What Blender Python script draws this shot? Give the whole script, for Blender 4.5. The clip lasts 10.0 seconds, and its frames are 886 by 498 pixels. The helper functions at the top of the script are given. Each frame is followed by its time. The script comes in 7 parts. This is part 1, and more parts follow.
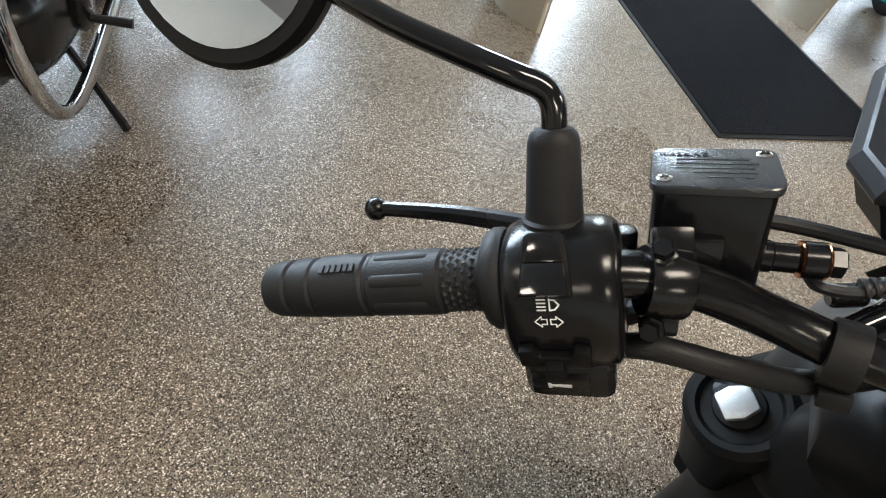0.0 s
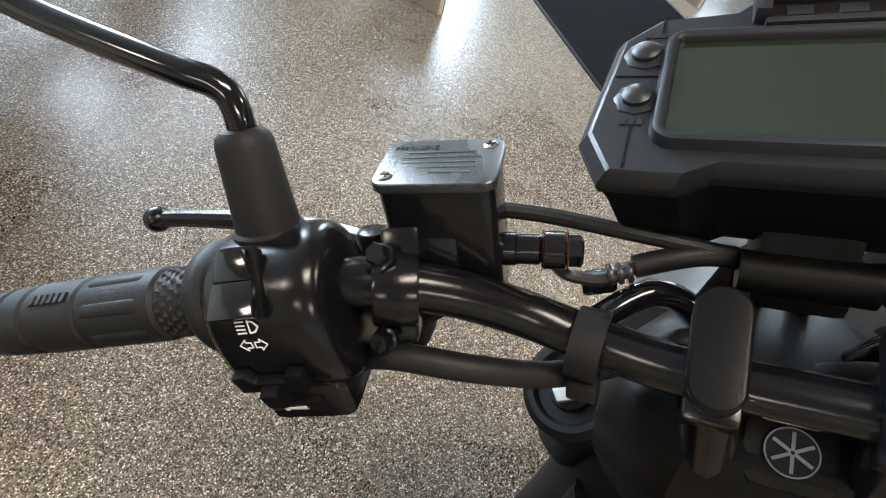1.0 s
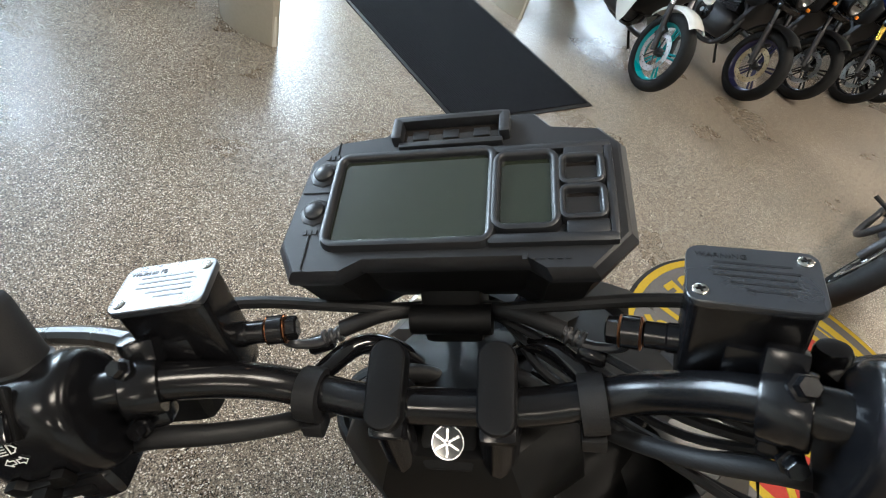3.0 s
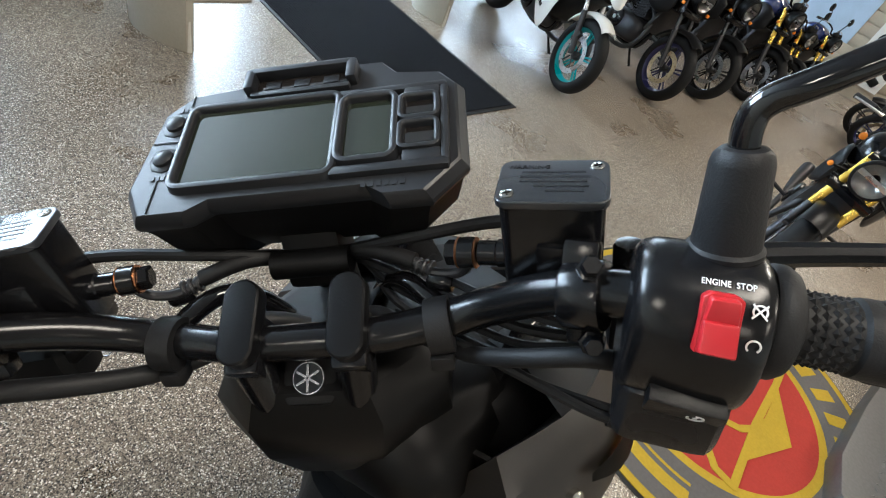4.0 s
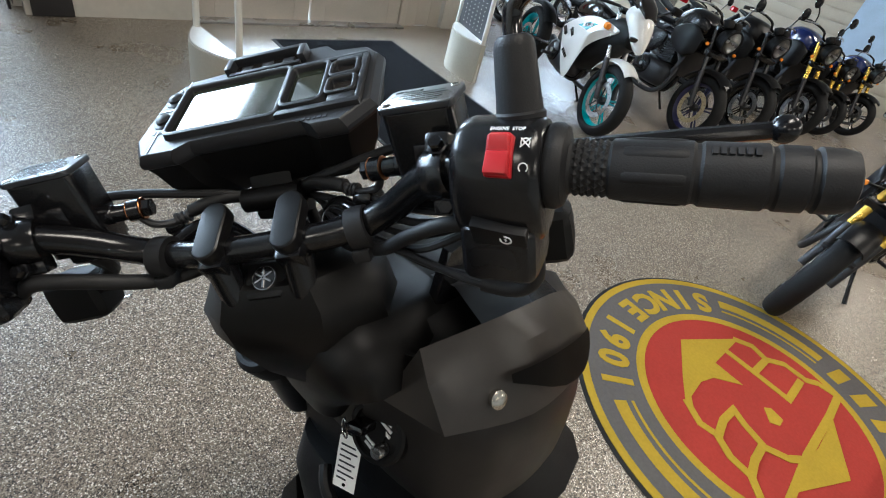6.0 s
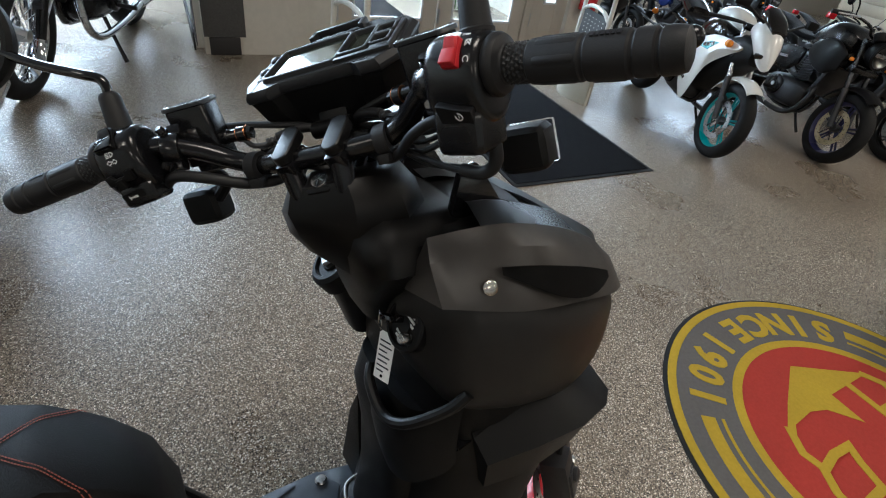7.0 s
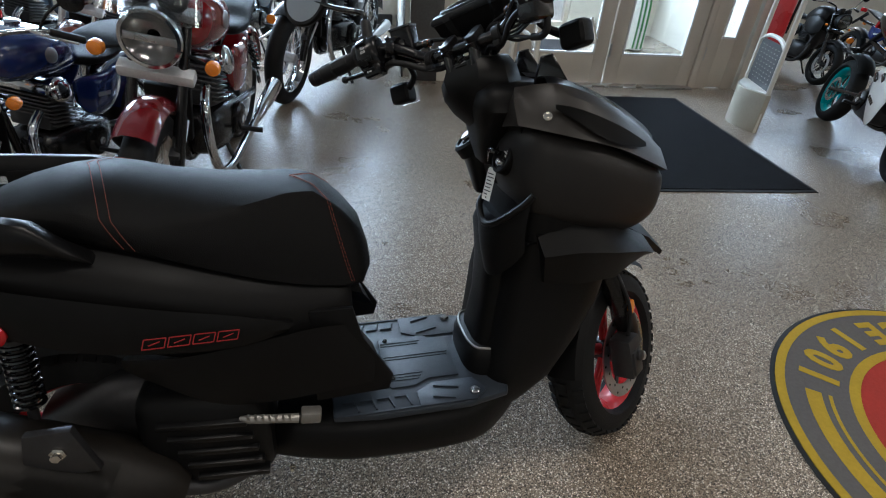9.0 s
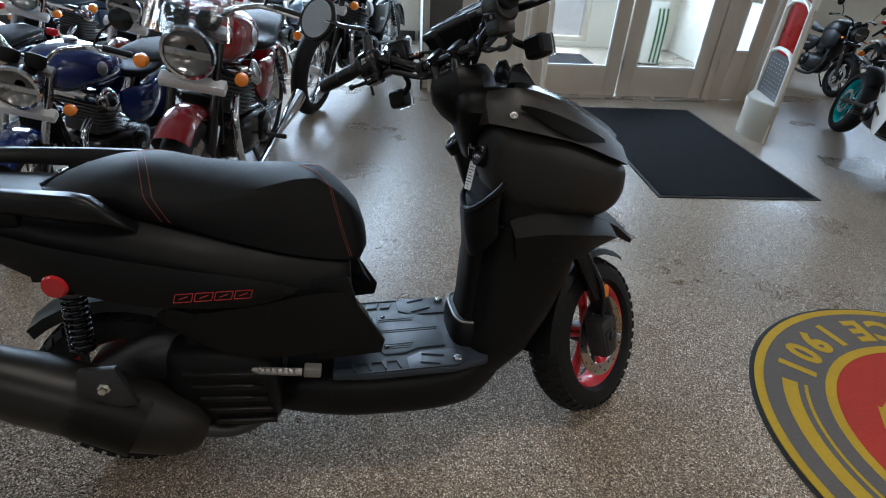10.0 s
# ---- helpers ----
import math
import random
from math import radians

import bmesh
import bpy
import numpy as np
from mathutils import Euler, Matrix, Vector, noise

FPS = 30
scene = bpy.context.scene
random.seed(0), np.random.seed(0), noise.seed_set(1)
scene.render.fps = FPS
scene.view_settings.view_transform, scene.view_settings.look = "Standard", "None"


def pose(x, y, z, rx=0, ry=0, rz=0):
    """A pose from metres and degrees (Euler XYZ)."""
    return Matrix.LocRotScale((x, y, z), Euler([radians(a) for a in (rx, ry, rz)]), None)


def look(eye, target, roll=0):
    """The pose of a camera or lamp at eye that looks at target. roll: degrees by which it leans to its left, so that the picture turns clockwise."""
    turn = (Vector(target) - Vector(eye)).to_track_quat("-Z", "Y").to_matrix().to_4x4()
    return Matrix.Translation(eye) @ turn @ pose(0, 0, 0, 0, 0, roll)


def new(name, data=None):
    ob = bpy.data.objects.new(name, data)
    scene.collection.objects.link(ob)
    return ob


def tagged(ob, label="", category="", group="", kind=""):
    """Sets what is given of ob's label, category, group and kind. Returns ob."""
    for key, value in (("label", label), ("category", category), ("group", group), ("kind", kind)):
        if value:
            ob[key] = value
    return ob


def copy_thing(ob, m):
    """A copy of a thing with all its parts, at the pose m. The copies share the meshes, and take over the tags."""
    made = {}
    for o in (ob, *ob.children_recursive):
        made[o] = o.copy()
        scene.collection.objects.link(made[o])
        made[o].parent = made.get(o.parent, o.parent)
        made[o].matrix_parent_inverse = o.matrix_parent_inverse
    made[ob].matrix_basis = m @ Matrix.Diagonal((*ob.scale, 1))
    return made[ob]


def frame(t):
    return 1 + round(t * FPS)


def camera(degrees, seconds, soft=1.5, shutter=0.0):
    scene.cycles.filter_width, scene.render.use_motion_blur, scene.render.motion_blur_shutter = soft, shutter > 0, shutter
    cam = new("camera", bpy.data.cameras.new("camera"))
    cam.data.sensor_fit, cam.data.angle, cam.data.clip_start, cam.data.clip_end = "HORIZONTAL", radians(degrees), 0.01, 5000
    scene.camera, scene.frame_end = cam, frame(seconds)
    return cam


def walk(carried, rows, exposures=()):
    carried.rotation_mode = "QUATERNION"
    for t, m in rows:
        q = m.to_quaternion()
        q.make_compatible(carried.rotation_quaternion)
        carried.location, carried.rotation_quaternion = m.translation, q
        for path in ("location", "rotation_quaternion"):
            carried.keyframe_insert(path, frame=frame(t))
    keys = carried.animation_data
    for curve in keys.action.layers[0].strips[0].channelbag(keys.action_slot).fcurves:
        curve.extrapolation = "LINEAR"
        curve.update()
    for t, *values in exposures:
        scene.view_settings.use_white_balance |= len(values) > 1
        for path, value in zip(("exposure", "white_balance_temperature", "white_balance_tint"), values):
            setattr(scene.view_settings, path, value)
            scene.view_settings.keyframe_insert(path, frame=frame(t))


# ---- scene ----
EXPOSURES = [(0.0, 0.60, 6250, 10), (1.0, 0.76, 6200, 10), (2.0, 1.12, 6150, 9), (3.5, 0.58, 6000, 8), (5.0, 0.58, 5750, 8), (6.5, 0.24, 5800, 8), (7.5, -0.18, 5850, 9), (8.5, -0.24, 5700, 9), (10.0, -0.24, 5650, 9)]
cam = camera(82.0, 10.0, soft=1.1)
# seconds, eye, turn in degrees
PATH = [
    (0.0, -0.2954, -0.0016, 1.1612, 37.71, -10.41, -10.39),
    (0.5, -0.2528, 0.0022, 1.1639, 37.64, -12.56, -14.67),
    (1.0, -0.1981, -0.0048, 1.1714, 37.66, -13.18, -18.22),
    (1.5, -0.1704, -0.0186, 1.1961, 39.45, -13.99, -22.38),
    (2.0, -0.1587, -0.0198, 1.2401, 39.64, -15.75, -26.47),
    (2.2, -0.1555, -0.0219, 1.2499, 40.11, -15.64, -27.68),
    (3.4, -0.1387, -0.0832, 1.2912, 43.90, -17.66, -36.81),
    (4.0, -0.1199, -0.1260, 1.2808, 45.81, -18.81, -40.46),
    (4.5, -0.0849, -0.1608, 1.2776, 46.65, -18.53, -41.62),
    (5.0, -0.0865, -0.2059, 1.2893, 47.68, -17.83, -41.92),
    (5.1, -0.0872, -0.2144, 1.2849, 48.38, -17.80, -42.06),
    (6.5, -0.1384, -0.3626, 1.2870, 52.37, -10.50, -31.65),
    (7.0, -0.1187, -0.4792, 1.2816, 52.82, -8.09, -24.71),
    (7.5, -0.1563, -0.6006, 1.2863, 53.66, -6.38, -18.57),
    (8.0, -0.2180, -0.7865, 1.2607, 55.57, -4.14, -13.97),
    (8.5, -0.2352, -0.8891, 1.2592, 55.92, -3.88, -10.03),
    (9.0, -0.1540, -1.0240, 1.2377, 56.32, -3.32, -5.56),
    (9.5, -0.0945, -1.1588, 1.2309, 58.33, -2.25, -4.06),
    (10.0, -0.0790, -1.2066, 1.2704, 57.68, -2.51, -2.73),
]
walk(cam, [(t, pose(x, y, z, rx, ry, rz)) for t, x, y, z, rx, ry, rz in PATH], EXPOSURES)

# ---- world and light ----
world = bpy.data.worlds.new("sky")
world.use_nodes = True
scene.world = world
_n = world.node_tree.nodes
_sky = _n.new("ShaderNodeTexSky")
_sky.sky_type = "NISHITA"
_sky.sun_disc = False
_sky.sun_elevation, _sky.sun_rotation = radians(38), radians(20)
world.node_tree.links.new(_sky.outputs[0], _n["Background"].inputs[0])
_n["Background"].inputs[1].default_value = 0.12


def lamp(name, kind, m, energy, color, size=None, size_y=None, angle=None):
    d = bpy.data.lights.new(name, kind)
    d.energy, d.color = energy, color
    if kind == "AREA":
        d.shape, d.size, d.size_y = "RECTANGLE", size, size_y
    if angle is not None:
        d.angle = radians(angle)
    ob = new(name, d)
    ob.matrix_world = m
    return ob


lamp("sun", "SUN", look((3, 14, 11), (0, 0, 0)), 3.0, (1.0, 0.95, 0.88), angle=0.5)
CEIL = 3.3
WARM, COOL = (1.0, 0.86, 0.69), (0.74, 0.88, 1.0)
for _x in (-3.6, 0.2, 4.0, 7.8):
    for _y in (-3.6, -0.4):
        lamp("ceiling_lamp", "AREA", look((_x, _y, CEIL - 0.10), (_x, _y, 0)), 30 if _x < 2 else 46, WARM, 1.2, 0.5)
# daylight in the window and door openings
lamp("window_light", "AREA", look((-2.6, 5.75, 2.08), (-1.9, 0, 0.2)), 530, COOL, 4.6, 2.05)
lamp("door_light", "AREA", look((1.7, 5.7, 1.6), (1.7, 0, 0.0)), 220, COOL, 2.6, 1.6)
lamp("window_light", "AREA", look((7.6, 5.75, 1.9), (6.5, 0, 0.2)), 130, COOL, 5.2, 1.5)

# ---- materials ----


def nodes_of(m):
    m.use_nodes = True
    return m.node_tree.nodes, m.node_tree.links, m.node_tree.nodes["Principled BSDF"]


def surface(name, color, rough=0.5, metal=0.0, var=0.12, scale=6.0, bump=0.0, bump_scale=300.0, coat=0.0, rough_var=0.08, spec=0.5):
    """A painted, moulded or cast surface: colour drift at two scales, uneven gloss, fine relief."""
    m = bpy.data.materials.new(name)
    n, l, b = nodes_of(m)
    tc = n.new("ShaderNodeTexCoord")
    big, small = n.new("ShaderNodeTexNoise"), n.new("ShaderNodeTexNoise")
    big.inputs["Scale"].default_value, small.inputs["Scale"].default_value = scale, scale * 14
    big.inputs["Detail"].default_value = 4
    for t in (big, small):
        l.new(tc.outputs["Object"], t.inputs["Vector"])
    add = n.new("ShaderNodeMath")
    add.operation = "ADD"
    l.new(big.outputs[0], add.inputs[0]), l.new(small.outputs[0], add.inputs[1])
    ramp = n.new("ShaderNodeMapRange")
    ramp.inputs[1].default_value, ramp.inputs[2].default_value = 0.6, 1.4
    ramp.inputs[3].default_value, ramp.inputs[4].default_value = 1 - var, 1 + var
    l.new(add.outputs[0], ramp.inputs[0])
    mul = n.new("ShaderNodeVectorMath")
    mul.operation = "SCALE"
    mul.inputs[0].default_value = color
    l.new(ramp.outputs[0], mul.inputs["Scale"])
    l.new(mul.outputs[0], b.inputs["Base Color"])
    rr = n.new("ShaderNodeMapRange")
    rr.inputs[1].default_value, rr.inputs[2].default_value = 0.3, 0.7
    rr.inputs[3].default_value, rr.inputs[4].default_value = max(0.02, rough - rough_var), min(1, rough + rough_var)
    l.new(big.outputs[0], rr.inputs[0])
    l.new(rr.outputs[0], b.inputs["Roughness"])
    b.inputs["Metallic"].default_value = metal
    b.inputs["Specular IOR Level"].default_value = spec
    if coat:
        b.inputs["Coat Weight"].default_value, b.inputs["Coat Roughness"].default_value = coat, 0.05
    if bump:
        t = n.new("ShaderNodeTexNoise")
        t.inputs["Scale"].default_value = bump_scale
        l.new(tc.outputs["Object"], t.inputs["Vector"])
        bp = n.new("ShaderNodeBump")
        bp.inputs["Strength"].default_value, bp.inputs["Distance"].default_value = bump, 0.001
        l.new(t.outputs[0], bp.inputs["Height"])
        l.new(bp.outputs[0], b.inputs["Normal"])
    return m


def clear_glass(name, tint=(1, 1, 1), rough=0.0, ior=1.45):
    m = bpy.data.materials.new(name)
    n, l, b = nodes_of(m)
    b.inputs["Base Color"].default_value = (*tint, 1)
    b.inputs["Transmission Weight"].default_value = 1.0
    b.inputs["Roughness"].default_value = rough
    b.inputs["IOR"].default_value = ior
    return m


def terrazzo():
    """Poured floor of small quartz chips under a worn clear seal."""
    m = bpy.data.materials.new("quartz_floor")
    n, l, b = nodes_of(m)
    tc = n.new("ShaderNodeTexCoord")
    vo = n.new("ShaderNodeTexVoronoi")
    vo.inputs["Scale"].default_value = 375
    l.new(tc.outputs["Object"], vo.inputs["Vector"])
    chips = n.new("ShaderNodeValToRGB")
    cr = chips.color_ramp
    cr.interpolation = "CONSTANT"
    cr.elements[0].position, cr.elements[0].color = 0.0, (0.018, 0.013, 0.009, 1)
    cr.elements[1].position, cr.elements[1].color = 0.16, (0.105, 0.079, 0.056, 1)
    for p, c in ((0.36, (0.213, 0.166, 0.119)), (0.60, (0.296, 0.237, 0.175)), (0.78, (0.47, 0.395, 0.305)), (0.92, (0.92, 0.85, 0.74))):
        e = cr.elements.new(p)
        e.color = (*c, 1)
    sep = n.new("ShaderNodeSeparateColor")
    l.new(vo.outputs["Color"], sep.inputs[0])
    l.new(sep.outputs[0], chips.inputs[0])
    worn = n.new("ShaderNodeTexNoise")
    worn.inputs["Scale"].default_value, worn.inputs["Detail"].default_value = 1.3, 6
    l.new(tc.outputs["Object"], worn.inputs["Vector"])
    wr = n.new("ShaderNodeMapRange")
    wr.inputs[1].default_value, wr.inputs[2].default_value = 0.35, 0.7
    wr.inputs[3].default_value, wr.inputs[4].default_value = 0.82, 1.15
    l.new(worn.outputs[0], wr.inputs[0])
    mul = n.new("ShaderNodeVectorMath")
    mul.operation = "SCALE"
    l.new(chips.outputs[0], mul.inputs[0]), l.new(wr.outputs[0], mul.inputs["Scale"])
    # darker scuffs
    sc = n.new("ShaderNodeTexNoise")
    sc.inputs["Scale"].default_value, sc.inputs["Detail"].default_value = 3.5, 8
    l.new(tc.outputs["Object"], sc.inputs["Vector"])
    sr = n.new("ShaderNodeMapRange")
    sr.inputs[1].default_value, sr.inputs[2].default_value = 0.62, 0.78
    sr.inputs[3].default_value, sr.inputs[4].default_value = 1.0, 0.78
    l.new(sc.outputs[0], sr.inputs[0])
    mul2 = n.new("ShaderNodeVectorMath")
    mul2.operation = "SCALE"
    l.new(mul.outputs[0], mul2.inputs[0]), l.new(sr.outputs[0], mul2.inputs["Scale"])
    l.new(mul2.outputs[0], b.inputs["Base Color"])
    rr = n.new("ShaderNodeMapRange")
    rr.inputs[1].default_value, rr.inputs[2].default_value = 0.3, 0.7
    rr.inputs[3].default_value, rr.inputs[4].default_value = 0.22, 0.42
    l.new(worn.outputs[0], rr.inputs[0])
    l.new(rr.outputs[0], b.inputs["Roughness"])
    fine = n.new("ShaderNodeTexNoise")
    fine.inputs["Scale"].default_value = 190
    l.new(tc.outputs["Object"], fine.inputs["Vector"])
    bp = n.new("ShaderNodeBump")
    bp.inputs["Strength"].default_value, bp.inputs["Distance"].default_value = 0.22, 0.002
    l.new(fine.outputs[0], bp.inputs["Height"])
    l.new(bp.outputs[0], b.inputs["Normal"])
    b.inputs["Specular IOR Level"].default_value = 0.6
    return m


BLACK = surface("moulded_black_plastic", (0.0042, 0.0041, 0.0043), 0.50, bump=0.14, bump_scale=1400, var=0.2, spec=0.20)
SATIN = surface("satin_black_plastic", (0.0055, 0.0055, 0.006), 0.38, bump=0.12, bump_scale=700, spec=0.26)
GREYPL = surface("charcoal_plastic", (0.015, 0.016, 0.0185), 0.40, bump=0.06, bump_scale=1500, spec=0.45)
COVERM = surface("dull_cover_plastic", (0.0036, 0.0033, 0.0032), 0.46, bump=0.10, bump_scale=1500, spec=0.22)
GLOSS = surface("gloss_black_enamel", (0.005, 0.005, 0.006), 0.12, coat=0.5, var=0.05, rough_var=0.03)
METALBLK = surface("black_coated_steel", (0.006, 0.006, 0.007), 0.24, bump=0.05, bump_scale=400, rough_var=0.06, spec=0.45)
RUBBER = surface("black_rubber", (0.011, 0.011, 0.012), 0.56, bump=0.18, bump_scale=900, var=0.2, spec=0.34)
TYRE = surface("tyre_rubber", (0.0075, 0.0075, 0.008), 0.72, bump=0.5, bump_scale=350, var=0.25, spec=0.28)
VINYL = surface("black_seat_vinyl", (0.0048, 0.0046, 0.0049), 0.55, bump=0.5, bump_scale=650, var=0.15, spec=0.13)
DECKBLUE = surface("slate_rubber_deck", (0.020, 0.027, 0.038), 0.44, bump=0.4, bump_scale=700)
# black enamel made paler and bluer, window daylight mixed into its colour
WINLIT = surface("window_lit_black_enamel", (0.026, 0.029, 0.034), 0.30, bump=0.06, bump_scale=900, spec=0.75)
BOWL = surface("silvered_reflector", (0.36, 0.36, 0.35), 0.18, metal=0.55, var=0.15, scale=30)
CHROME = surface("chrome", (0.60, 0.61, 0.63), 0.10, metal=1.0, var=0.03, rough_var=0.04)
STEEL = surface("brushed_steel", (0.50, 0.50, 0.51), 0.30, metal=1.0, var=0.12, rough_var=0.1)
ALU = surface("cast_aluminium", (0.55, 0.55, 0.55), 0.42, metal=0.9, var=0.12, bump=0.2, bump_scale=250)
DARKMETAL = surface("dark_engine_casting", (0.05, 0.05, 0.053), 0.42, metal=0.6, bump=0.2, bump_scale=260)
COPPER = surface("copper_washer", (0.60, 0.26, 0.12), 0.3, metal=1.0)
GOLD = surface("gold_anodised", (0.75, 0.48, 0.08), 0.28, metal=0.8)
PEGM = surface("dull_alloy", (0.30, 0.29, 0.27), 0.5, metal=0.8)
PIPEM = surface("heat_browned_silencer_paint", (0.0115, 0.0098, 0.0082), 0.42, spec=0.32, var=0.25)
ZINC = surface("zinc_bolt", (0.62, 0.60, 0.55), 0.26, metal=1.0)
REDBTN = surface("red_switch_plastic", (0.46, 0.016, 0.022), 0.36, var=0.06)
REDRIM = surface("red_rim_paint", (0.60, 0.035, 0.04), 0.3, coat=0.3)
WHITEINK = surface("white_ink", (0.80, 0.80, 0.80), 0.5, var=0.04)
REDINK = surface("red_sticker_ink", (0.36, 0.02, 0.02), 0.45)
STITCH = surface("orange_red_thread", (0.26, 0.06, 0.035), 0.7)
CARD = surface("paper_tag", (0.75, 0.74, 0.70), 0.7, var=0.06)
AMBER = surface("amber_lens", (0.80, 0.24, 0.02), 0.2, coat=0.5)
REDLENS = surface("red_reflector", (0.45, 0.01, 0.015), 0.18, coat=0.6)
LCD = surface("lcd_grey_green", (0.016, 0.021, 0.013), 0.06, var=0.05, rough_var=0.02, coat=1.0)
LENSWIN = surface("smoked_indicator_window", (0.012, 0.010, 0.009), 0.10, coat=1.0, rough_var=0.02)
MIRROR = surface("mirror_silver", (0.86, 0.87, 0.88), 0.02, metal=1.0, var=0.0, rough_var=0.0)
GLASS = clear_glass("pane_glass", (0.96, 0.98, 0.97))
LENS = clear_glass("lamp_lens", (1, 1, 1), 0.02, 1.12)
FLOOR = terrazzo()

# ---- shapes ----


def bmnew():
    return bmesh.new()


def smooth_path(pts, k=6, closed=False):
    """Catmull-Rom through the points."""
    p = [Vector(q) for q in pts]
    out, n = [], len(p)
    for i in range(n if closed else n - 1):
        a = p[(i - 1) % n] if closed or i else p[0]
        b, c = p[i], p[(i + 1) % n]
        d = p[(i + 2) % n] if closed or i + 2 < n else p[-1]
        for j in range(k):
            t = j / k
            out.append(0.5 * ((2 * b) + (c - a) * t + (2 * a - 5 * b + 4 * c - d) * t * t + (3 * b - a - 3 * c + d) * t ** 3))
    if not closed:
        out.append(p[-1])
    return out


def rings(bm, rows, closed=True, caps=True):
    """Skin a list of equally long rings of points."""
    vs = [[bm.verts.new(q) for q in r] for r in rows]
    n = len(vs[0])
    for a, b in zip(vs, vs[1:]):
        for i in range(n if closed else n - 1):
            j = (i + 1) % n
            bm.faces.new((a[i], a[j], b[j], b[i]))
    if caps and closed:
        bm.faces.new(list(reversed(vs[0]))), bm.faces.new(vs[-1])
    return vs


def tube(bm, pts, r, n=10, k=0, caps=True, closed=False):
    """A tube along points; r is one radius or one for each point."""
    if k:
        m = len(pts)
        rr = r if isinstance(r, (list, tuple)) else [r] * m
        path = smooth_path(pts, k, closed)
        rad = [rr[min(int(i / k), m - 1)] * (1 - (i % k) / k) + rr[min(int(i / k) + 1, m - 1)] * ((i % k) / k) for i in range(len(path))]
    else:
        path = [Vector(p) for p in pts]
        rad = list(r) if isinstance(r, (list, tuple)) else [r] * len(path)
    rows, side = [], None
    m = len(path)
    for i, p in enumerate(path):
        d = (path[(i + 1) % m] if closed or i + 1 < m else p) - (path[i - 1] if closed or i else p)
        d = d.normalized() if d.length > 1e-9 else Vector((0, 0, 1))
        if side is None:
            side = d.orthogonal().normalized()
        side = (side - d * side.dot(d)).normalized()
        up = d.cross(side)
        rows.append([p + (side * math.cos(a) + up * math.sin(a)) * rad[i] for a in (2 * math.pi * j / n for j in range(n))])
    if closed:
        rows.append(rows[0])
        vs = [[bm.verts.new(q) for q in row] for row in rows[:-1]]
        for i in range(m):
            a, b = vs[i], vs[(i + 1) % m]
            for j in range(n):
                bm.faces.new((a[j], a[(j + 1) % n], b[(j + 1) % n], b[j]))
        return bm
    rings(bm, rows, True, caps)
    return bm


def lathe(bm, prof, o=(0, 0, 0), axis=(0, 0, 1), n=28, caps=True):
    """Turn (radius, height) pairs round an axis through o."""
    o, ax = Vector(o), Vector(axis).normalized()
    s = ax.orthogonal().normalized()
    u = ax.cross(s)
    rows = [[o + ax * h + (s * math.cos(a) + u * math.sin(a)) * max(r, 1e-4) for a in (2 * math.pi * j / n for j in range(n))] for r, h in prof]
    rings(bm, rows, True, caps)
    return bm


def box(bm, c, s, m=None, bev=0.0, seg=2, taper=(1, 1)):
    """A box of size s at c; taper scales its top in x and y; m turns it about c."""
    t = bmesh.new()
    bmesh.ops.create_cube(t, size=1)
    for v in t.verts:
        k = taper if v.co.z > 0 else (1, 1)
        v.co = Vector((v.co.x * s[0] * k[0], v.co.y * s[1] * k[1], v.co.z * s[2]))
    if bev:
        bmesh.ops.bevel(t, geom=t.edges[:], offset=bev, segments=seg, affect="EDGES", profile=0.6)
    mm = Matrix.Translation(c) @ (m.to_4x4() if m is not None else Matrix())
    join(bm, t, mm)
    return bm


def join(bm, t, m=Matrix()):
    idx = {}
    for v in t.verts:
        idx[v] = bm.verts.new(m @ v.co)
    for f in t.faces:
        try:
            bm.faces.new([idx[v] for v in f.verts])
        except ValueError:
            pass
    t.free()
    return bm


def prism(bm, poly, h0, h1, m=Matrix(), bev=0.0, seg=2):
    """A flat shape drawn in x, y, raised from h0 to h1, then placed by m."""
    t = bmesh.new()
    lo = [t.verts.new((x, y, h0)) for x, y in poly]
    hi = [t.verts.new((x, y, h1)) for x, y in poly]
    n = len(poly)
    t.faces.new(list(reversed(lo))), t.faces.new(hi)
    for i in range(n):
        t.faces.new((lo[i], lo[(i + 1) % n], hi[(i + 1) % n], hi[i]))
    bmesh.ops.recalc_face_normals(t, faces=t.faces[:])
    if bev:
        bmesh.ops.bevel(t, geom=[e for e in t.edges if e.calc_face_angle(0) > 0.5], offset=bev, segments=seg, affect="EDGES", profile=0.6)
    return join(bm, t, m)


def sring(cx, cz, hw, hh, y, p=3.0, n=24, top=None):
    """A rounded-box ring in the plane y: half width, half height, squareness p."""
    out = []
    for j in range(n):
        a = 2 * math.pi * j / n
        c, s = math.cos(a), math.sin(a)
        x = math.copysign(abs(c) ** (2 / p), c) * hw
        z = math.copysign(abs(s) ** (2 / p), s) * hh
        if top is not None and z > 0:
            x *= 1 - (1 - top) * (z / hh)
        out.append((cx + x, y, cz + z))
    return out


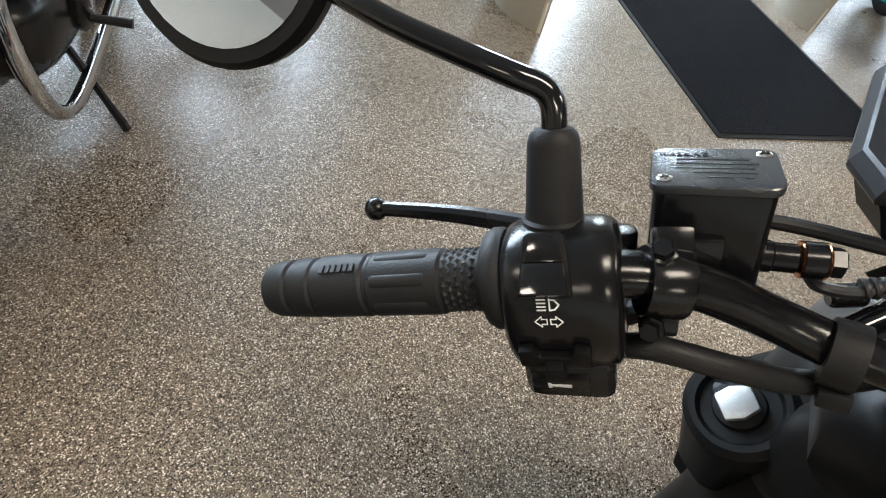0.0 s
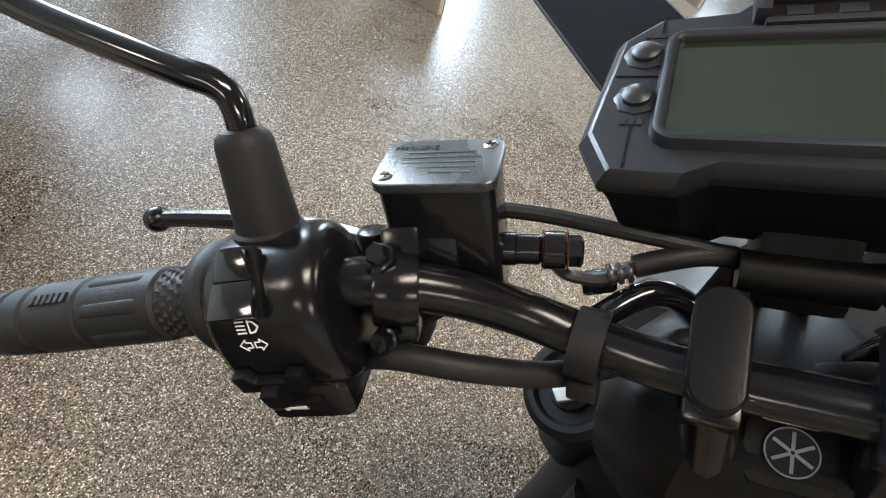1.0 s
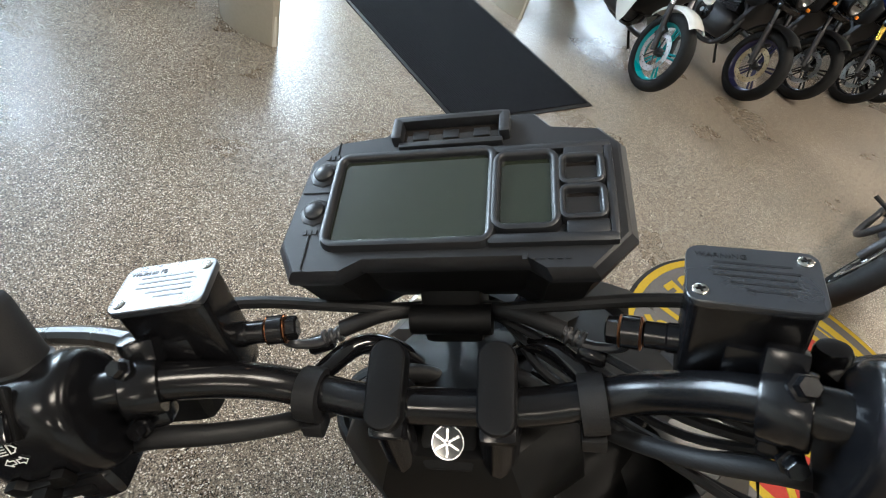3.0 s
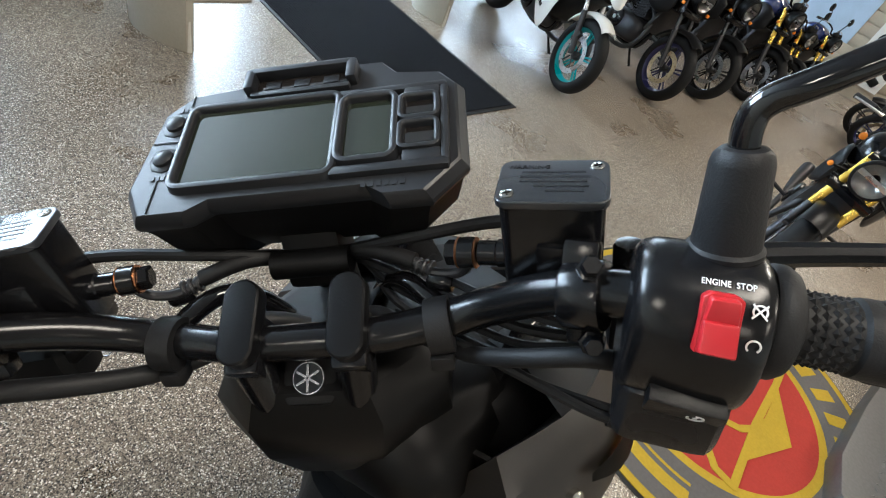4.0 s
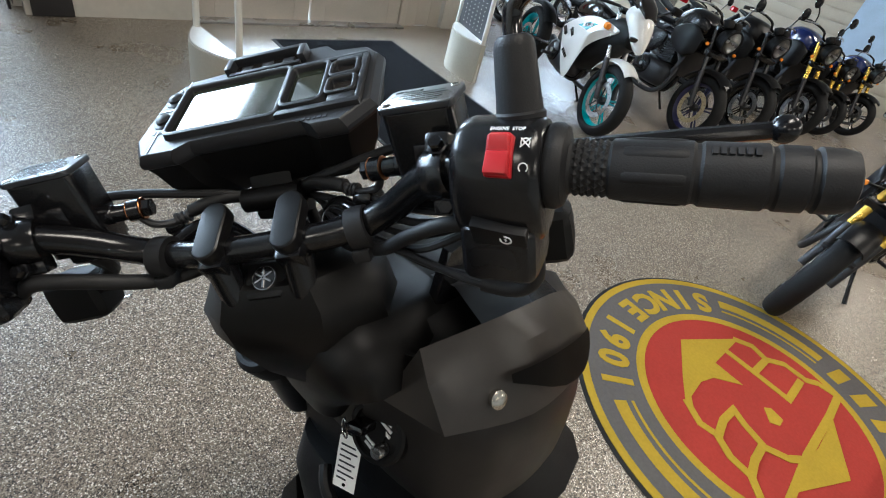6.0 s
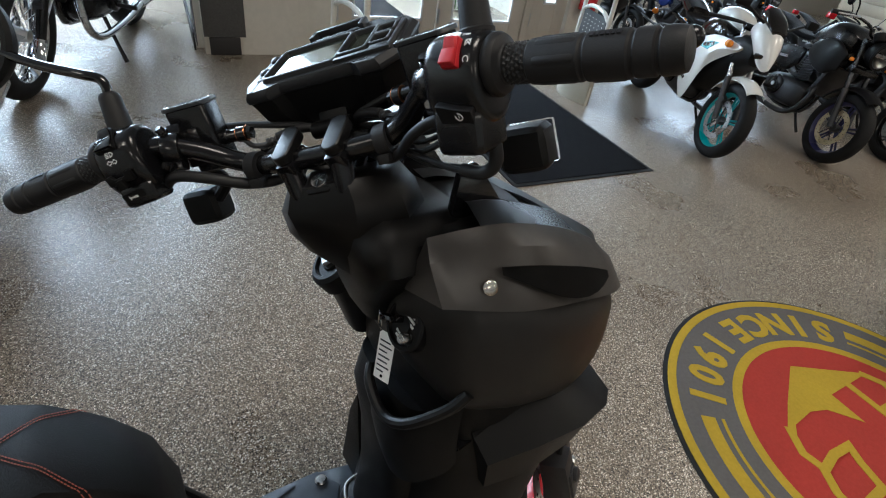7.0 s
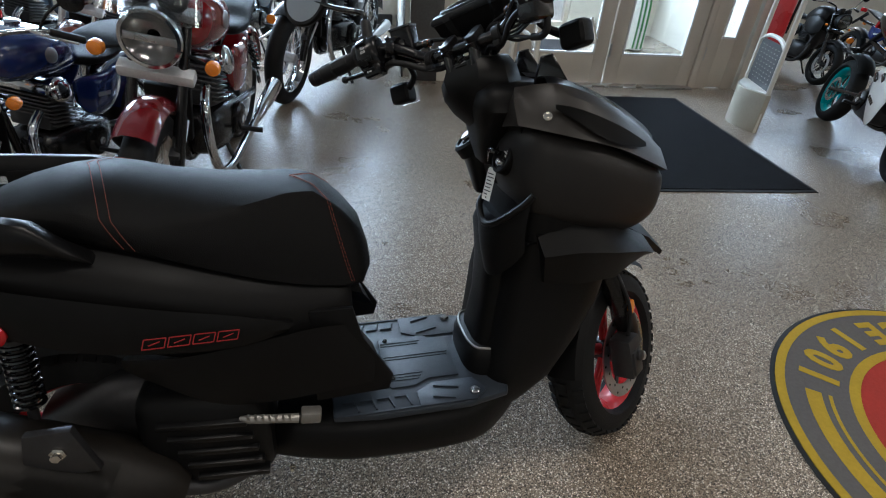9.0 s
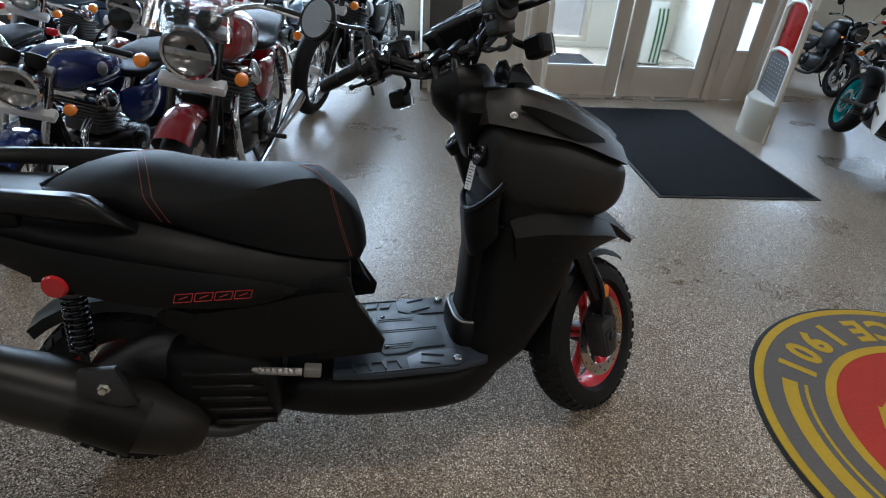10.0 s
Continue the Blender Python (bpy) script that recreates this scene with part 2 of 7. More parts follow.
def loft_y(bm, rows, p=3.0, n=24, k=3):
    """Rows (y, half width, z low, z high[, top narrowing[, x]]) skinned along y, smoothed between."""
    def full(r):
        return (*r, *((1.0, 0.0)[len(r) - 4:])) if len(r) < 6 else r
    pts = [full(r) for r in rows]
    fine = []
    for i in range(len(pts) - 1):
        a, b, c, d = pts[max(i - 1, 0)], pts[i], pts[i + 1], pts[min(i + 2, len(pts) - 1)]
        for j in range(k):
            t = j / k
            fine.append([0.5 * (2 * q + (r - w) * t + (2 * w - 5 * q + 4 * r - s) * t * t + (3 * q - w - 3 * r + s) * t ** 3) for w, q, r, s in zip(a, b, c, d)])
    fine.append(list(pts[-1]))
    rings(bm, [sring(x, (lo + hi) / 2, max(hw, 0.002), max((hi - lo) / 2, 0.002), y, p, n, tp) for y, hw, lo, hi, tp, x in fine])
    return bm


def finish(ob, sharp=35):
    me = ob.data
    me.polygons.foreach_set("use_smooth", [True] * len(me.polygons))
    me.set_sharp_from_angle(angle=radians(sharp))
    return ob


def mesh_of(name, bm, material, sharp=35, m=None):
    if m is not None:
        bm.transform(m)
    bmesh.ops.recalc_face_normals(bm, faces=bm.faces[:])
    me = bpy.data.meshes.new(name)
    bm.to_mesh(me)
    bm.free()
    me.materials.append(material)
    ob = new(name, me)
    return finish(ob, sharp)


def part(name, bm, material, parent, label="", sharp=35, m=None):
    ob = mesh_of(name, bm, material, sharp, m)
    ob.parent = parent
    if label:
        ob["label"] = label
    return ob


def thing(name, bm, material, label, category, group="", kind="", sharp=35, m=None):
    return tagged(mesh_of(name, bm, material, sharp, m), label, category, group, kind)


def base(name, m, label, category, group=""):
    ob = new(name)
    ob.matrix_world = m
    ob.empty_display_size = 0.05
    return tagged(ob, label, category, group)


def letters(text, size, depth=0.0, bold=0.0, spacing=1.0):
    """A bmesh of words in the built-in font, centred, in the x, y plane."""
    cu = bpy.data.curves.new("words", "FONT")
    cu.body, cu.size, cu.align_x, cu.align_y = text, size, "CENTER", "CENTER"
    cu.extrude, cu.offset, cu.space_character, cu.resolution_u = depth, bold, spacing, 3
    ob = bpy.data.objects.new("words", cu)
    scene.collection.objects.link(ob)
    me = bpy.data.meshes.new_from_object(ob.evaluated_get(bpy.context.evaluated_depsgraph_get()))
    bm = bmesh.new()
    bm.from_mesh(me)
    bpy.data.objects.remove(ob), bpy.data.curves.remove(cu), bpy.data.meshes.remove(me)
    return bm


def rot(rx=0, ry=0, rz=0):
    return Euler((radians(rx), radians(ry), radians(rz))).to_matrix()


def frame_of(o, x, n):
    """A pose at o with the given x direction and normal n as z."""
    z = Vector(n).normalized()
    x = Vector(x)
    x = (x - z * x.dot(z)).normalized()
    y = z.cross(x)
    m = Matrix((x, y, z)).transposed().to_4x4()
    m.translation = o
    return m

# ---- the room ----
WALL = surface("cream_wall_paint", (0.60, 0.57, 0.50), 0.6, bump=0.15, bump_scale=120, var=0.06, scale=2)
CEILM = surface("grey_ceiling_tile", (0.30, 0.295, 0.285), 0.8, var=0.06, bump=0.3, bump_scale=80)
DOORAL = surface("champagne_door_metal", (0.58, 0.53, 0.46), 0.38, metal=0.25, var=0.06)
DIAM = surface("tread_plate_metal", (0.13, 0.128, 0.126), 0.50, metal=0.85, var=0.15)
BASEBD = surface("dark_rubber_baseboard", (0.030, 0.028, 0.028), 0.55)
SILL = surface("white_sill_paint", (0.66, 0.67, 0.68), 0.45)
MATBLK = surface("ribbed_mat_pile", (0.010, 0.010, 0.012), 0.95, bump=0.9, bump_scale=420, var=0.3, spec=0.1)
PAVING = surface("outside_concrete", (0.45, 0.44, 0.42), 0.8, bump=0.2, bump_scale=60)
PLINTH = surface("pale_grey_pedestal", (0.55, 0.54, 0.51), 0.4, var=0.06)

X0, X1, Y0, Y1 = -7.0, 14.0, -8.0, 5.95
VX, VY, VX1 = 0.06, 3.50, 3.40


def wall(name, c, s, material=WALL, label="", category="wall"):
    return thing(name, box(bmnew(), c, s), material, label or "cream painted showroom wall", category, kind="structure")


thing("floor", box(bmnew(), ((X0 + X1) / 2, (Y0 + Y1) / 2, -0.1), (X1 - X0, Y1 - Y0, 0.2)), FLOOR, "speckled brown quartz floor with a worn clear seal", "floor", kind="structure")
thing("ground", box(bmnew(), (0, 66, -0.13), (400, 120, 0.2)), PAVING, "pale sunlit concrete outside the windows", "ground", kind="structure")
thing("ceiling", box(bmnew(), ((X0 + X1) / 2, (Y0 + Y1) / 2, CEIL + 0.1), (X1 - X0, Y1 - Y0, 0.2)), CEILM, "grey tiled showroom ceiling", "ceiling", kind="structure")
wall("wall_west", (X0 - 0.1, (Y0 + Y1) / 2, CEIL / 2), (0.2, Y1 - Y0, CEIL))
wall("wall_east", (X1 + 0.1, (Y0 + Y1) / 2, CEIL / 2), (0.2, Y1 - Y0, CEIL))
wall("wall_south", ((X0 + X1) / 2, Y0 - 0.1, CEIL / 2), (X1 - X0, 0.2, CEIL))


def pierced(name, axis, at, a0, a1, openings, thick=0.16, top=CEIL, material=WALL, label=""):
    """A wall along x (axis 'x') or y with rectangular openings (from, to, low, high)."""
    bm = bmnew()
    cuts = sorted({a0, a1, *(o[0] for o in openings), *(o[1] for o in openings)})
    for u, v in zip(cuts, cuts[1:]):
        mid = (u + v) / 2
        spans, z = [], 0.0
        for o in sorted((o for o in openings if o[0] <= mid <= o[1]), key=lambda o: o[2]):
            if o[2] > z:
                spans.append((z, o[2]))
            z = o[3]
        if z < top:
            spans.append((z, top))
        for lo, hi in spans:
            c, s = ((mid, at, (lo + hi) / 2), (v - u, thick, hi - lo)) if axis == "x" else ((at, mid, (lo + hi) / 2), (thick, v - u, hi - lo))
            box(bm, c, s)
    return thing(name, bm, material, label or "cream painted showroom wall", "wall", kind="structure")


# outer wall with its row of windows, and the entrance lobby in front of it
NORTH = [(-6.6, -4.5, 0.95, 3.12), (-4.3, -2.4, 0.95, 3.12), (-2.2, -0.25, 0.95, 3.12), (0.5, 2.2, 0.06, 2.2), (2.4, 3.2, 0.75, 2.3), (4.9, 7.4, 1.1, 2.7), (7.8, 10.6, 1.1, 2.7)]
pierced("wall_north", "x", Y1, X0, X1, NORTH)
pierced("lobby_wall_west", "y", VX, VY + 0.08, Y1 - 0.08, [(3.75, 4.75, 0.95, 2.3), (4.85, 5.7, 0.95, 2.3)], 0.1)
pierced("lobby_wall_east", "y", VX1, VY + 0.08, Y1 - 0.08, [(3.7, 5.6, 0.75, 2.3)], 0.1)
pierced("lobby_wall_front", "x", VY, VX, VX1, [(0.94, 3.07, 0.0, 2.18)], 0.12)
for n, (a, b, lo, hi) in enumerate(NORTH):
    w = tagged(new(f"window_{n + 1}"), "white framed showroom window with daylight behind" if lo > 0.2 else "glazed outer entrance door in daylight", "window", kind="structure")
    fr = bmnew()
    for c, s in (((a + 0.03, Y1, (lo + hi) / 2), (0.06, 0.1, hi - lo)), ((b - 0.03, Y1, (lo + hi) / 2), (0.06, 0.1, hi - lo)), (((a + b) / 2, Y1, lo + 0.03), (b - a - 0.12, 0.1, 0.06)), (((a + b) / 2, Y1, hi - 0.03), (b - a - 0.12, 0.1, 0.06)), (((a + b) / 2, Y1, (lo + hi) / 2), (0.05, 0.09, hi - lo - 0.12))):
        box(fr, c, s, bev=0.004)
    part("window_frame", fr, SILL if lo > 0.2 else DOORAL, w)
    if lo > 0.2:
        part("window_sill", box(bmnew(), ((a + b) / 2, Y1 - 0.14, lo - 0.02), (b - a + 0.1, 0.18, 0.04), bev=0.006), SILL, w)
    for c0, c1 in ((a + 0.06, (a + b) / 2 - 0.025), ((a + b) / 2 + 0.025, b - 0.06)):
        g = part("pane", box(bmnew(), ((c0 + c1) / 2, Y1, (lo + hi) / 2), (c1 - c0, 0.006, hi - lo - 0.12)), GLASS, w)
        g.visible_shadow = False
for n, (a, b) in enumerate(((3.75, 4.75), (4.85, 5.7))):
    w = tagged(new(f"window_{n + 8}"), "narrow lobby side window in a white frame", "window", kind="structure")
    fr = bmnew()
    for c, s in (((VX, a + 0.02, 1.625), (0.12, 0.04, 1.35)), ((VX, b - 0.02, 1.625), (0.12, 0.04, 1.35)), ((VX, (a + b) / 2, 0.97), (0.12, b - a - 0.08, 0.04)), ((VX, (a + b) / 2, 2.28), (0.12, b - a - 0.08, 0.04))):
        box(fr, c, s, bev=0.003)
    part("window_frame", fr, SILL, w)
    part("pane", box(bmnew(), (VX, (a + b) / 2, 1.625), (0.006, b - a - 0.08, 1.27)), GLASS, w).visible_shadow = False


def door(name, x0, x1, label, kick=0.262):
    """One glazed leaf in the lobby front: stiles, rails, kick panel, pane and a pull."""
    d = tagged(new(name), label, "door", kind="structure")
    y, h = VY, 2.12
    fr = bmnew()
    for c, s in (((x0 + 0.06, y, h / 2), (0.12, 0.045, h)), ((x1 - 0.06, y, h / 2), (0.12, 0.045, h)), (((x0 + x1) / 2, y, 0.005 + kick / 2), (x1 - x0 - 0.24, 0.043, kick - 0.01)), (((x0 + x1) / 2, y, h - 0.06), (x1 - x0 - 0.24, 0.043, 0.12))):
        box(fr, c, s, bev=0.004)
    part("door_frame", fr, DOORAL, d)
    g = part("pane", box(bmnew(), ((x0 + x1) / 2, y, (kick + h - 0.12) / 2), (x1 - x0 - 0.24, 0.008, h - 0.12 - kick)), GLASS, d)
    g.visible_shadow = False
    bead = bmnew()
    for c, s in ((((x0 + x1) / 2, y - 0.02, kick + 0.01), (x1 - x0 - 0.24, 0.02, 0.018)), ((x0 + 0.128, y - 0.02, (kick + 1.98) / 2), (0.016, 0.02, 1.96 - kick)), ((x1 - 0.128, y - 0.02, (kick + 1.98) / 2), (0.016, 0.02, 1.96 - kick))):
        box(bead, c, s)
    part("glazing_bead", bead, SILL, d)
    part("hinge", box(bmnew(), (x0 + 0.004, y - 0.026, 0.3), (0.02, 0.012, 0.11)), STEEL, d)
    return d


door("door_1", 0.98, 1.79, "closed glazed entrance door in champagne metal")
door("door_2", 1.805, 2.615, "closed glazed entrance door in champagne metal")
door("door_3", 2.68, 3.06, "fixed glazed side panel in champagne metal", 0.43)
thing("door_post", box(box(bmnew(), (0.948, VY, 1.1), (0.05, 0.09, 2.2), bev=0.004), (2.647, VY, 1.1), (0.06, 0.09, 2.2), bev=0.004), DOORAL, "champagne metal posts between the doors", "door frame", kind="structure")
thing("threshold", box(bmnew(), (1.80, VY - 0.03, 0.008), (1.66, 0.16, 0.016), bev=0.003), STEEL, "worn metal door threshold", "threshold", kind="structure")
thing("baseboard", box(bmnew(), (VX - 0.062, (3.45 + Y1) / 2, 0.06), (0.012, Y1 - 3.6, 0.12)), BASEBD, "dark rubber baseboard along the lobby wall", "baseboard", kind="structure")
thing("baseboard", box(bmnew(), ((X0 - 0.0) / 2, Y1 - 0.09, 0.06), (-X0 - 0.1, 0.012, 0.12)), BASEBD, "dark rubber baseboard under the windows", "baseboard", kind="structure")


def tread_plate(name, m, w, h, label, step=0.034):
    """A plate with rows of raised lozenges, every second one turned."""
    ob = thing(name, box(bmnew(), (w / 2, h / 2, 0.002), (w, h, 0.004)), DIAM, label, "metal plate", kind="structure", m=m)
    bm = bmnew()
    i = 0
    y = step / 2
    while y < h - 0.008:
        j, x = 0, step / 2
        while x < w - 0.008:
            a = radians(45 if (i + j) % 2 else -45)
            c, s = math.cos(a), math.sin(a)
            pts = [(x + u * c - v * s, y + u * s + v * c) for u, v in ((-0.013, 0), (0, -0.0036), (0.013, 0), (0, 0.0036))]
            lo = [bm.verts.new((px, py, 0.004)) for px, py in pts]
            hi = [bm.verts.new(((px + x) / 2, (py + y) / 2, 0.0062)) for px, py in pts]
            bm.faces.new(hi)
            for q in range(4):
                bm.faces.new((lo[q], lo[(q + 1) % 4], hi[(q + 1) % 4], hi[q]))
            x, j = x + step, j + 1
        y, i = y + step, i + 1
    st = part("lozenges", bm, DIAM, ob, m=m, sharp=20)
    tagged(st, "raised lozenges of the tread plate", kind="stuff")
    return ob


# corner of the lobby faced in tread plate
_cy = VY - 0.064
tread_plate("corner_plate_front", Matrix.Translation((0.06, _cy, 0.12)) @ rot(90, 0, 0).to_4x4(), 0.27, 2.0, "tread plate facing on the lobby corner")
tread_plate("corner_plate_side", Matrix.Translation((VX - 0.052, 3.52, 0.12)) @ rot(0, 0, -90).to_4x4() @ rot(90, 0, 0).to_4x4(), 0.28, 2.0, "tread plate facing on the lobby corner")
thing("corner_kick", box(bmnew(), (0.19, VY - 0.07, 0.06), (0.2, 0.02, 0.115), bev=0.003), BASEBD, "black kick plate at the foot of the lobby corner", "kick plate", kind="structure")

# entrance mat: rubber border and ribbed pile
mat = base("entrance_mat", Matrix.Translation((1.350, 1.378, 0)) @ Matrix.Diagonal((0.93, 1.045, 1, 1)), "black ribbed entrance mat before the doors", "mat")
part("rubber_border", prism(bmnew(), [(0, 0), (1.06, 0), (1.06, 1.67), (0, 1.67)], 0.0, 0.006, bev=0.002), RUBBER, mat)
_b = bmnew()
for _i in range(96):
    _x = 0.025 + _i * 1.01 / 96
    box(_b, (_x + 0.004, 0.835, 0.0075), (0.0075, 1.62, 0.005))
tagged(part("ribbed_surface", _b, MATBLK, mat), "ribbed black pile", kind="stuff")
# lobby mat
thing("lobby_mat", box(bmnew(), (1.35, 4.6, 0.006), (1.3, 1.5, 0.012), bev=0.003), MATBLK, "dark walk-off mat in the lobby", "mat")

# ---- the scooter: x to its right, y ahead, z up; it leans on its side stand, bars turned left ----


def lean_frame(o, heading, lean):
    h, l = radians(heading), radians(lean)
    f = Vector((math.cos(h), math.sin(h), 0))
    rh = Vector((math.sin(h), -math.cos(h), 0))
    z = Vector((0, 0, 1))
    m = Matrix((rh * math.cos(l) + z * math.sin(l), f, z * math.cos(l) - rh * math.sin(l))).transposed().to_4x4()
    m.translation = o
    return m


SPOT = (-0.2440, -0.1965, 0.0)
BODY = lean_frame(SPOT, 7.26, 8.70)
_ax = Vector((0, -math.sin(radians(27.5)), math.cos(radians(27.5))))
_p0 = Matrix.Translation((0, 0.75, 0))
STEER = _p0 @ Matrix.Rotation(radians(38.0), 4, _ax) @ _p0.inverted()
BARS = Matrix(((0.7316, -0.6109, -0.3024, 0.4469), (0.5940, 0.7890, -0.1567, 0.2283), (0.3344, -0.0650, 0.9402, 0.0780), (0.0000, 0.0000, 0.0000, 1.0000)))
scooter = base("scooter", BODY, "matte black scooter with red rims leaning on its side stand", "scooter")


def sp(name, bm, material, label="", parent=None, m=None, sharp=35):
    return part(name, bm, material, parent or scooter, label, sharp, m)


def bp(name, bm, material, label="", parent=None, sharp=35):
    return part(name, bm, material, parent or scooter, label, sharp, BARS)


# -- handlebar --
def barpath(s):
    return [(s * x, y, z) for x, y, z in ((0.0, 0.252, 1.030), (0.045, 0.253, 1.0305), (0.082, 0.258, 1.033), (0.112, 0.254, 1.045), (0.142, 0.236, 1.066), (0.172, 0.217, 1.079), (0.210, 0.2005, 1.0785), (0.26, 0.1865, 1.0725), (0.356, 0.158, 1.0590))]


bar = bp("handlebar", tube(bmnew(), [*reversed(barpath(-1)), *barpath(1)[1:]], 0.0112, 16, 5), METALBLK, "black tubular handlebar")
SWY, SWZ, SRY, SRZ = 0.204, 1.071, 0.0295, 0.0360


def on_switch(x, deg, lift=0.0, k=1.0):
    """A pose on the rider's side of a switch housing: z out of the surface, x to the right, k times as large."""
    a = radians(deg)
    c, q, p = math.cos(a), math.sin(a), 2.35

    def pw(v, e):
        return math.copysign(abs(v) ** e, v)
    n = Vector((0, -pw(c, 2 - 2 / p) / SRY, pw(q, 2 - 2 / p) / SRZ)).normalized()
    return frame_of(Vector((x, SWY - SRY * pw(c, 2 / p), SWZ + SRZ * pw(q, 2 / p))) + n * lift, (1, 0, 0), n) @ Matrix.Scale(k, 4)


ARC_DEG = np.linspace(-88, 88, 353)
ARC_LEN = np.concatenate(([0.0], np.cumsum([(on_switch(0, b).translation - on_switch(0, a).translation).length for a, b in zip(ARC_DEG, ARC_DEG[1:])])))


def wrap(bm, x, deg, k=1.0, lift=0.0004):
    """Lay a flat drawing round the curve of a switch housing, its middle at x and deg."""
    mid = np.interp(deg, ARC_DEG, ARC_LEN)
    for v in bm.verts:
        u, w, h = v.co
        v.co = on_switch(x + u * k, float(np.interp(mid + w * k, ARC_LEN, ARC_DEG)), h + lift).translation
    return bm


def xring(x, k, n=28, p=2.35):
    out = []
    for j in range(n):
        a = 2 * math.pi * j / n
        c, q = math.cos(a), math.sin(a)
        out.append((x, SWY + math.copysign(abs(c) ** (2 / p), c) * SRY * k, SWZ + math.copysign(abs(q) ** (2 / p), q) * SRZ * k))
    return out


GA = Vector((0.2265, 0.196, 1.0765))
GD = (Vector((0.356, 0.158, 1.0590)) - GA).normalized()
for s in (-1, 1):
    side = Vector((s, 1, 1))
    g0 = Vector((GA.x * s, GA.y, GA.z))
    gd = Vector((GD.x * s, GD.y, GD.z))
    prof = [(0.0125, -0.003), (0.0255, -0.003), (0.0268, -0.001), (0.0268, 0.003), (0.0245, 0.0065), (0.0175, 0.0085), (0.0163, 0.010), (0.0163, 0.029),
            (0.0180, 0.0305), (0.0184, 0.034), (0.0184, 0.068), (0.0172, 0.0695), (0.0172, 0.0715), (0.0184, 0.073), (0.0184, 0.1005), (0.0168, 0.102), (0.0168, 0.104),
            (0.0180, 0.1055), (0.0178, 0.117), (0.0160, 0.1182), (0.0160, 0.1200), (0.0176, 0.1215), (0.0172, 0.130), (0.0155, 0.1355), (0.010, 0.1375)]
    grip = bp("grip", lathe(bmnew(), [(r * (0.93 if s < 0 else 0.89), h) for r, h in prof], g0, gd, 32), RUBBER, "black ribbed rubber grip")
    e1 = gd.orthogonal().normalized()
    e2 = gd.cross(e1)
    kn = bmnew()
    for i in range(22):
        for j in range(5):
            a = 2 * math.pi * (i + 0.5 * (j % 2)) / 22
            d = e1 * math.cos(a) + e2 * math.sin(a)
            t = e1 * -math.sin(a) + e2 * math.cos(a)
            c = g0 + gd * (0.0125 + j * 0.0036) + d * (0.0150 if s < 0 else 0.0144)
            q = [kn.verts.new(c + v) for v in (gd * 0.0019, t * 0.0022, gd * -0.0019, t * -0.0022)]
            top = kn.verts.new(c + d * 0.0014)
            for k in range(4):
                kn.faces.new((q[k], q[(k + 1) % 4], top))
    tagged(bp("knurl", kn, RUBBER, "", grip, sharp=10), "diamond knurling", kind="stuff")
    pads = bmnew()
    for a0, l0, l1, w in ((200, 0.036, 0.066, 11), (250, 0.036, 0.066, 11), (300, 0.036, 0.066, 11), (225, 0.075, 0.099, 10), (285, 0.075, 0.099, 10), (255, 0.1065, 0.116, 12), (30, 0.036, 0.066, 11), (80, 0.036, 0.066, 11), (130, 0.036, 0.066, 11)):
        rows = []
        for t in (l0, l0 + 0.002, l1 - 0.002, l1):
            r = (0.0171 if t in (l0, l1) else 0.0178) * (1 if s < 0 else 0.957)
            rows.append([g0 + gd * t + (e1 * math.cos(radians(a0 + d)) + e2 * math.sin(radians(a0 + d))) * (r - (0.0008 if abs(d) == w else 0)) for d in (-w, -w * 0.7, 0, w * 0.7, w)])
        rings(pads, rows, closed=False, caps=False)
    tagged(bp("grip_pad", pads, RUBBER, "", grip, sharp=50), "raised rubber grip pads", kind="stuff")
    # raised maker's mark on the top of the grip, as bars
    mk = bmnew()
    top = (Vector((0, -0.45, 0.9)) - gd * Vector((0, -0.45, 0.9)).dot(gd)).normalized()
    for i in range(6):
        box(mk, g0 + gd * (0.077 + i * 0.0036) + top * (0.0173 if s < 0 else 0.0166), (0.0024, 0.0048, 0.0014), frame_of((0, 0, 0), gd, top).to_3x3())
    tagged(bp("raised_mark", mk, GREYPL, "", grip), "raised mark on the grip", kind="stuff")
    # switch housing
    hs = bmnew()
    rings(hs, [xring(s * x, k) for x, k in ((0.1725, 0.74), (0.1732, 0.86), (0.1755, 0.94), (0.1795, 0.985), (0.1850, 1.0), (0.2130, 1.0), (0.2185, 0.985), (0.2220, 0.94), (0.2238, 0.86), (0.2243, 0.74))])
    housing = bp("switch_housing", hs, METALBLK, "black handlebar switch housing")
    if s < 0:
        low = bmnew()
        box(low, (-0.1985, 0.197, 1.037), (0.042, 0.036, 0.026), bev=0.008, seg=3)
        bp("switch_foot", low, METALBLK, "", housing)
        xr = -0.2030
        rk = bmnew()
        prism(rk, [(-0.0112, -0.0150), (0.0112, -0.0150), (0.0098, 0.004), (0.0086, 0.0165), (0.006, 0.0185), (-0.006, 0.0185), (-0.0086, 0.0165), (-0.0098, 0.004)], -0.003, 0.0016, on_switch(xr, 46) @ Matrix.Diagonal((1, 0.82, 1, 1)), bev=0.0007)
        bp("rocker_frame", rk, BLACK, "", housing)
        rk = bmnew()
        prism(rk, [(-0.0100, -0.0138), (0.0100, -0.0138), (0.0086, 0.003), (-0.0086, 0.003)], 0.0, 0.0046, on_switch(xr, 44) @ Matrix.Diagonal((1, 0.82, 1, 1)) @ rot(-7, 0, 0).to_4x4(), bev=0.0010)
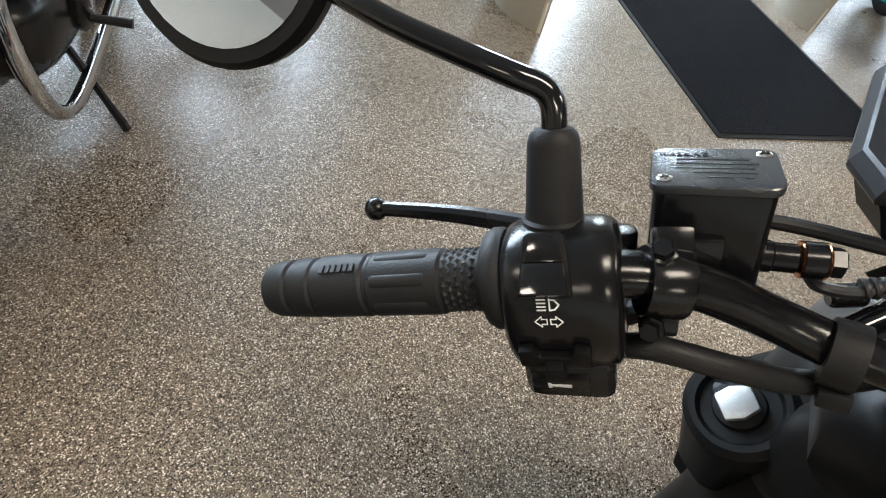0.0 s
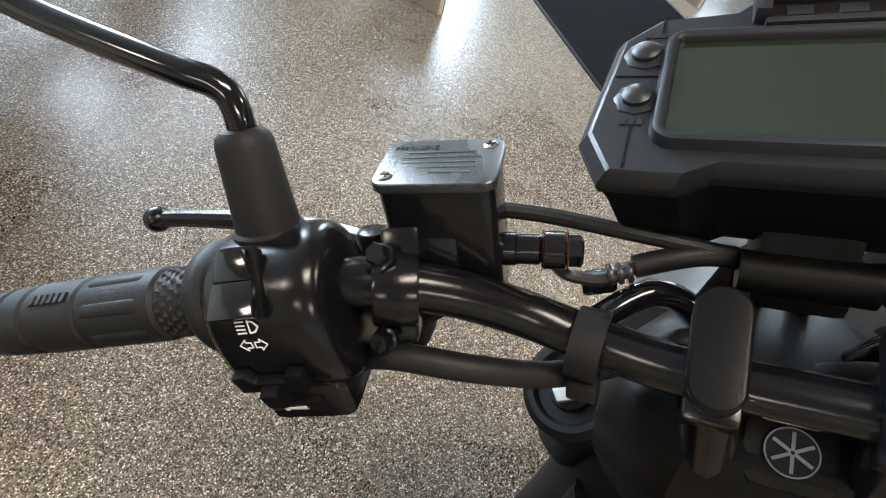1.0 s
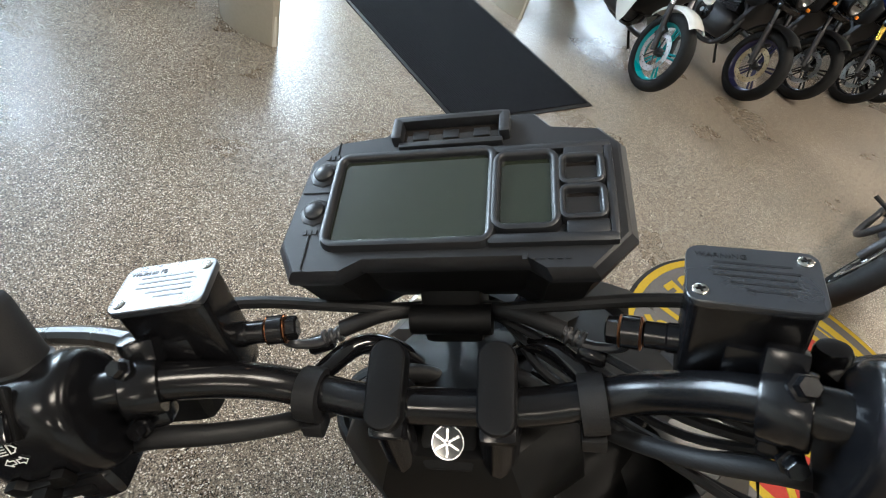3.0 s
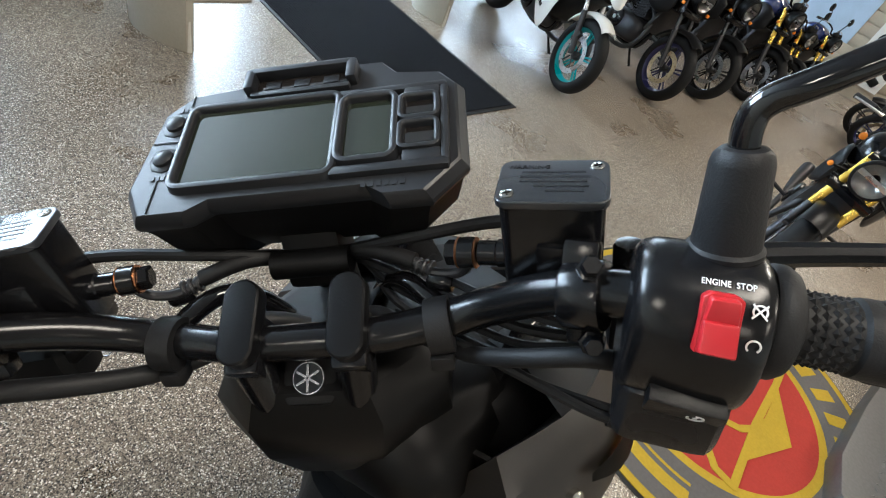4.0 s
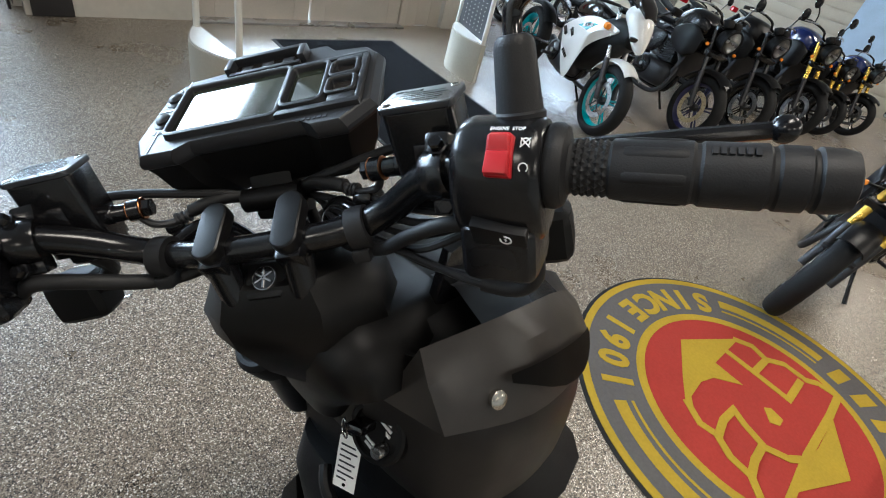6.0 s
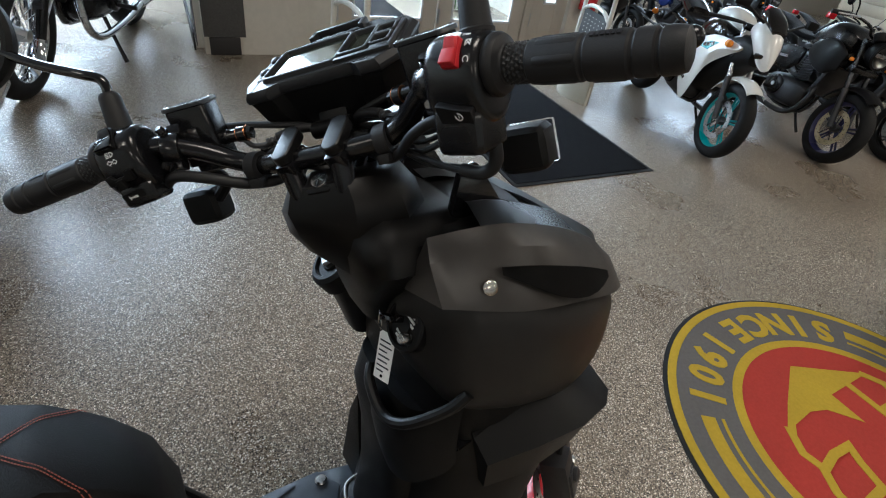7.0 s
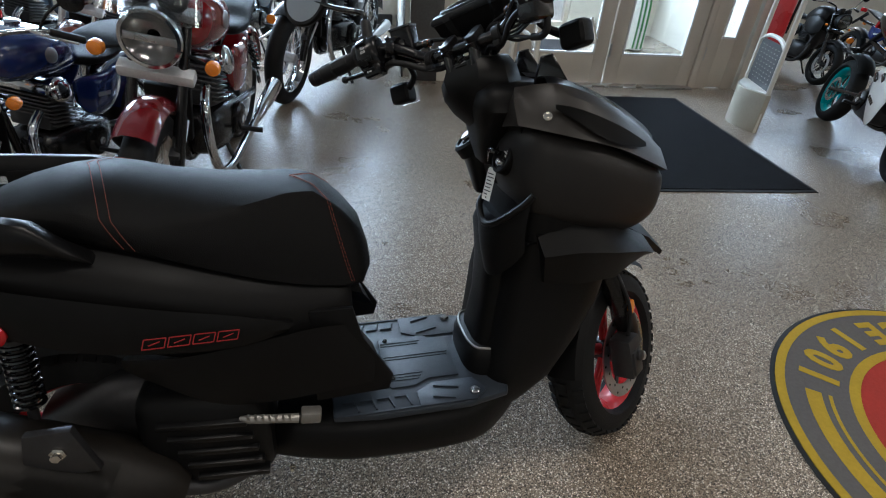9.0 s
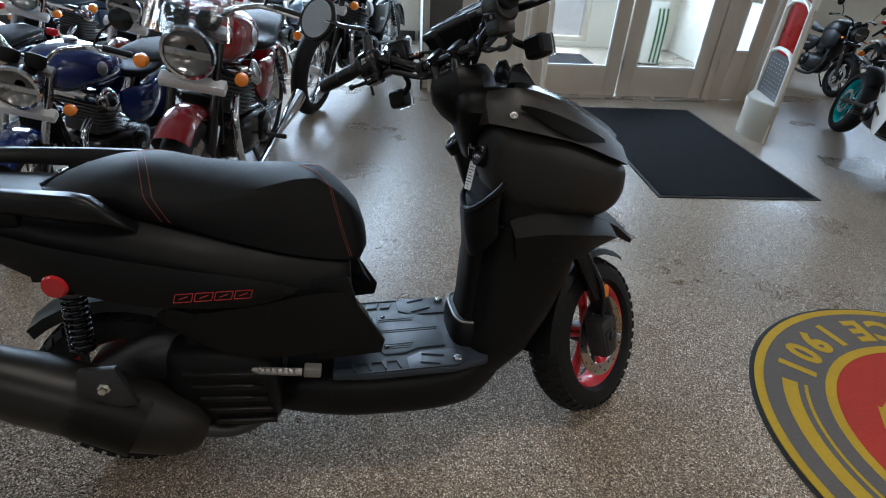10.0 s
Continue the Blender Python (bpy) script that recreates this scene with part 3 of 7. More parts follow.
        prism(rk, [(-0.0084, 0.002), (0.0084, 0.002), (0.0056, 0.0160), (-0.0056, 0.0160)], 0.0, 0.0040, on_switch(xr, 47) @ Matrix.Diagonal((1, 0.82, 1, 1)) @ rot(6, 0, 0).to_4x4(), bev=0.0010)
        bp("beam_rocker", rk, GLOSS, "gloss black beam rocker", housing)
        ts = bmnew()
        prism(ts, [(-0.0155, -0.005), (0.0155, -0.005), (0.0155, 0.0055), (0.009, 0.0065), (0.0065, 0.0015), (-0.0065, 0.0015), (-0.009, 0.0065), (-0.0155, 0.0055)], 0, 0.0050, on_switch(xr + 0.001, -17), bev=0.0010)
        prism(ts, [(-0.0045, -0.0075), (0.0045, -0.0075), (0.004, 0.003), (-0.004, 0.003)], 0.001, 0.0100, on_switch(xr + 0.001, -21), bev=0.0012)
        bp("turn_switch", ts, BLACK, "", housing)
        hb = bmnew()
        prism(hb, [(-0.0135, -0.0052), (0.0135, -0.0052), (0.0135, 0.0052), (-0.0135, 0.0052)], -0.012, 0.0050, on_switch(xr + 0.001, -26) @ Matrix.Translation((0, -0.0165, 0)), bev=0.0014)
        bp("horn_button", hb, SATIN, "", housing)
        ic = bmnew()
        lamp_sign = bmnew()                     # lamp sign above the rocker
        prism(lamp_sign, [(0.0006, -0.0018), (0.003, -0.0014), (0.0042, 0.0), (0.003, 0.0014), (0.0006, 0.0018), (0.0006, 0.0013), (0.0026, 0.0009), (0.0034, 0.0), (0.0026, -0.0009), (0.0006, -0.0013)], 0, 0.0003)
        for i in range(3):
            box(lamp_sign, (-0.0026, -0.0014 + i * 0.0014, 0.0001), (0.004, 0.0005, 0.0003))
        join(ic, wrap(lamp_sign, xr, 72, 1.35))
        lamp_sign = bmnew()                     # lamp sign below it
        prism(lamp_sign, [(0.0006, -0.0026), (0.003, -0.0022), (0.0048, 0.0), (0.003, 0.0022), (0.0006, 0.0026), (0.0006, 0.002), (0.0026, 0.0016), (0.004, 0), (0.0026, -0.0016), (0.0006, -0.002)], 0, 0.0003)
        box(lamp_sign, (0.0008, 0, 0.0001), (0.0006, 0.0052, 0.0003))
        for i in range(4):
            box(lamp_sign, (-0.0024, -0.0022 + i * 0.00145, 0.0001), (0.0036, 0.0006, 0.0003))
        join(ic, wrap(lamp_sign, xr + 0.0005, 18, 1.10))
        arrows = bmnew()                        # open turn arrows
        for d in (-1, 1):
            ou = [(d * 0.0062, 0), (d * 0.0032, 0.0027), (d * 0.0032, 0.0013), (d * 0.0008, 0.0013), (d * 0.0008, -0.0013), (d * 0.0032, -0.0013), (d * 0.0032, -0.0027)]
            for q0, q1 in zip(ou, ou[1:] + ou[:1]):
                d0 = Vector((q1[0] - q0[0], q1[1] - q0[1], 0))
                box(arrows, ((q0[0] + q1[0]) / 2, (q0[1] + q1[1]) / 2, 0.0001), (d0.length + 0.0004, 0.0005, 0.0003), Matrix.Rotation(math.atan2(d0.y, d0.x), 3, "Z"))
        join(ic, wrap(arrows, xr + 0.0005, 6, 0.96))
        m = on_switch(xr + 0.001, -26, 0.0052) @ Matrix.Translation((0, -0.0165, 0))   # horn
        prism(ic, [(-0.0060, -0.0024), (-0.0044, -0.0021), (-0.0044, -0.0008), (0.003, -0.0014), (0.0048, -0.0014), (0.0048, 0.0014), (0.003, 0.0014), (-0.0044, 0.0008), (-0.0044, 0.0021), (-0.0060, 0.0024)], 0, 0.0003, m)
        tagged(bp("switch_symbol", ic, WHITEINK, "", housing), "white control symbols", kind="stuff")
    else:
        low = bmnew()
        box(low, (0.1985, 0.199, 1.034), (0.046, 0.046, 0.040), bev=0.010, seg=3)
        bp("switch_foot", low, METALBLK, "", housing)
        kb = bmnew()
        prism(kb, [(-0.0092, -0.0150), (0.0088, -0.0155), (0.0092, 0.0125), (0.006, 0.0150), (-0.006, 0.0150), (-0.0090, 0.0125)], -0.004, 0.0026, on_switch(0.2030, 36) @ Matrix.Diagonal((0.80, 0.78, 1, 1)), bev=0.0014, seg=3)
        prism(kb, [(-0.0082, -0.0140), (0.0080, -0.0142), (0.0078, 0.002), (-0.0078, 0.002)], -0.002, 0.0062, on_switch(0.2030, 35) @ Matrix.Diagonal((0.80, 0.78, 1, 1)) @ rot(-9, 0, 0).to_4x4(), bev=0.0018, seg=3)
        prism(kb, [(-0.0078, 0.000), (0.0078, 0.000), (0.0064, 0.0138), (-0.0064, 0.0138)], -0.002, 0.0046, on_switch(0.2030, 36) @ Matrix.Diagonal((0.80, 0.78, 1, 1)) @ rot(9, 0, 0).to_4x4(), bev=0.0018, seg=3)
        bp("engine_stop_switch", kb, REDBTN, "red engine stop rocker", housing)
        ink = bmnew()
        words = letters("ENGINE  STOP", 0.0042, 0.0001, 0.00006, 1.05)
        wide = max(v.co.x for v in words.verts) - min(v.co.x for v in words.verts)
        bmesh.ops.scale(words, verts=words.verts[:], vec=(0.0190 / wide, 0.86, 1))
        join(ink, wrap(words, 0.2050, 66))
        for deg, kind in ((49, 0), (25, 1)):
            sign = bmnew()
            ring = [(math.cos(radians(a)), math.sin(radians(a))) for a in range(-50, 231, 20)]
            prism(sign, [(x * 0.0034, y * 0.0034) for x, y in ring] + [(x * 0.0025, y * 0.0025) for x, y in reversed(ring)], 0, 0.0003)
            if not kind:
                for q in (45, -45):
                    box(sign, (0, 0, 0.0001), (0.0092, 0.0009, 0.0003), rot(0, 0, q))
            join(ink, wrap(sign, 0.2160, deg, 0.80))
        m = on_switch(0.2060, -32, 0.0062)
        ring = [(math.cos(radians(a)), math.sin(radians(a))) for a in range(-200, 101, 20)]
        prism(ink, [(x * 0.0036, y * 0.0036) for x, y in ring] + [(x * 0.0026, y * 0.0026) for x, y in reversed(ring)], 0, 0.0003, m)
        prism(ink, [(-0.0009, -0.0020), (0.0009, -0.0002), (-0.0002, 0.0), (0.0009, 0.0022), (-0.0011, 0.0004), (0.0002, 0.0002)], 0, 0.0003, m)
        tagged(bp("switch_symbol", ink, WHITEINK, "", housing), "white control symbols and words", kind="stuff")
        sb = bmnew()
        prism(sb, [(-0.017, -0.0105), (0.014, -0.0105), (0.0145, 0.0040), (0.004, 0.0052), (-0.017, 0.0100)], -0.004, 0.0056, on_switch(0.203, -32), bev=0.0012)
        bp("start_button", sb, SATIN, "", housing)
    # the pod lies along the swept-back grip
    pc = Matrix.Translation((s * 0.198, SWY, SWZ))
    turn = BARS @ pc @ Matrix.Rotation(radians(-16 * s), 4, "Z") @ Matrix.Rotation(radians(6 * s), 4, "Y") @ pc.inverted() @ BARS.inverted()
    for ob in (housing, *housing.children):
        ob.data.transform(turn)
    # rubber boot, mirror stem and mirror
    boot = bmnew()
    MX = Vector((0.003 if s < 0 else 0.002, 0.003, -0.003))
    lathe(boot, [(0.0135, -0.010), (0.0156, 0.0), (0.0158, 0.0030), (0.0142, 0.0044), (0.0138, 0.009), (0.0122, 0.0380), (0.0112, 0.0415), (0.0088, 0.0438), (0.0066, 0.0442)], (s * 0.2095, 0.207, 1.1055), (s * 0.05, 0.12, 0.99), 24)
    bmesh.ops.scale(boot, verts=boot.verts[:], vec=(0.93, 0.93, 1.0), space=Matrix.Translation((-s * 0.2095, -0.207, -1.10)))
    bmesh.ops.translate(boot, verts=boot.verts[:], vec=MX)
    bp("mirror_boot", boot, RUBBER, "black rubber mirror boot")
    stem = bmnew()
    tube(stem, [(s * 0.2115, 0.212, 1.140), (s * 0.2122, 0.2135, 1.154), (s * 0.217, 0.2125, 1.162), (s * 0.232, 0.207, 1.170), (s * 0.280, 0.199, 1.192), (s * 0.316, 0.194, 1.213), (s * 0.330, 0.192, 1.221)], 0.0056, 12, 5)
    bmesh.ops.translate(stem, verts=stem.verts[:], vec=MX + Vector((0, 0, 0.004)))
    mir = bp("mirror_stem", stem, GLOSS, "gloss black mirror stem")
    mc = Vector((s * 0.358, 0.187, 1.2385)) + MX
    mn = Vector((s * -0.28, -0.90, 0.22)).normalized()
    bp("mirror_shell", lathe(bmnew(), [(0.050, 0.005), (0.0560, 0.006), (0.0590, 0.001), (0.0580, -0.006), (0.053, -0.012), (0.040, -0.016), (0.015, -0.019)], mc, mn, 36), BLACK, "round black mirror shell", mir)
    bp("mirror_glass", lathe(bmnew(), [(0.0495, 0.0046), (0.0495, 0.0058)], mc, mn, 36), MIRROR, "round mirror glass", mir)
    # brake reservoir with its clamp, bolts, lever and hose
    rm = Matrix.Translation((s * 0.150, 0.262, 1.094)) @ rot(6, 0, -12 * s).to_4x4()
    rb = bmnew()

    def slab(w, d, cr, n=5):
        return [(sx * (w / 2 - cr) + cr * math.cos(radians(a0 + 90 * i / n)), sy * (d / 2 - cr) + cr * math.sin(radians(a0 + 90 * i / n))) for sx, sy, a0 in ((1, 1, 0), (-1, 1, 90), (-1, -1, 180), (1, -1, 270)) for i in range(n + 1)]
    prism(rb, slab(0.0505, 0.0345, 0.006), -0.046, 0.0185, rm, bev=0.0012)
    join(rb, box(bmnew(), (-s * 0.002, 0.002, -0.046), (0.044, 0.028, 0.024), bev=0.008, seg=3), rm)
    res = bp("brake_reservoir", rb, METALBLK, "black brake fluid reservoir")
    lid = bmnew()
    prism(lid, slab(0.0540, 0.0380, 0.0065), 0.0188, 0.0236, rm, bev=0.0014, seg=3)
    lidob = bp("lid", lid, WINLIT, "black lid with two screws", res)
    for q in ((-0.021, -0.012), (0.021, 0.012)):
        sc = bmnew()
        t = rm @ Vector((*q, 0.0235))
        lathe(sc, [(0.0034, 0), (0.0034, 0.0006), (0.0028, 0.001)], t, rm.to_3x3() @ Vector((0, 0, 1)), 14)
        bp("lid_screw", sc, ZINC, "", res)
        cross = bmnew()
        for r in (20, 110):
            join(cross, box(bmnew(), (*q, 0.0247), (0.0042, 0.0009, 0.0004), rot(0, 0, r)), rm)
        bp("screw_slot", cross, GLOSS, "", res)
    tx = bmnew()
    for i, (w, o) in enumerate(((0.020, -0.010), (0.031, 0.0), (0.034, 0.001), (0.032, 0.0), (0.026, 0.004), (0.018, 0.006))):
        join(tx, box(bmnew(), (o, 0.0115 - i * 0.0042, 0.0237), (w, 0.0012, 0.0003)), rm) if i else None
    join(tx, letters("WARNING", 0.0042, 0.0003, 0.0, 1.1), rm @ Matrix.Translation((-0.0125, 0.0115, 0.0238)))
    tagged(bp("raised_writing", tx, GREYPL, "", res), "raised warning lines", kind="stuff")
    bd = (Vector(barpath(s)[6]) - Vector(barpath(s)[4])).normalized()
    cb = Vector((s * 0.160, 0.2245, 1.0735))
    cl = bmnew()
    lathe(cl, [(0.012, -0.0095), (0.0165, -0.0095), (0.0172, -0.008), (0.0172, 0.008), (0.0165, 0.0095), (0.012, 0.0095)], cb, bd, 20)
    bp("clamp_ring", cl, METALBLK, "", res)
    for o, sz, rt in (((0, 0.012, 0.014), (0.017, 0.018, 0.016), rot(-30, 0, -20 * s)), ((0, -0.002, -0.020), (0.017, 0.016, 0.012), rot(-10, 0, -20 * s)), ((s * -0.004, 0.026, 0.006), (0.030, 0.022, 0.020), rot(0, 0, -18 * s))):
        bp("lever_clamp", box(bmnew(), cb + Vector(o), sz, rt, bev=0.003), METALBLK, "", res)
    for o, d in (((0, -0.004, 0.017), (0, -0.62, 0.78)), ((0, -0.013, -0.018), (0, -0.9, 0.4))):
        bt = bmnew()
        lathe(bt, [(0.0062, 0), (0.0062, 0.003), (0.0048, 0.0035), (0.0048, 0.008), (0.0042, 0.009)], cb + Vector(o), d, 6)
        bp("clamp_bolt", bt, METALBLK, "", res)
    pv = bmnew()
    lathe(pv, [(0.0078, -0.012), (0.0078, 0.006), (0.0068, 0.008), (0.004, 0.0085)], (s * 0.186, 0.250, 1.075), (0, 0.1, 1), 18)
    bp("lever_pivot", pv, METALBLK, "", res)
    lv = bmnew()
    lp = [(s * x, y + (-0.010 if s > 0 else 0.010), z - (0.0 if s > 0 else 0.10 * max(0.0, 0.33 - x) ** 1.2)) for x, y, z in ((0.180, 0.248, 1.069), (0.205, 0.260, 1.067), (0.250, 0.267, 1.064), (0.300, 0.264, 1.062), (0.345, 0.256, 1.061), (0.360, 0.252, 1.061))]
    tube(lv, lp, [0.0095, 0.0086, 0.0074, 0.0064, 0.0056, 0.0056], 10, 4)
    bmesh.ops.create_uvsphere(lv, u_segments=16, v_segments=10, radius=0.0088, matrix=Matrix.Translation((s * 0.364, 0.2510 + (-0.010 if s > 0 else 0.010), 1.061)))
    bp("brake_lever", lv, METALBLK, "black brake lever with a ball end")
    bj = bmnew()
    u = Vector((-s, 0.25, -0.05)).normalized()
    b0 = Vector((s * 0.120, 0.270, 1.070))
    lathe(bj, [(0.0080, -0.024), (0.0080, -0.001), (0.0072, 0), (0.0072, 0.010), (0.0060, 0.011), (0.0060, 0.018)], b0, u, 18)
    lathe(bj, [(0.0090, 0.0125), (0.0090, 0.0215)], b0, u, 18)
    lathe(bj, [(0.0075, 0.0235), (0.0075, 0.029), (0.0060, 0.030)], b0, u, 6)
    bp("banjo_bolt", bj, METALBLK, "", res)
    ws = bmnew()
    for h in (0.0112, 0.0218):
        lathe(ws, [(0.0086, h), (0.0092, h + 0.0006), (0.0086, h + 0.0013)], b0, u, 20)
    bp("copper_washer", ws, COPPER, "copper sealing washers", res)
    ho = bmnew()
    h0 = b0 + u * 0.017
    tube(ho, [h0 + Vector((0, 0, -0.007)), h0 + Vector((-s * 0.006, 0.004, -0.016)), h0 + Vector((-s * 0.022, 0.008, -0.018)), h0 + Vector((-s * 0.036, 0.016, -0.013))], [0.0032, 0.0032, 0.0034, 0.0036], 10, 4)
    for d in (0.024, 0.028, 0.032):
        lathe(ho, [(0.0052, -0.0012), (0.0056, 0), (0.0052, 0.0012)], h0 + Vector((-s * d, 0.010 + (d - 0.024) * 0.5, -0.0165)), (-s, 0.4, 0.2), 12)
    bp("hose_fitting", ho, DARKMETAL, "dark metal hose fitting", res)
    hz = bmnew()
    tube(hz, [h0 + Vector((-s * 0.034, 0.015, -0.0135)), h0 + Vector((-s * 0.060, 0.026, -0.010)), (s * 0.025, 0.312, 1.052), (s * 0.012, 0.335, 1.030), (s * 0.012, 0.345, 0.98)], 0.0056, 12, 5)
    bp("brake_hose", hz, RUBBER, "black brake hose")
    hz = bmnew()
    tube(hz, [(s * 0.140, 0.284, 1.082), (s * 0.112, 0.290, 1.078), (s * 0.075, 0.296, 1.070), (s * 0.035, 0.304, 1.060), (s * 0.012, 0.320, 1.045)], 0.0040, 10, 5)
    bp("switch_cable", hz, RUBBER, "")
    # cables under the bar
    c1 = bmnew()
    tube(c1, [(s * 0.185, 0.214, 1.034), (s * 0.160, 0.212, 1.044), (s * 0.128, 0.224, 1.034), (s * 0.100, 0.246, 1.017), (s * 0.072, 0.268, 1.011), (s * 0.040, 0.285, 1.020), (s * 0.015, 0.30, 1.00)], 0.0064 if s < 0 else 0.0052, 12, 5)
    bp("cable_sleeve", c1, RUBBER, "black cable sleeve under the bar")
    c1 = bmnew()
    tube(c1, [(s * 0.082, 0.270, 1.036), (s * 0.062, 0.288, 1.042), (s * 0.045, 0.30, 1.030), (s * 0.03, 0.31, 1.0)], 0.0068, 12, 5)
    bp("cable_sleeve", c1, GLOSS, "")
    st = bmnew()
    lathe(st, [(0.0125, -0.007), (0.0168, -0.007), (0.0172, 0), (0.0168, 0.007), (0.0125, 0.007)], (s * 0.0835, 0.2565, 1.0315), (s, 0.05, 0.1), 20)
    box(st, (s * 0.0835, 0.247, 1.015), (0.014, 0.014, 0.010), bev=0.002)
    bp("rubber_band", st, RUBBER, "ribbed rubber cable band")
    # handlebar clamps
    hc = bmnew()
    dirv = Vector((0, 0.85, 0.52)).normalized()
    nv = Vector((0, -0.52, 0.85)).normalized()
    cm = frame_of((s * 0.032, 0.2535, 1.0455), (1, 0, 0), nv)
    out = []
    for i in range(24):
        a = 2 * math.pi * i / 24
        out.append((0.0112 * math.cos(a), 0.0150 * (1 if math.sin(a) >= 0 else -1) + 0.0112 * math.sin(a)))
    prism(hc, out, -0.006, 0.0075, cm, bev=0.003, seg=3)
    bp("clamp_cap", hc, SATIN, "soft black clamp cover")
    hc = bmnew()
    box(hc, (s * 0.032, 0.252, 1.026), (0.0215, 0.036, 0.026), rot(30, 0, 0), bev=0.004)
    tube(hc, [(s * 0.032, 0.246, 1.022), (s * 0.030, 0.245, 0.998), (s * 0.028, 0.246, 0.975)], [0.0125, 0.0118, 0.0118], 14)
    bp("clamp_post", hc, METALBLK, "")
    # front indicator on a short stalk
    fl = bmnew()
    box(fl, (s * 0.215, 0.292, 0.992), (0.052, 0.042, 0.046), rot(0, 0, -8 * s), bev=0.014, seg=3)
    ind = bp("front_indicator", fl, BLACK, "black front indicator")
    bp("lens", box(bmnew(), (s * 0.2175, 0.314, 0.992), (0.050, 0.008, 0.044), rot(0, 0, -8 * s), bev=0.0035), LENS, "clear indicator lens", ind)
    fl = bmnew()
    tube(fl, [(s * 0.190, 0.288, 1.0), (s * 0.165, 0.285, 1.018), (s * 0.155, 0.262, 1.040)], [0.008, 0.007, 0.006], 10, 3)
    bp("indicator_stalk", fl, BLACK, "", ind)

# throttle cables sagging under the right housing
for o in (0.0, 0.007):
    c1 = bmnew()
    tube(c1, [(0.208, 0.202 + o, 1.022), (0.206, 0.202 + o, 1.004), (0.192, 0.207 + o, 0.994), (0.165, 0.214 + o, 0.999), (0.130, 0.230 + o, 1.012 - o), (0.09, 0.255 + o, 1.020), (0.05, 0.29 + o, 1.010)], 0.0030, 8, 5)
    bp("throttle_cable", c1, RUBBER, "")
c1 = bmnew()
tube(c1, [(0.209, 0.204, 1.026), (0.207, 0.205, 1.002), (0.193, 0.209, 0.9925), (0.172, 0.2145, 0.997)], 0.0062, 12, 4)
bp("cable_boot", c1, RUBBER, "black rubber cable boot")

# loose cables between the instrument and the throttle side
for k in range(4):
    c1 = bmnew()
    tube(c1, [(0.018 + k * 0.006, 0.315, 1.050 - k * 0.004), (0.055, 0.300 - k * 0.006, 1.052 - k * 0.007), (0.095, 0.276 - k * 0.006, 1.046 - k * 0.009), (0.130, 0.254 - k * 0.005, 1.040 - k * 0.008), (0.165, 0.232, 1.042 - k * 0.005)], 0.0026 + 0.0006 * (k % 2), 8, 5)
    bp("loom_cable", c1, RUBBER, "")
for s, y0 in ((-1, 0.286), (1, 0.280)):
    bp("cable_collar", lathe(bmnew(), [(0.0050, -0.008), (0.0062, -0.006), (0.0062, 0.006), (0.0050, 0.008)], (s * 0.085, y0, 1.046), (s, -0.35, -0.1), 14), METALBLK, "")

# -- instrument --
VS, VO = 1.08, -0.004
DM = frame_of((0.005, 0.331, 1.127), (1, 0, 0), (0, -0.40, 0.917)) @ Matrix.Scale(1.035, 4)
OUT = [(-0.099, -0.028), (-0.088, -0.047), (-0.060, -0.047), (-0.047, -0.040), (0.045, -0.040), (0.056, -0.047), (0.079, -0.047), (0.099, -0.028), (0.0985, 0.030), (0.088, 0.042), (0.060, 0.046), (0.050, 0.057), (-0.034, 0.059), (-0.046, 0.047), (-0.078, 0.044), (-0.093, 0.030)]


def dash_ring(k, w, lift=0.0):
    return [DM @ Vector((x * k, y * VS * k + VO + lift, w)) for x, y in OUT]


db = bmnew()
rings(db, [dash_ring(0.60, -0.060, 0.002), dash_ring(0.78, -0.054, 0.0), dash_ring(0.92, -0.030, -0.002), dash_ring(0.965, -0.014), dash_ring(0.985, -0.0085)])
dash = bp("instrument_back", db, BLACK, "black instrument casing", sharp=28)
db = bmnew()
rings(db, [dash_ring(0.975, -0.0088), dash_ring(1.005, -0.0072), dash_ring(1.014, -0.0045), dash_ring(1.010, -0.0018), dash_ring(0.972, 0.0036), dash_ring(0.955, 0.0046)])
bezel = bp("bezel", db, GREYPL, "charcoal faceted instrument bezel", dash, sharp=24)


def bezel_bar(bm, x0, y0, x1, y1, h=0.0085, bev=0.0018):
    y0, y1 = y0 * VS + VO, y1 * VS + VO
    join(bm, box(bmnew(), ((x0 + x1) / 2, (y0 + y1) / 2, h / 2), (abs(x1 - x0), abs(y1 - y0), h), bev=bev), DM)


def window_ring(x0, y0, x1, y1, wide, h, foot=0.004, sill=0.0052, cr=0.004):
    """A raised surround with rounded corners, sloping outside and dropping steeply to the window."""
    y0, y1 = y0 * VS + VO, y1 * VS + VO

    def loop(g, w, c):
        pts = []
        for sx, sy, a0 in ((x1, y1, 0), (x0, y1, 90), (x0, y0, 180), (x1, y0, 270)):
            ox, oy = (sx + g - c if sx == x1 else sx - g + c), (sy + g - c if sy == y1 else sy - g + c)
            pts += [DM @ Vector((ox + c * math.cos(radians(a0 + 22.5 * i)), oy + c * math.sin(radians(a0 + 22.5 * i)), w)) for i in range(5)]
        return pts
    bm = bmnew()
    rings(bm, [loop(wide, foot, cr + wide), loop(wide * 0.72, h * 0.94, cr + wide * 0.7), loop(wide * 0.45, h, cr + wide * 0.4), loop(wide * 0.15, h * 0.97, cr), loop(0.0, h * 0.85, cr * 0.7), loop(-0.0004, sill, cr * 0.7)], True, False)
    return bm


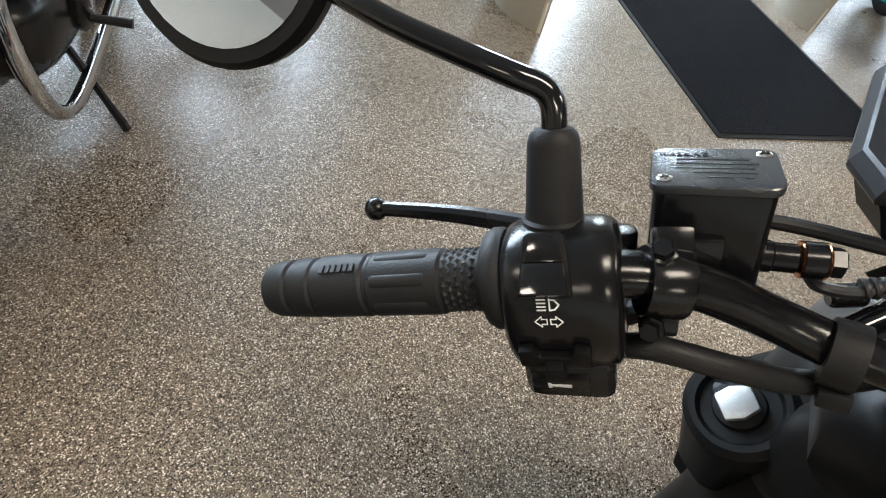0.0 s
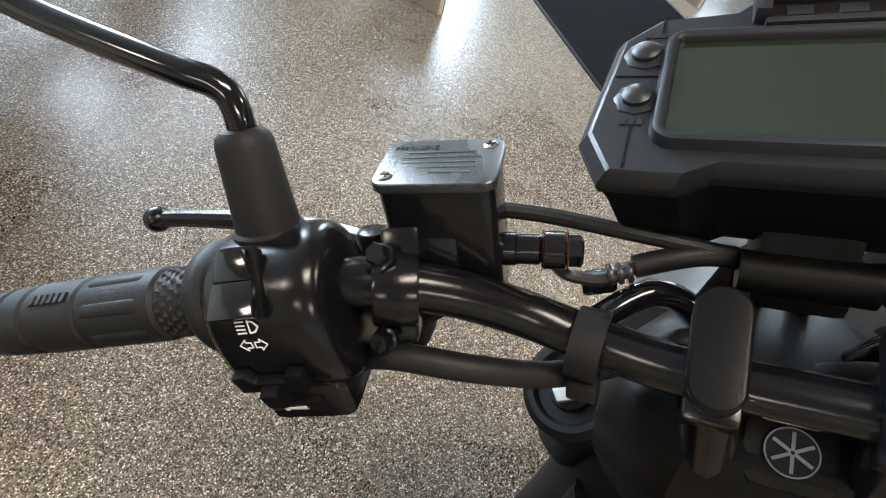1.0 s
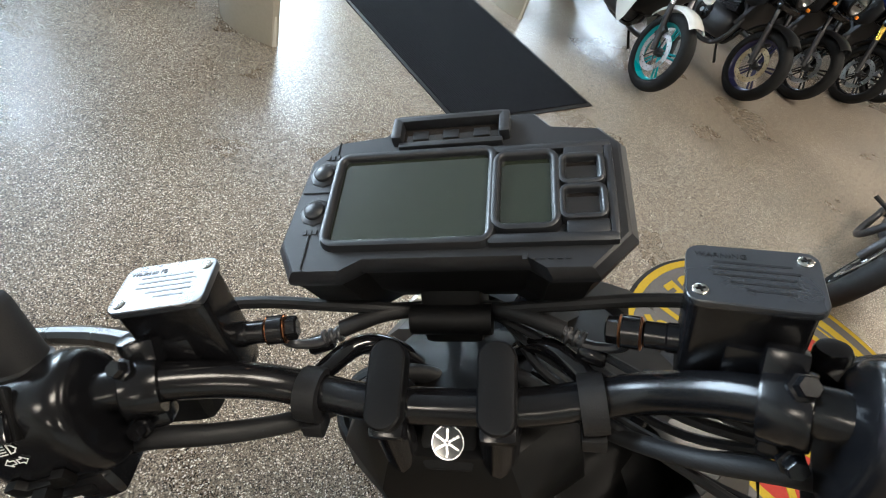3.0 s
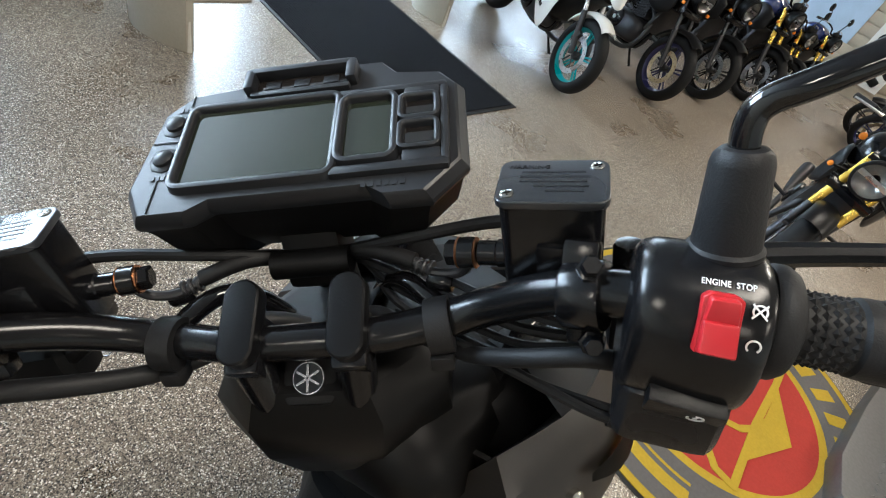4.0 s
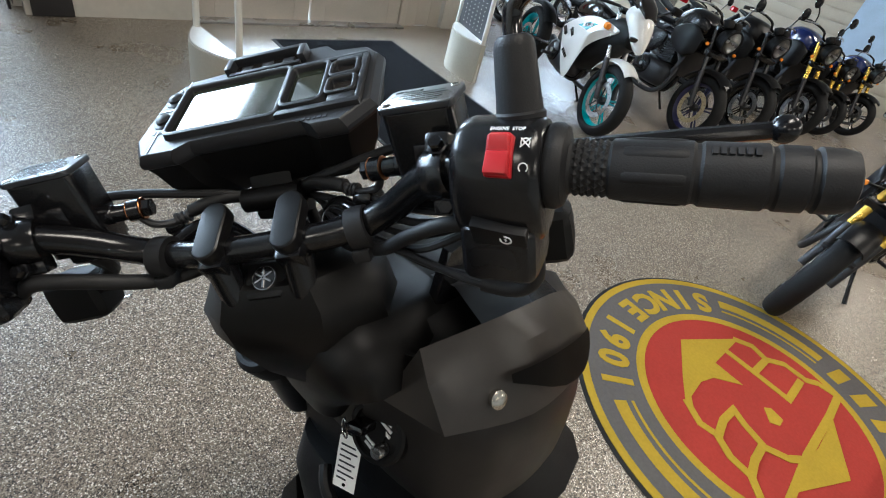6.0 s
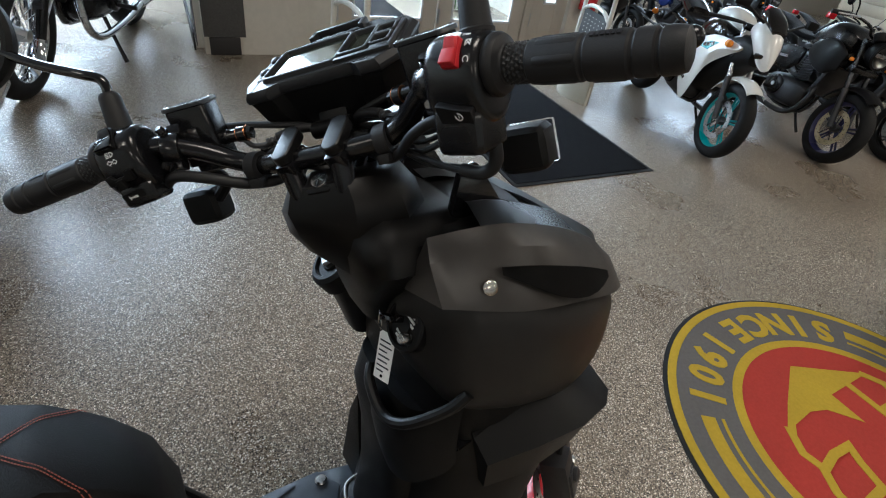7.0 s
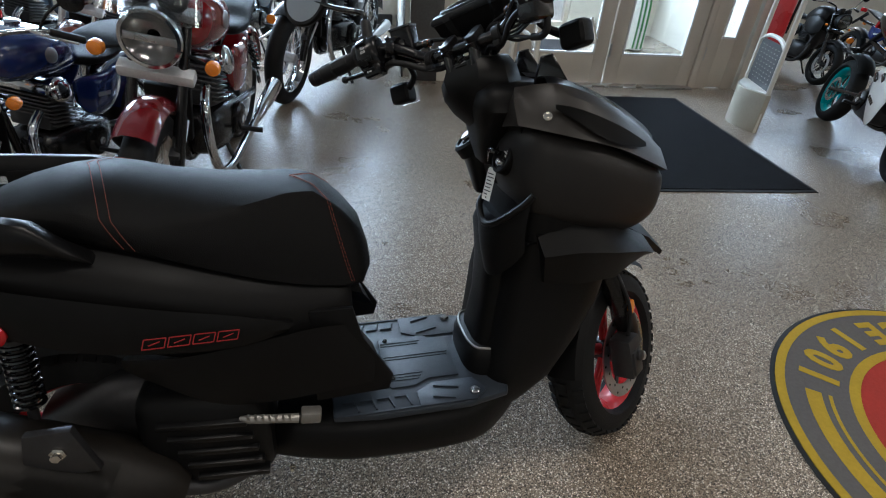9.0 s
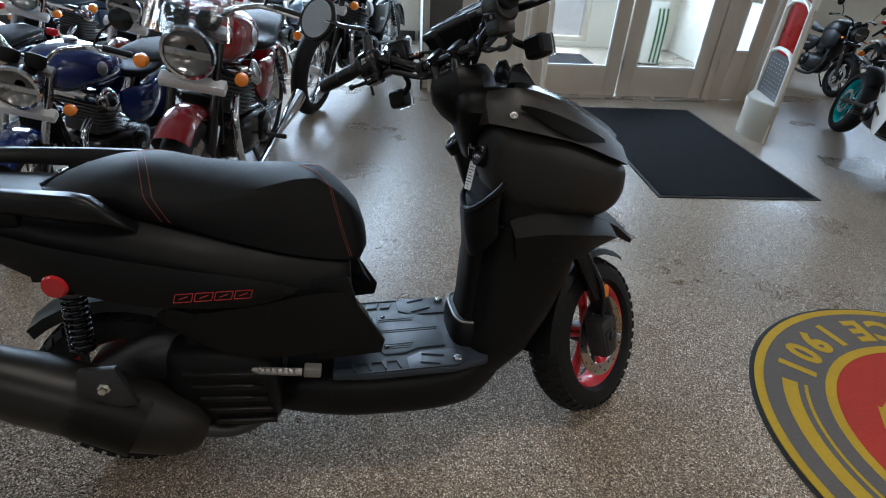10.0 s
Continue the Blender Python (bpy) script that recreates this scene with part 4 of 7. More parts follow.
bp("window_frame", window_ring(-0.0665, -0.0285, 0.0225, 0.0255, 0.0062, 0.0098), GREYPL, "raised display surround", dash, sharp=50)
bp("window_frame", window_ring(0.0295, -0.0225, 0.0572, 0.0200, 0.0058, 0.0108), GREYPL, "raised side window surround", dash, sharp=50)
for y0, y1 in ((0.0030, 0.0165), (-0.0180, -0.0035)):
    bp("window_frame", window_ring(0.0645, y0, 0.0820, y1, 0.0048, 0.0106, cr=0.002), GREYPL, "raised lamp window surround", dash, sharp=50)
for q in ((0.0235, -0.0335, 0.0900, -0.0275), (0.0235, 0.0240, 0.0900, 0.0290), (0.0855, -0.0300, 0.0905, 0.0255), (0.0640, 0.0185, 0.0860, 0.0260), (0.0640, -0.0295, 0.0860, -0.0205)):
    bb = bmnew()
    bezel_bar(bb, *q, h=0.0088, bev=0.0022)
    bp("window_panel", bb, GREYPL, "raised panel round the small windows", dash)
bp("display", join(bmnew(), box(bmnew(), (-0.022, -0.0015 * VS + VO, 0.0052), (0.090, 0.0545 * VS, 0.0010)), DM), LCD, "unlit grey-green display", dash)
bp("display", join(bmnew(), box(bmnew(), (0.0433, -0.0012 * VS + VO, 0.0053), (0.0285, 0.0430 * VS, 0.0010)), DM), LCD, "unlit grey-green side display", dash)
bb = bmnew()
for v in (0.0098, -0.0108):
    bp("lamp_window", join(bmnew(), box(bmnew(), (0.0733, v * VS + VO, 0.0052), (0.0180, 0.0145 * VS, 0.0010)), DM), LENSWIN, "smoked warning lamp window", dash)
bp("lamp_window", join(bmnew(), box(bmnew(), (-0.002, 0.0425 * VS + VO, 0.0052), (0.060, 0.0105 * VS, 0.0012)), DM), LENSWIN, "smoked warning lamp strip", dash)
for u0 in (-0.021, -0.002, 0.017):
    bp("lamp_lens", join(bmnew(), box(bmnew(), (u0, 0.0425 * VS + VO, 0.0062), (0.010, 0.0060 * VS, 0.0010), bev=0.0003), DM), GREYPL, "", dash)
bb = bmnew()
for q in ((-0.036, 0.0485, 0.032, 0.0535), (-0.0385, 0.0365, -0.0315, 0.0530), (0.0275, 0.0365, 0.0345, 0.0530)):
    bezel_bar(bb, *q, h=0.0128, bev=0.0026)
bezel_bar(bb, -0.034, 0.0325, 0.030, 0.0365, h=0.0090, bev=0.0015)
bp("lamp_hood", bb, GREYPL, "raised hood over the lamp strip", dash)
bb = bmnew()
for x0, y0, x1, y1 in ((-0.0905, 0.005, -0.0715, 0.0056), (-0.0800, -0.044, -0.0794, -0.020), (-0.0745, 0.031, -0.0739, 0.043)):
    bezel_bar(bb, x0, y0, x1, y1, h=0.0052, bev=0.0)
bp("panel_seam", bb, GLOSS, "", dash)
for v in (0.0185, -0.0080):
    bb = bmnew()
    o = DM @ Vector((-0.0795, v * VS + VO, 0.0035))
    lathe(bb, [(0.0100, 0), (0.0100, 0.0016), (0.0080, 0.0026)], o, DM.to_3x3() @ Vector((0, 0, 1)), 8)
    lathe(bb, [(0.0066, 0.002), (0.0064, 0.0046), (0.0046, 0.0060), (0.0006, 0.0066)], o, DM.to_3x3() @ Vector((0, 0, 1)), 18)
    bp("button", bb, GREYPL, "", dash)
bb = bmnew()
for i in range(6):
    join(bb, box(bmnew(), (0.043 + i * 0.0043, -0.0390 * VS + VO, 0.0048), (0.0026, 0.0034, 0.0006)), DM)
for u0, v0 in ((-0.083, -0.021), (-0.080, 0.031)):
    for i in range(3):
        join(bb, box(bmnew(), (u0 + i * 0.0032, v0 * VS + VO, 0.0050), (0.0022, 0.0034, 0.0005)), DM)
tagged(bp("raised_mark", bb, GREYPL, "", dash), "raised marks on the bezel", kind="stuff")
bb = bmnew()
box(bb, (0, 0.325, 1.058), (0.040, 0.040, 0.060), rot(-15, 0, 0), bev=0.006)
tube(bb, [(-0.026, 0.303, 1.052), (0.026, 0.303, 1.052)], 0.010, 14)
bp("instrument_mount", bb, BLACK, "", dash)

# -- steering cover below the bar, with the badge --
cv = bmnew()
rows = []
for z, hb, hm, y0, ym, y1 in ((1.0075, 0.026, 0.050, 0.250, 0.278, 0.335), (1.0010, 0.036, 0.066, 0.238, 0.270, 0.345), (0.978, 0.043, 0.080, 0.229, 0.264, 0.352), (0.950, 0.038, 0.081, 0.229, 0.266, 0.360), (0.920, 0.026, 0.070, 0.239, 0.276, 0.372), (0.890, 0.013, 0.050, 0.258, 0.292, 0.385), (0.862, 0.005, 0.032, 0.284, 0.312, 0.400)):
    rows.append([(-hb, y0, z), (hb, y0, z), (hm, ym, z - 0.004), (hm, (ym + y1) / 2, z), (hm * 0.6, y1, z), (-hm * 0.6, y1, z), (-hm, (ym + y1) / 2, z), (-hm, ym, z - 0.004)])
rings(cv, rows)
bmesh.ops.bevel(cv, geom=[e for e in cv.edges if e.calc_face_angle(0) > 0.18], offset=0.009, segments=4, affect="EDGES", clamp_overlap=True)
cover = bp("steering_cover", cv, COVERM, "dull black steering cover with soft creases", sharp=38)
EM = frame_of((0.0, 0.2455, 1.0055), (1, 0, 0), (0, -0.66, 0.75))
cv = bmnew()
prism(cv, [(-0.014, -0.016), (0.014, -0.016), (0.018, -0.008), (0.016, 0.014), (-0.016, 0.014), (-0.018, -0.008)], -0.012, 0.0005, EM, bev=0.0025)
bp("badge_panel", cv, BLACK, "", cover)
cv = bmnew()
lathe(cv, [(0.0106, 0.0), (0.0104, 0.0012), (0.0099, 0.0026), (0.0086, 0.0026)], EM.translation, EM.to_3x3() @ Vector((0, 0, 1)), 32)
bp("badge_rim", cv, STEEL, "chrome badge ring", cover)
bp("badge_disc", lathe(bmnew(), [(0.0092, 0.0012), (0.0092, 0.0031)], EM.translation, EM.to_3x3() @ Vector((0, 0, 1)), 28), GLOSS, "black badge disc", cover)
cv = bmnew()
for i in range(6):
    join(cv, box(bmnew(), (0, 0.0044, 0.0035), (0.0014, 0.0074, 0.0008)), EM @ rot(0, 0, 60 * i).to_4x4())
bp("badge_mark", cv, STEEL, "chrome six-armed badge", cover)

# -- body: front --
# one black plastic twice: warm lamp light painted into the brow's, shade into the cowl's
COWLLIT = surface("lit_black_cowl", (0.024, 0.0205, 0.018), 0.42, bump=0.10, bump_scale=1300, var=0.16, spec=0.6)
COWLSHADE = surface("shaded_black_cowl", (0.0125, 0.0112, 0.0105), 0.50, bump=0.12, bump_scale=1300, var=0.16, spec=0.36)


def zrows(bm, rows, px=0.55, py=0.62, n=32):
    """Rows (z, half width, y back, y front[, x]) skinned upwards with rounded corners."""
    out = []
    for r in rows:
        z, hw, y0, y1 = r[:4]
        cx = r[4] if len(r) > 4 else 0.0
        ring = []
        for j in range(n):
            a = 2 * math.pi * j / n
            c, q = math.cos(a), math.sin(a)
            ring.append((cx + math.copysign(abs(c) ** px, c) * hw, (y0 + y1) / 2 + math.copysign(abs(q) ** py, q) * (y1 - y0) / 2, z))
        out.append(ring)
    rings(bm, out)
    return bm


sp("leg_shield", zrows(bmnew(), [(0.205, 0.10, 0.27, 0.36), (0.25, 0.125, 0.29, 0.43), (0.32, 0.145, 0.315, 0.49), (0.42, 0.150, 0.332, 0.545), (0.52, 0.150, 0.345, 0.585), (0.60, 0.150, 0.350, 0.600), (0.66, 0.152, 0.350, 0.60), (0.72, 0.155, 0.347, 0.59), (0.78, 0.155, 0.352, 0.57), (0.84, 0.150, 0.352, 0.56), (0.90, 0.135, 0.342, 0.54), (0.945, 0.105, 0.338, 0.52), (0.965, 0.08, 0.35, 0.50)]), BLACK, "matte black leg shield", sharp=50)
# centre spine that the knees face, above and below the glove pocket
sp("inner_spine", zrows(bmnew(), [(0.30, 0.075, 0.285, 0.40), (0.38, 0.078, 0.300, 0.40), (0.48, 0.070, 0.315, 0.42), (0.58, 0.072, 0.318, 0.42), (0.66, 0.085, 0.312, 0.42), (0.70, 0.090, 0.330, 0.42)]), BLACK, "")
us = zrows(bmnew(), [(0.80, 0.050, 0.318, 0.42, -0.045), (0.84, 0.062, 0.303, 0.42, -0.040), (0.88, 0.078, 0.290, 0.42, -0.024), (0.925, 0.095, 0.278, 0.42), (0.955, 0.085, 0.280, 0.42), (0.975, 0.060, 0.30, 0.41)], px=0.45, py=0.48, n=18)
bmesh.ops.bevel(us, geom=[e for e in us.edges if e.calc_face_angle(0) > 0.22], offset=0.005, segments=3, affect="EDGES")
sp("upper_spine", us, COVERM, "dull black upper spine", sharp=50)
# glove pocket: an open lip
pk = bmnew()
lip = [(0.000, 0.318, 0.728), (0.020, 0.306, 0.716), (0.060, 0.305, 0.694), (0.100, 0.318, 0.708), (0.140, 0.352, 0.752), (0.152, 0.372, 0.780)]
tube(pk, lip, 0.0075, 10, 5)
pocket = sp("glove_pocket", pk, SATIN, "open glove pocket beside the key")
pk = bmnew()
hi = smooth_path(lip, 5)
lo = smooth_path([(0.004, 0.335, 0.60), (0.022, 0.322, 0.585), (0.060, 0.318, 0.572), (0.100, 0.328, 0.585), (0.138, 0.352, 0.63), (0.150, 0.365, 0.66)], 5)
rings(pk, [[Vector(a) + (Vector(b) - Vector(a)) * t + Vector((0, -0.006 * math.sin(math.pi * t), 0)) for a, b in zip(hi, lo)] for t in (0, 0.2, 0.45, 0.7, 1)], closed=False, caps=False)
sp("pocket_wall", pk, BLACK, "", pocket)
pk = bmnew()
prism(pk, [(0.004, 0.332), (0.02, 0.318), (0.06, 0.315), (0.10, 0.328), (0.145, 0.37), (0.14, 0.40), (0.0, 0.40)], 0.672, 0.676)
sp("pocket_floor", pk, GLOSS, "", pocket)
# raised collar at the foot of the spine with its bright edge, and the lower shield wings
collar = sp("foot_collar", zrows(bmnew(), [(0.306, 0.102, 0.276, 0.42), (0.358, 0.100, 0.278, 0.42), (0.378, 0.094, 0.285, 0.42), (0.384, 0.088, 0.292, 0.42)]), BLACK, "", sharp=50)
sp("collar_trim", tube(bmnew(), [(-0.086, 0.330, 0.384), (-0.078, 0.302, 0.384), (-0.045, 0.289, 0.384), (0.0, 0.287, 0.384), (0.045, 0.289, 0.384), (0.078, 0.302, 0.384), (0.088, 0.335, 0.384)], 0.0030, 8, 5), PEGM, "dull metal trim round the collar", collar)
bm = bmnew()
prism(bm, [(-0.10, 0.575), (-0.138, 0.50), (-0.160, 0.42), (-0.190, 0.318), (-0.10, 0.318)], 0.0, 0.03, Matrix(((1, 0, 0, 0), (0, 0, 1, 0.338), (0, 1, 0, 0), (0, 0, 0, 1))), bev=0.004)
sp("shield_wing", bm, BLACK, "", sharp=32)
# key lock with a ring of marks, key ring and price tag
kl = Vector((0.061, 0.338, 0.832))
kd = Vector((0.10, -0.92, 0.38)).normalized()
lock = sp("key_lock", lathe(bmnew(), [(0.034, -0.02), (0.034, 0.004), (0.0315, 0.0065), (0.027, 0.007), (0.0255, 0.003), (0.012, 0.003), (0.011, 0.006), (0.007, 0.006)], kl, kd, 36), BLACK, "round black key lock")
km = frame_of(kl, (1, 0, 0), kd)
kk = bmnew()
for i, (o, w) in enumerate(((0.0165, 0.011), (0.0110, 0.015), (0.0055, 0.016))):
    join(kk, box(bmnew(), (0.008, o, 0.0046), (w, 0.0030, 0.0012), rot(0, 0, -12)), km)
for o, w in ((-0.013, 0.013), (-0.018, 0.010)):
    join(kk, box(bmnew(), (-0.003, o, 0.0046), (w, 0.0026, 0.0012), rot(0, 0, -12)), km)
sp("lock_marks", kk, SILL, "pale position marks", lock)
kk = bmnew()
lathe(kk, [(0.0068, 0), (0.0068, 0.012), (0.0058, 0.0135), (0.002, 0.0135)], km @ Vector((0.014, -0.010, 0.004)), kd, 18)
sp("seat_lock_button", kk, STEEL, "", lock)
kk = bmnew()
join(kk, box(bmnew(), (-0.012, 0.002, 0.016), (0.020, 0.009, 0.026), rot(0, 0, 20), bev=0.003), km)
key = sp("key", kk, GLOSS, "black key in the lock", lock)
kk = bmnew()
c0 = km @ Vector((-0.026, 0.000, 0.020))
tube(kk, [c0 + Vector((0.001 * math.sin(a * 2), 0.002 * math.cos(a), 0)) + Vector((-0.008 * math.cos(a) * 0.8, -0.004, 0.013 * math.sin(a) - 0.008)) for a in (2 * math.pi * i / 20 for i in range(20))], 0.0009, 6, closed=True)
sp("key_ring", kk, CHROME, "", lock)
TG = frame_of((0.036, 0.320, 0.768), (0.96, -0.22, 0.16), (0.30, -0.92, 0.24))
kk = bmnew()
prism(kk, [(-0.0135, -0.034), (0.0135, -0.034), (0.0135, 0.031), (0.010, 0.035), (-0.010, 0.035), (-0.0135, 0.031)], 0, 0.0007, TG)
tag = sp("key_tag", kk, CARD, "white paper price tag on the key ring")
kk = bmnew()
for i, w in enumerate((0.018, 0.021, 0.014, 0.020, 0.017, 0.021, 0.012)):
    join(kk, box(bmnew(), ((w - 0.021) / 2, 0.022 - i * 0.0072, 0.0009), (w, 0.0022, 0.0003)), TG)
sp("tag_lines", kk, GREYPL, "rows of unreadable writing", tag)
kk = bmnew()
join(kk, lathe(bmnew(), [(0.0022, 0.0008), (0.0022, 0.0012)], (0, -0.028, 0), (0, 0, 1), 12), TG)
sp("tag_hole", kk, GLOSS, "", tag)
inn_rows = ((0.955, (0.300, 0.310, 0.322, 0.330, 0.334)), (0.90, (0.306, 0.322, 0.334, 0.340, 0.342)), (0.86, (0.318, 0.334, 0.345, 0.350, 0.352)), (0.82, (0.328, 0.343, 0.352, 0.357, 0.360)), (0.76, (0.335, 0.350, 0.361, 0.367, 0.370)))
bm = bmnew()
rings(bm, [[(x, y + 0.012, z) for x, y in zip((0.0, 0.035, 0.066, 0.090, 0.106), ys)] for z, ys in inn_rows], closed=False, caps=False)
bmesh.ops.subdivide_edges(bm, edges=bm.edges[:], cuts=2, use_grid_fill=True, smooth=0.6)
bmesh.ops.solidify(bm, geom=bm.faces[:], thickness=0.004)
sp("inner_panel", bm, COVERM, "dull black inner panel", sharp=60)
# fuel filler on the other side of the shield
fc = Vector((-0.128, 0.318, 0.832))
fd = Vector((-0.10, -0.66, 0.74)).normalized()
cap = sp("fuel_filler", lathe(bmnew(), [(0.046, -0.03), (0.044, -0.004), (0.038, 0.001), (0.033, 0.001), (0.030, -0.004), (0.021, -0.004), (0.0195, 0.000), (0.015, 0.001)], fc, fd, 36), BLACK, "black fuel filler ring")
kk = bmnew()
fm = frame_of(fc, (1, 0, 0), fd)
prism(kk, [(-0.011, -0.014), (0.011, -0.014), (0.014, 0.0), (0.010, 0.014), (-0.010, 0.014), (-0.014, 0.0)], 0.002, 0.009, fm @ rot(0, 0, -14).to_4x4(), bev=0.002)
sp("cap_cover", kk, ALU, "bright metal cap cover", cap)
sp("filler_shoulder", zrows(bmnew(), [(0.70, 0.030, 0.34, 0.44, -0.125), (0.76, 0.042, 0.32, 0.45, -0.130), (0.80, 0.048, 0.305, 0.45, -0.130), (0.825, 0.040, 0.315, 0.45, -0.128), (0.835, 0.03, 0.33, 0.44, -0.125)]), SATIN, "")

# upper cowl: brow panels, side bulges, screen, nose
loft = loft_y(bmnew(), [(0.335, 0.05, 0.80, 0.86), (0.362, 0.146, 0.730, 0.918, 1.0), (0.415, 0.168, 0.702, 0.916, 1.0), (0.48, 0.173, 0.684, 0.900, 1.0), (0.55, 0.163, 0.668, 0.872, 1.0), (0.62, 0.136, 0.664, 0.840, 1.0), (0.675, 0.106, 0.680, 0.812, 1.0), (0.708, 0.072, 0.705, 0.790, 1.0)], p=3.6, n=40)
sp("front_cowl", loft, COWLSHADE, "matte black rounded front cowl", sharp=50)
for s in (-1, 1):
    # brow: a thick faceted plate from the knee edge to the nose
    up = [(0.100, 0.335, 0.972), (0.120, 0.415, 0.980), (0.104, 0.53, 0.941), (0.078, 0.63, 0.886), (0.050, 0.678, 0.852)]
    dn = [(0.144, 0.330, 0.912), (0.172, 0.42, 0.896), (0.163, 0.53, 0.868), (0.132, 0.63, 0.828), (0.098, 0.695, 0.800)]
    cr = [(0.122, 0.326, 0.955), (0.143, 0.42, 0.962), (0.130, 0.53, 0.925), (0.100, 0.63, 0.873), (0.070, 0.688, 0.840)]
    ins = [(x - 0.05, y, z - 0.06) for x, y, z in cr]
    bm = bmnew()
    rings(bm, [[(s * p[0], p[1], p[2]) for p in (a, b, c, d)] for a, b, c, d in zip(smooth_path(up, 4), smooth_path(cr, 4), smooth_path(dn, 4), smooth_path(ins, 4))])
    bmesh.ops.bevel(bm, geom=[e for e in bm.edges if e.calc_face_angle(0) > 0.6], offset=0.004, segments=2, affect="EDGES")
    # lighter than the cowl below: the light falling on the brow is in its colour
    sp("brow_panel", bm, COWLLIT, "dull black cowl panel with a sharp crease", sharp=30)
    # flat top of the brow, falling towards the middle
    bm = bmnew()
    edge = smooth_path(up, 4)[3:]
    rings(bm, [[(s * p.x, p.y, p.z - 0.001) for p in edge], [(s * (p.x * 0.62), p.y + 0.012, p.z + 0.006) for p in edge], [(s * (p.x * 0.30), p.y + 0.020, p.z - 0.006) for p in edge]], closed=False, caps=False)
    bmesh.ops.solidify(bm, geom=bm.faces[:], thickness=0.006)
    # bluish colour here imitates daylight on the upward face
    sp("brow_top", bm, WINLIT, "satin black top of the cowl", sharp=25)
    # recess along the lower edge of the brow
    bm = bmnew()
    c0, d0 = smooth_path(cr, 4)[3:12], smooth_path(dn, 4)[3:12]
    out = Vector((0.0075, 0.0, 0.0030))
    a0 = [c.lerp(d, 0.26 + 0.12 * k / 8) + out for k, (c, d) in enumerate(zip(c0, d0))]
    b0 = [c.lerp(d, 0.28 + 0.12 * k / 8 + 0.56 * math.sin(math.pi * (0.06 + 0.86 * (k / 8) ** 1.1))) + out for k, (c, d) in enumerate(zip(c0, d0))]
    rings(bm, [[(s * p.x, p.y, p.z) for p in row] for row in (a0, b0)], closed=False, caps=False)
    bmesh.ops.solidify(bm, geom=bm.faces[:], thickness=0.004)
    sp("side_slot", bm, BLACK, "black side slot", sharp=30)
    bm = bmnew()
    lathe(bm, [(0.0085, -0.004), (0.0085, 0.001), (0.0060, 0.003), (0.0025, 0.0035)], (s * 0.156, 0.380, 0.930), (s * 0.85, -0.20, 0.45), 16)
    sp("cowl_screw", bm, ZINC, "bright screw")
    bm = bmnew()
    lathe(bm, [(0.0075, -0.004), (0.0075, 0.001), (0.0055, 0.003), (0.002, 0.0035)], (s * 0.110, 0.656, 0.752), (s * 0.9, 0.35, -0.1), 16)
    sp("cowl_screw", bm, ZINC, "")
    # small screen peak beside the bars
    bm = bmnew()
    prism(bm, [(0.385, 0.955), (0.398, 1.022), (0.420, 1.028), (0.462, 0.972), (0.470, 0.95)], -0.006, 0.006, Matrix(((0, 0, 1, s * 0.060), (1, 0, 0, 0), (0, 1, 0, 0), (0, 0, 0, 1))), bev=0.003)
    sp("screen_strut", bm, GLOSS, "")
    # knuckle of the front apron above the wheel
    bm = bmnew()
    rings(bm, [[(s * x, y, z) for x, y, z in r] for r in (
        [(0.10, 0.40, 0.700), (0.150, 0.39, 0.690), (0.172, 0.40, 0.655), (0.160, 0.41, 0.590), (0.10, 0.42, 0.58)],
        [(0.09, 0.47, 0.722), (0.150, 0.46, 0.718), (0.190, 0.47, 0.668), (0.170, 0.48, 0.585), (0.09, 0.50, 0.58)],
        [(0.07, 0.56, 0.712), (0.140, 0.55, 0.706), (0.192, 0.555, 0.662), (0.165, 0.57, 0.590), (0.07, 0.58, 0.59)],
        [(0.05, 0.63, 0.672), (0.110, 0.62, 0.672), (0.176, 0.622, 0.652), (0.140, 0.622, 0.606), (0.05, 0.63, 0.60)],
        [(0.02, 0.69, 0.642), (0.080, 0.682, 0.642), (0.142, 0.672, 0.630), (0.11, 0.670, 0.606), (0.02, 0.68, 0.605)])])
    bmesh.ops.bevel(bm, geom=[e for e in bm.edges if e.calc_face_angle(0) > 0.35], offset=0.006, segments=2, affect="EDGES")
    sp("apron_knuckle", bm, BLACK, "angular front apron", sharp=32)
# front beak between the knuckles
bm = bmnew()
rings(bm, [[(x, y, z) for x, y, z in r] for r in (
    [(-0.10, 0.52, 0.70), (0, 0.53, 0.712), (0.10, 0.52, 0.70), (0.10, 0.54, 0.60), (0, 0.55, 0.59), (-0.10, 0.54, 0.60)],
    [(-0.085, 0.64, 0.665), (0, 0.65, 0.678), (0.085, 0.64, 0.665), (0.085, 0.64, 0.62), (0, 0.65, 0.615), (-0.085, 0.64, 0.62)],
    [(-0.060, 0.715, 0.625), (0, 0.725, 0.636), (0.060, 0.715, 0.625), (0.060, 0.712, 0.600), (0, 0.720, 0.596), (-0.060, 0.712, 0.600)],
    [(-0.030, 0.782, 0.572), (0, 0.790, 0.576), (0.030, 0.782, 0.572), (0.030, 0.778, 0.562), (0, 0.786, 0.560), (-0.030, 0.778, 0.562)])])
sp("front_beak", bm, BLACK, "", sharp=40)
bm = bmnew()
prism(bm, [(-0.055, 0.395), (0.055, 0.395), (0.075, 0.47), (0.045, 0.60), (-0.045, 0.60), (-0.075, 0.47)], 0.0, 0.012, Matrix.Translation((0, 0, 0.955)) @ Matrix(((1, 0, 0, 0), (0, 1, 0, 0), (0, -0.35, 1, 0.138), (0, 0, 0, 1))) , bev=0.003)
sp("top_cowl", bm, GLOSS, "gloss black top cowl")
hl = bmnew()
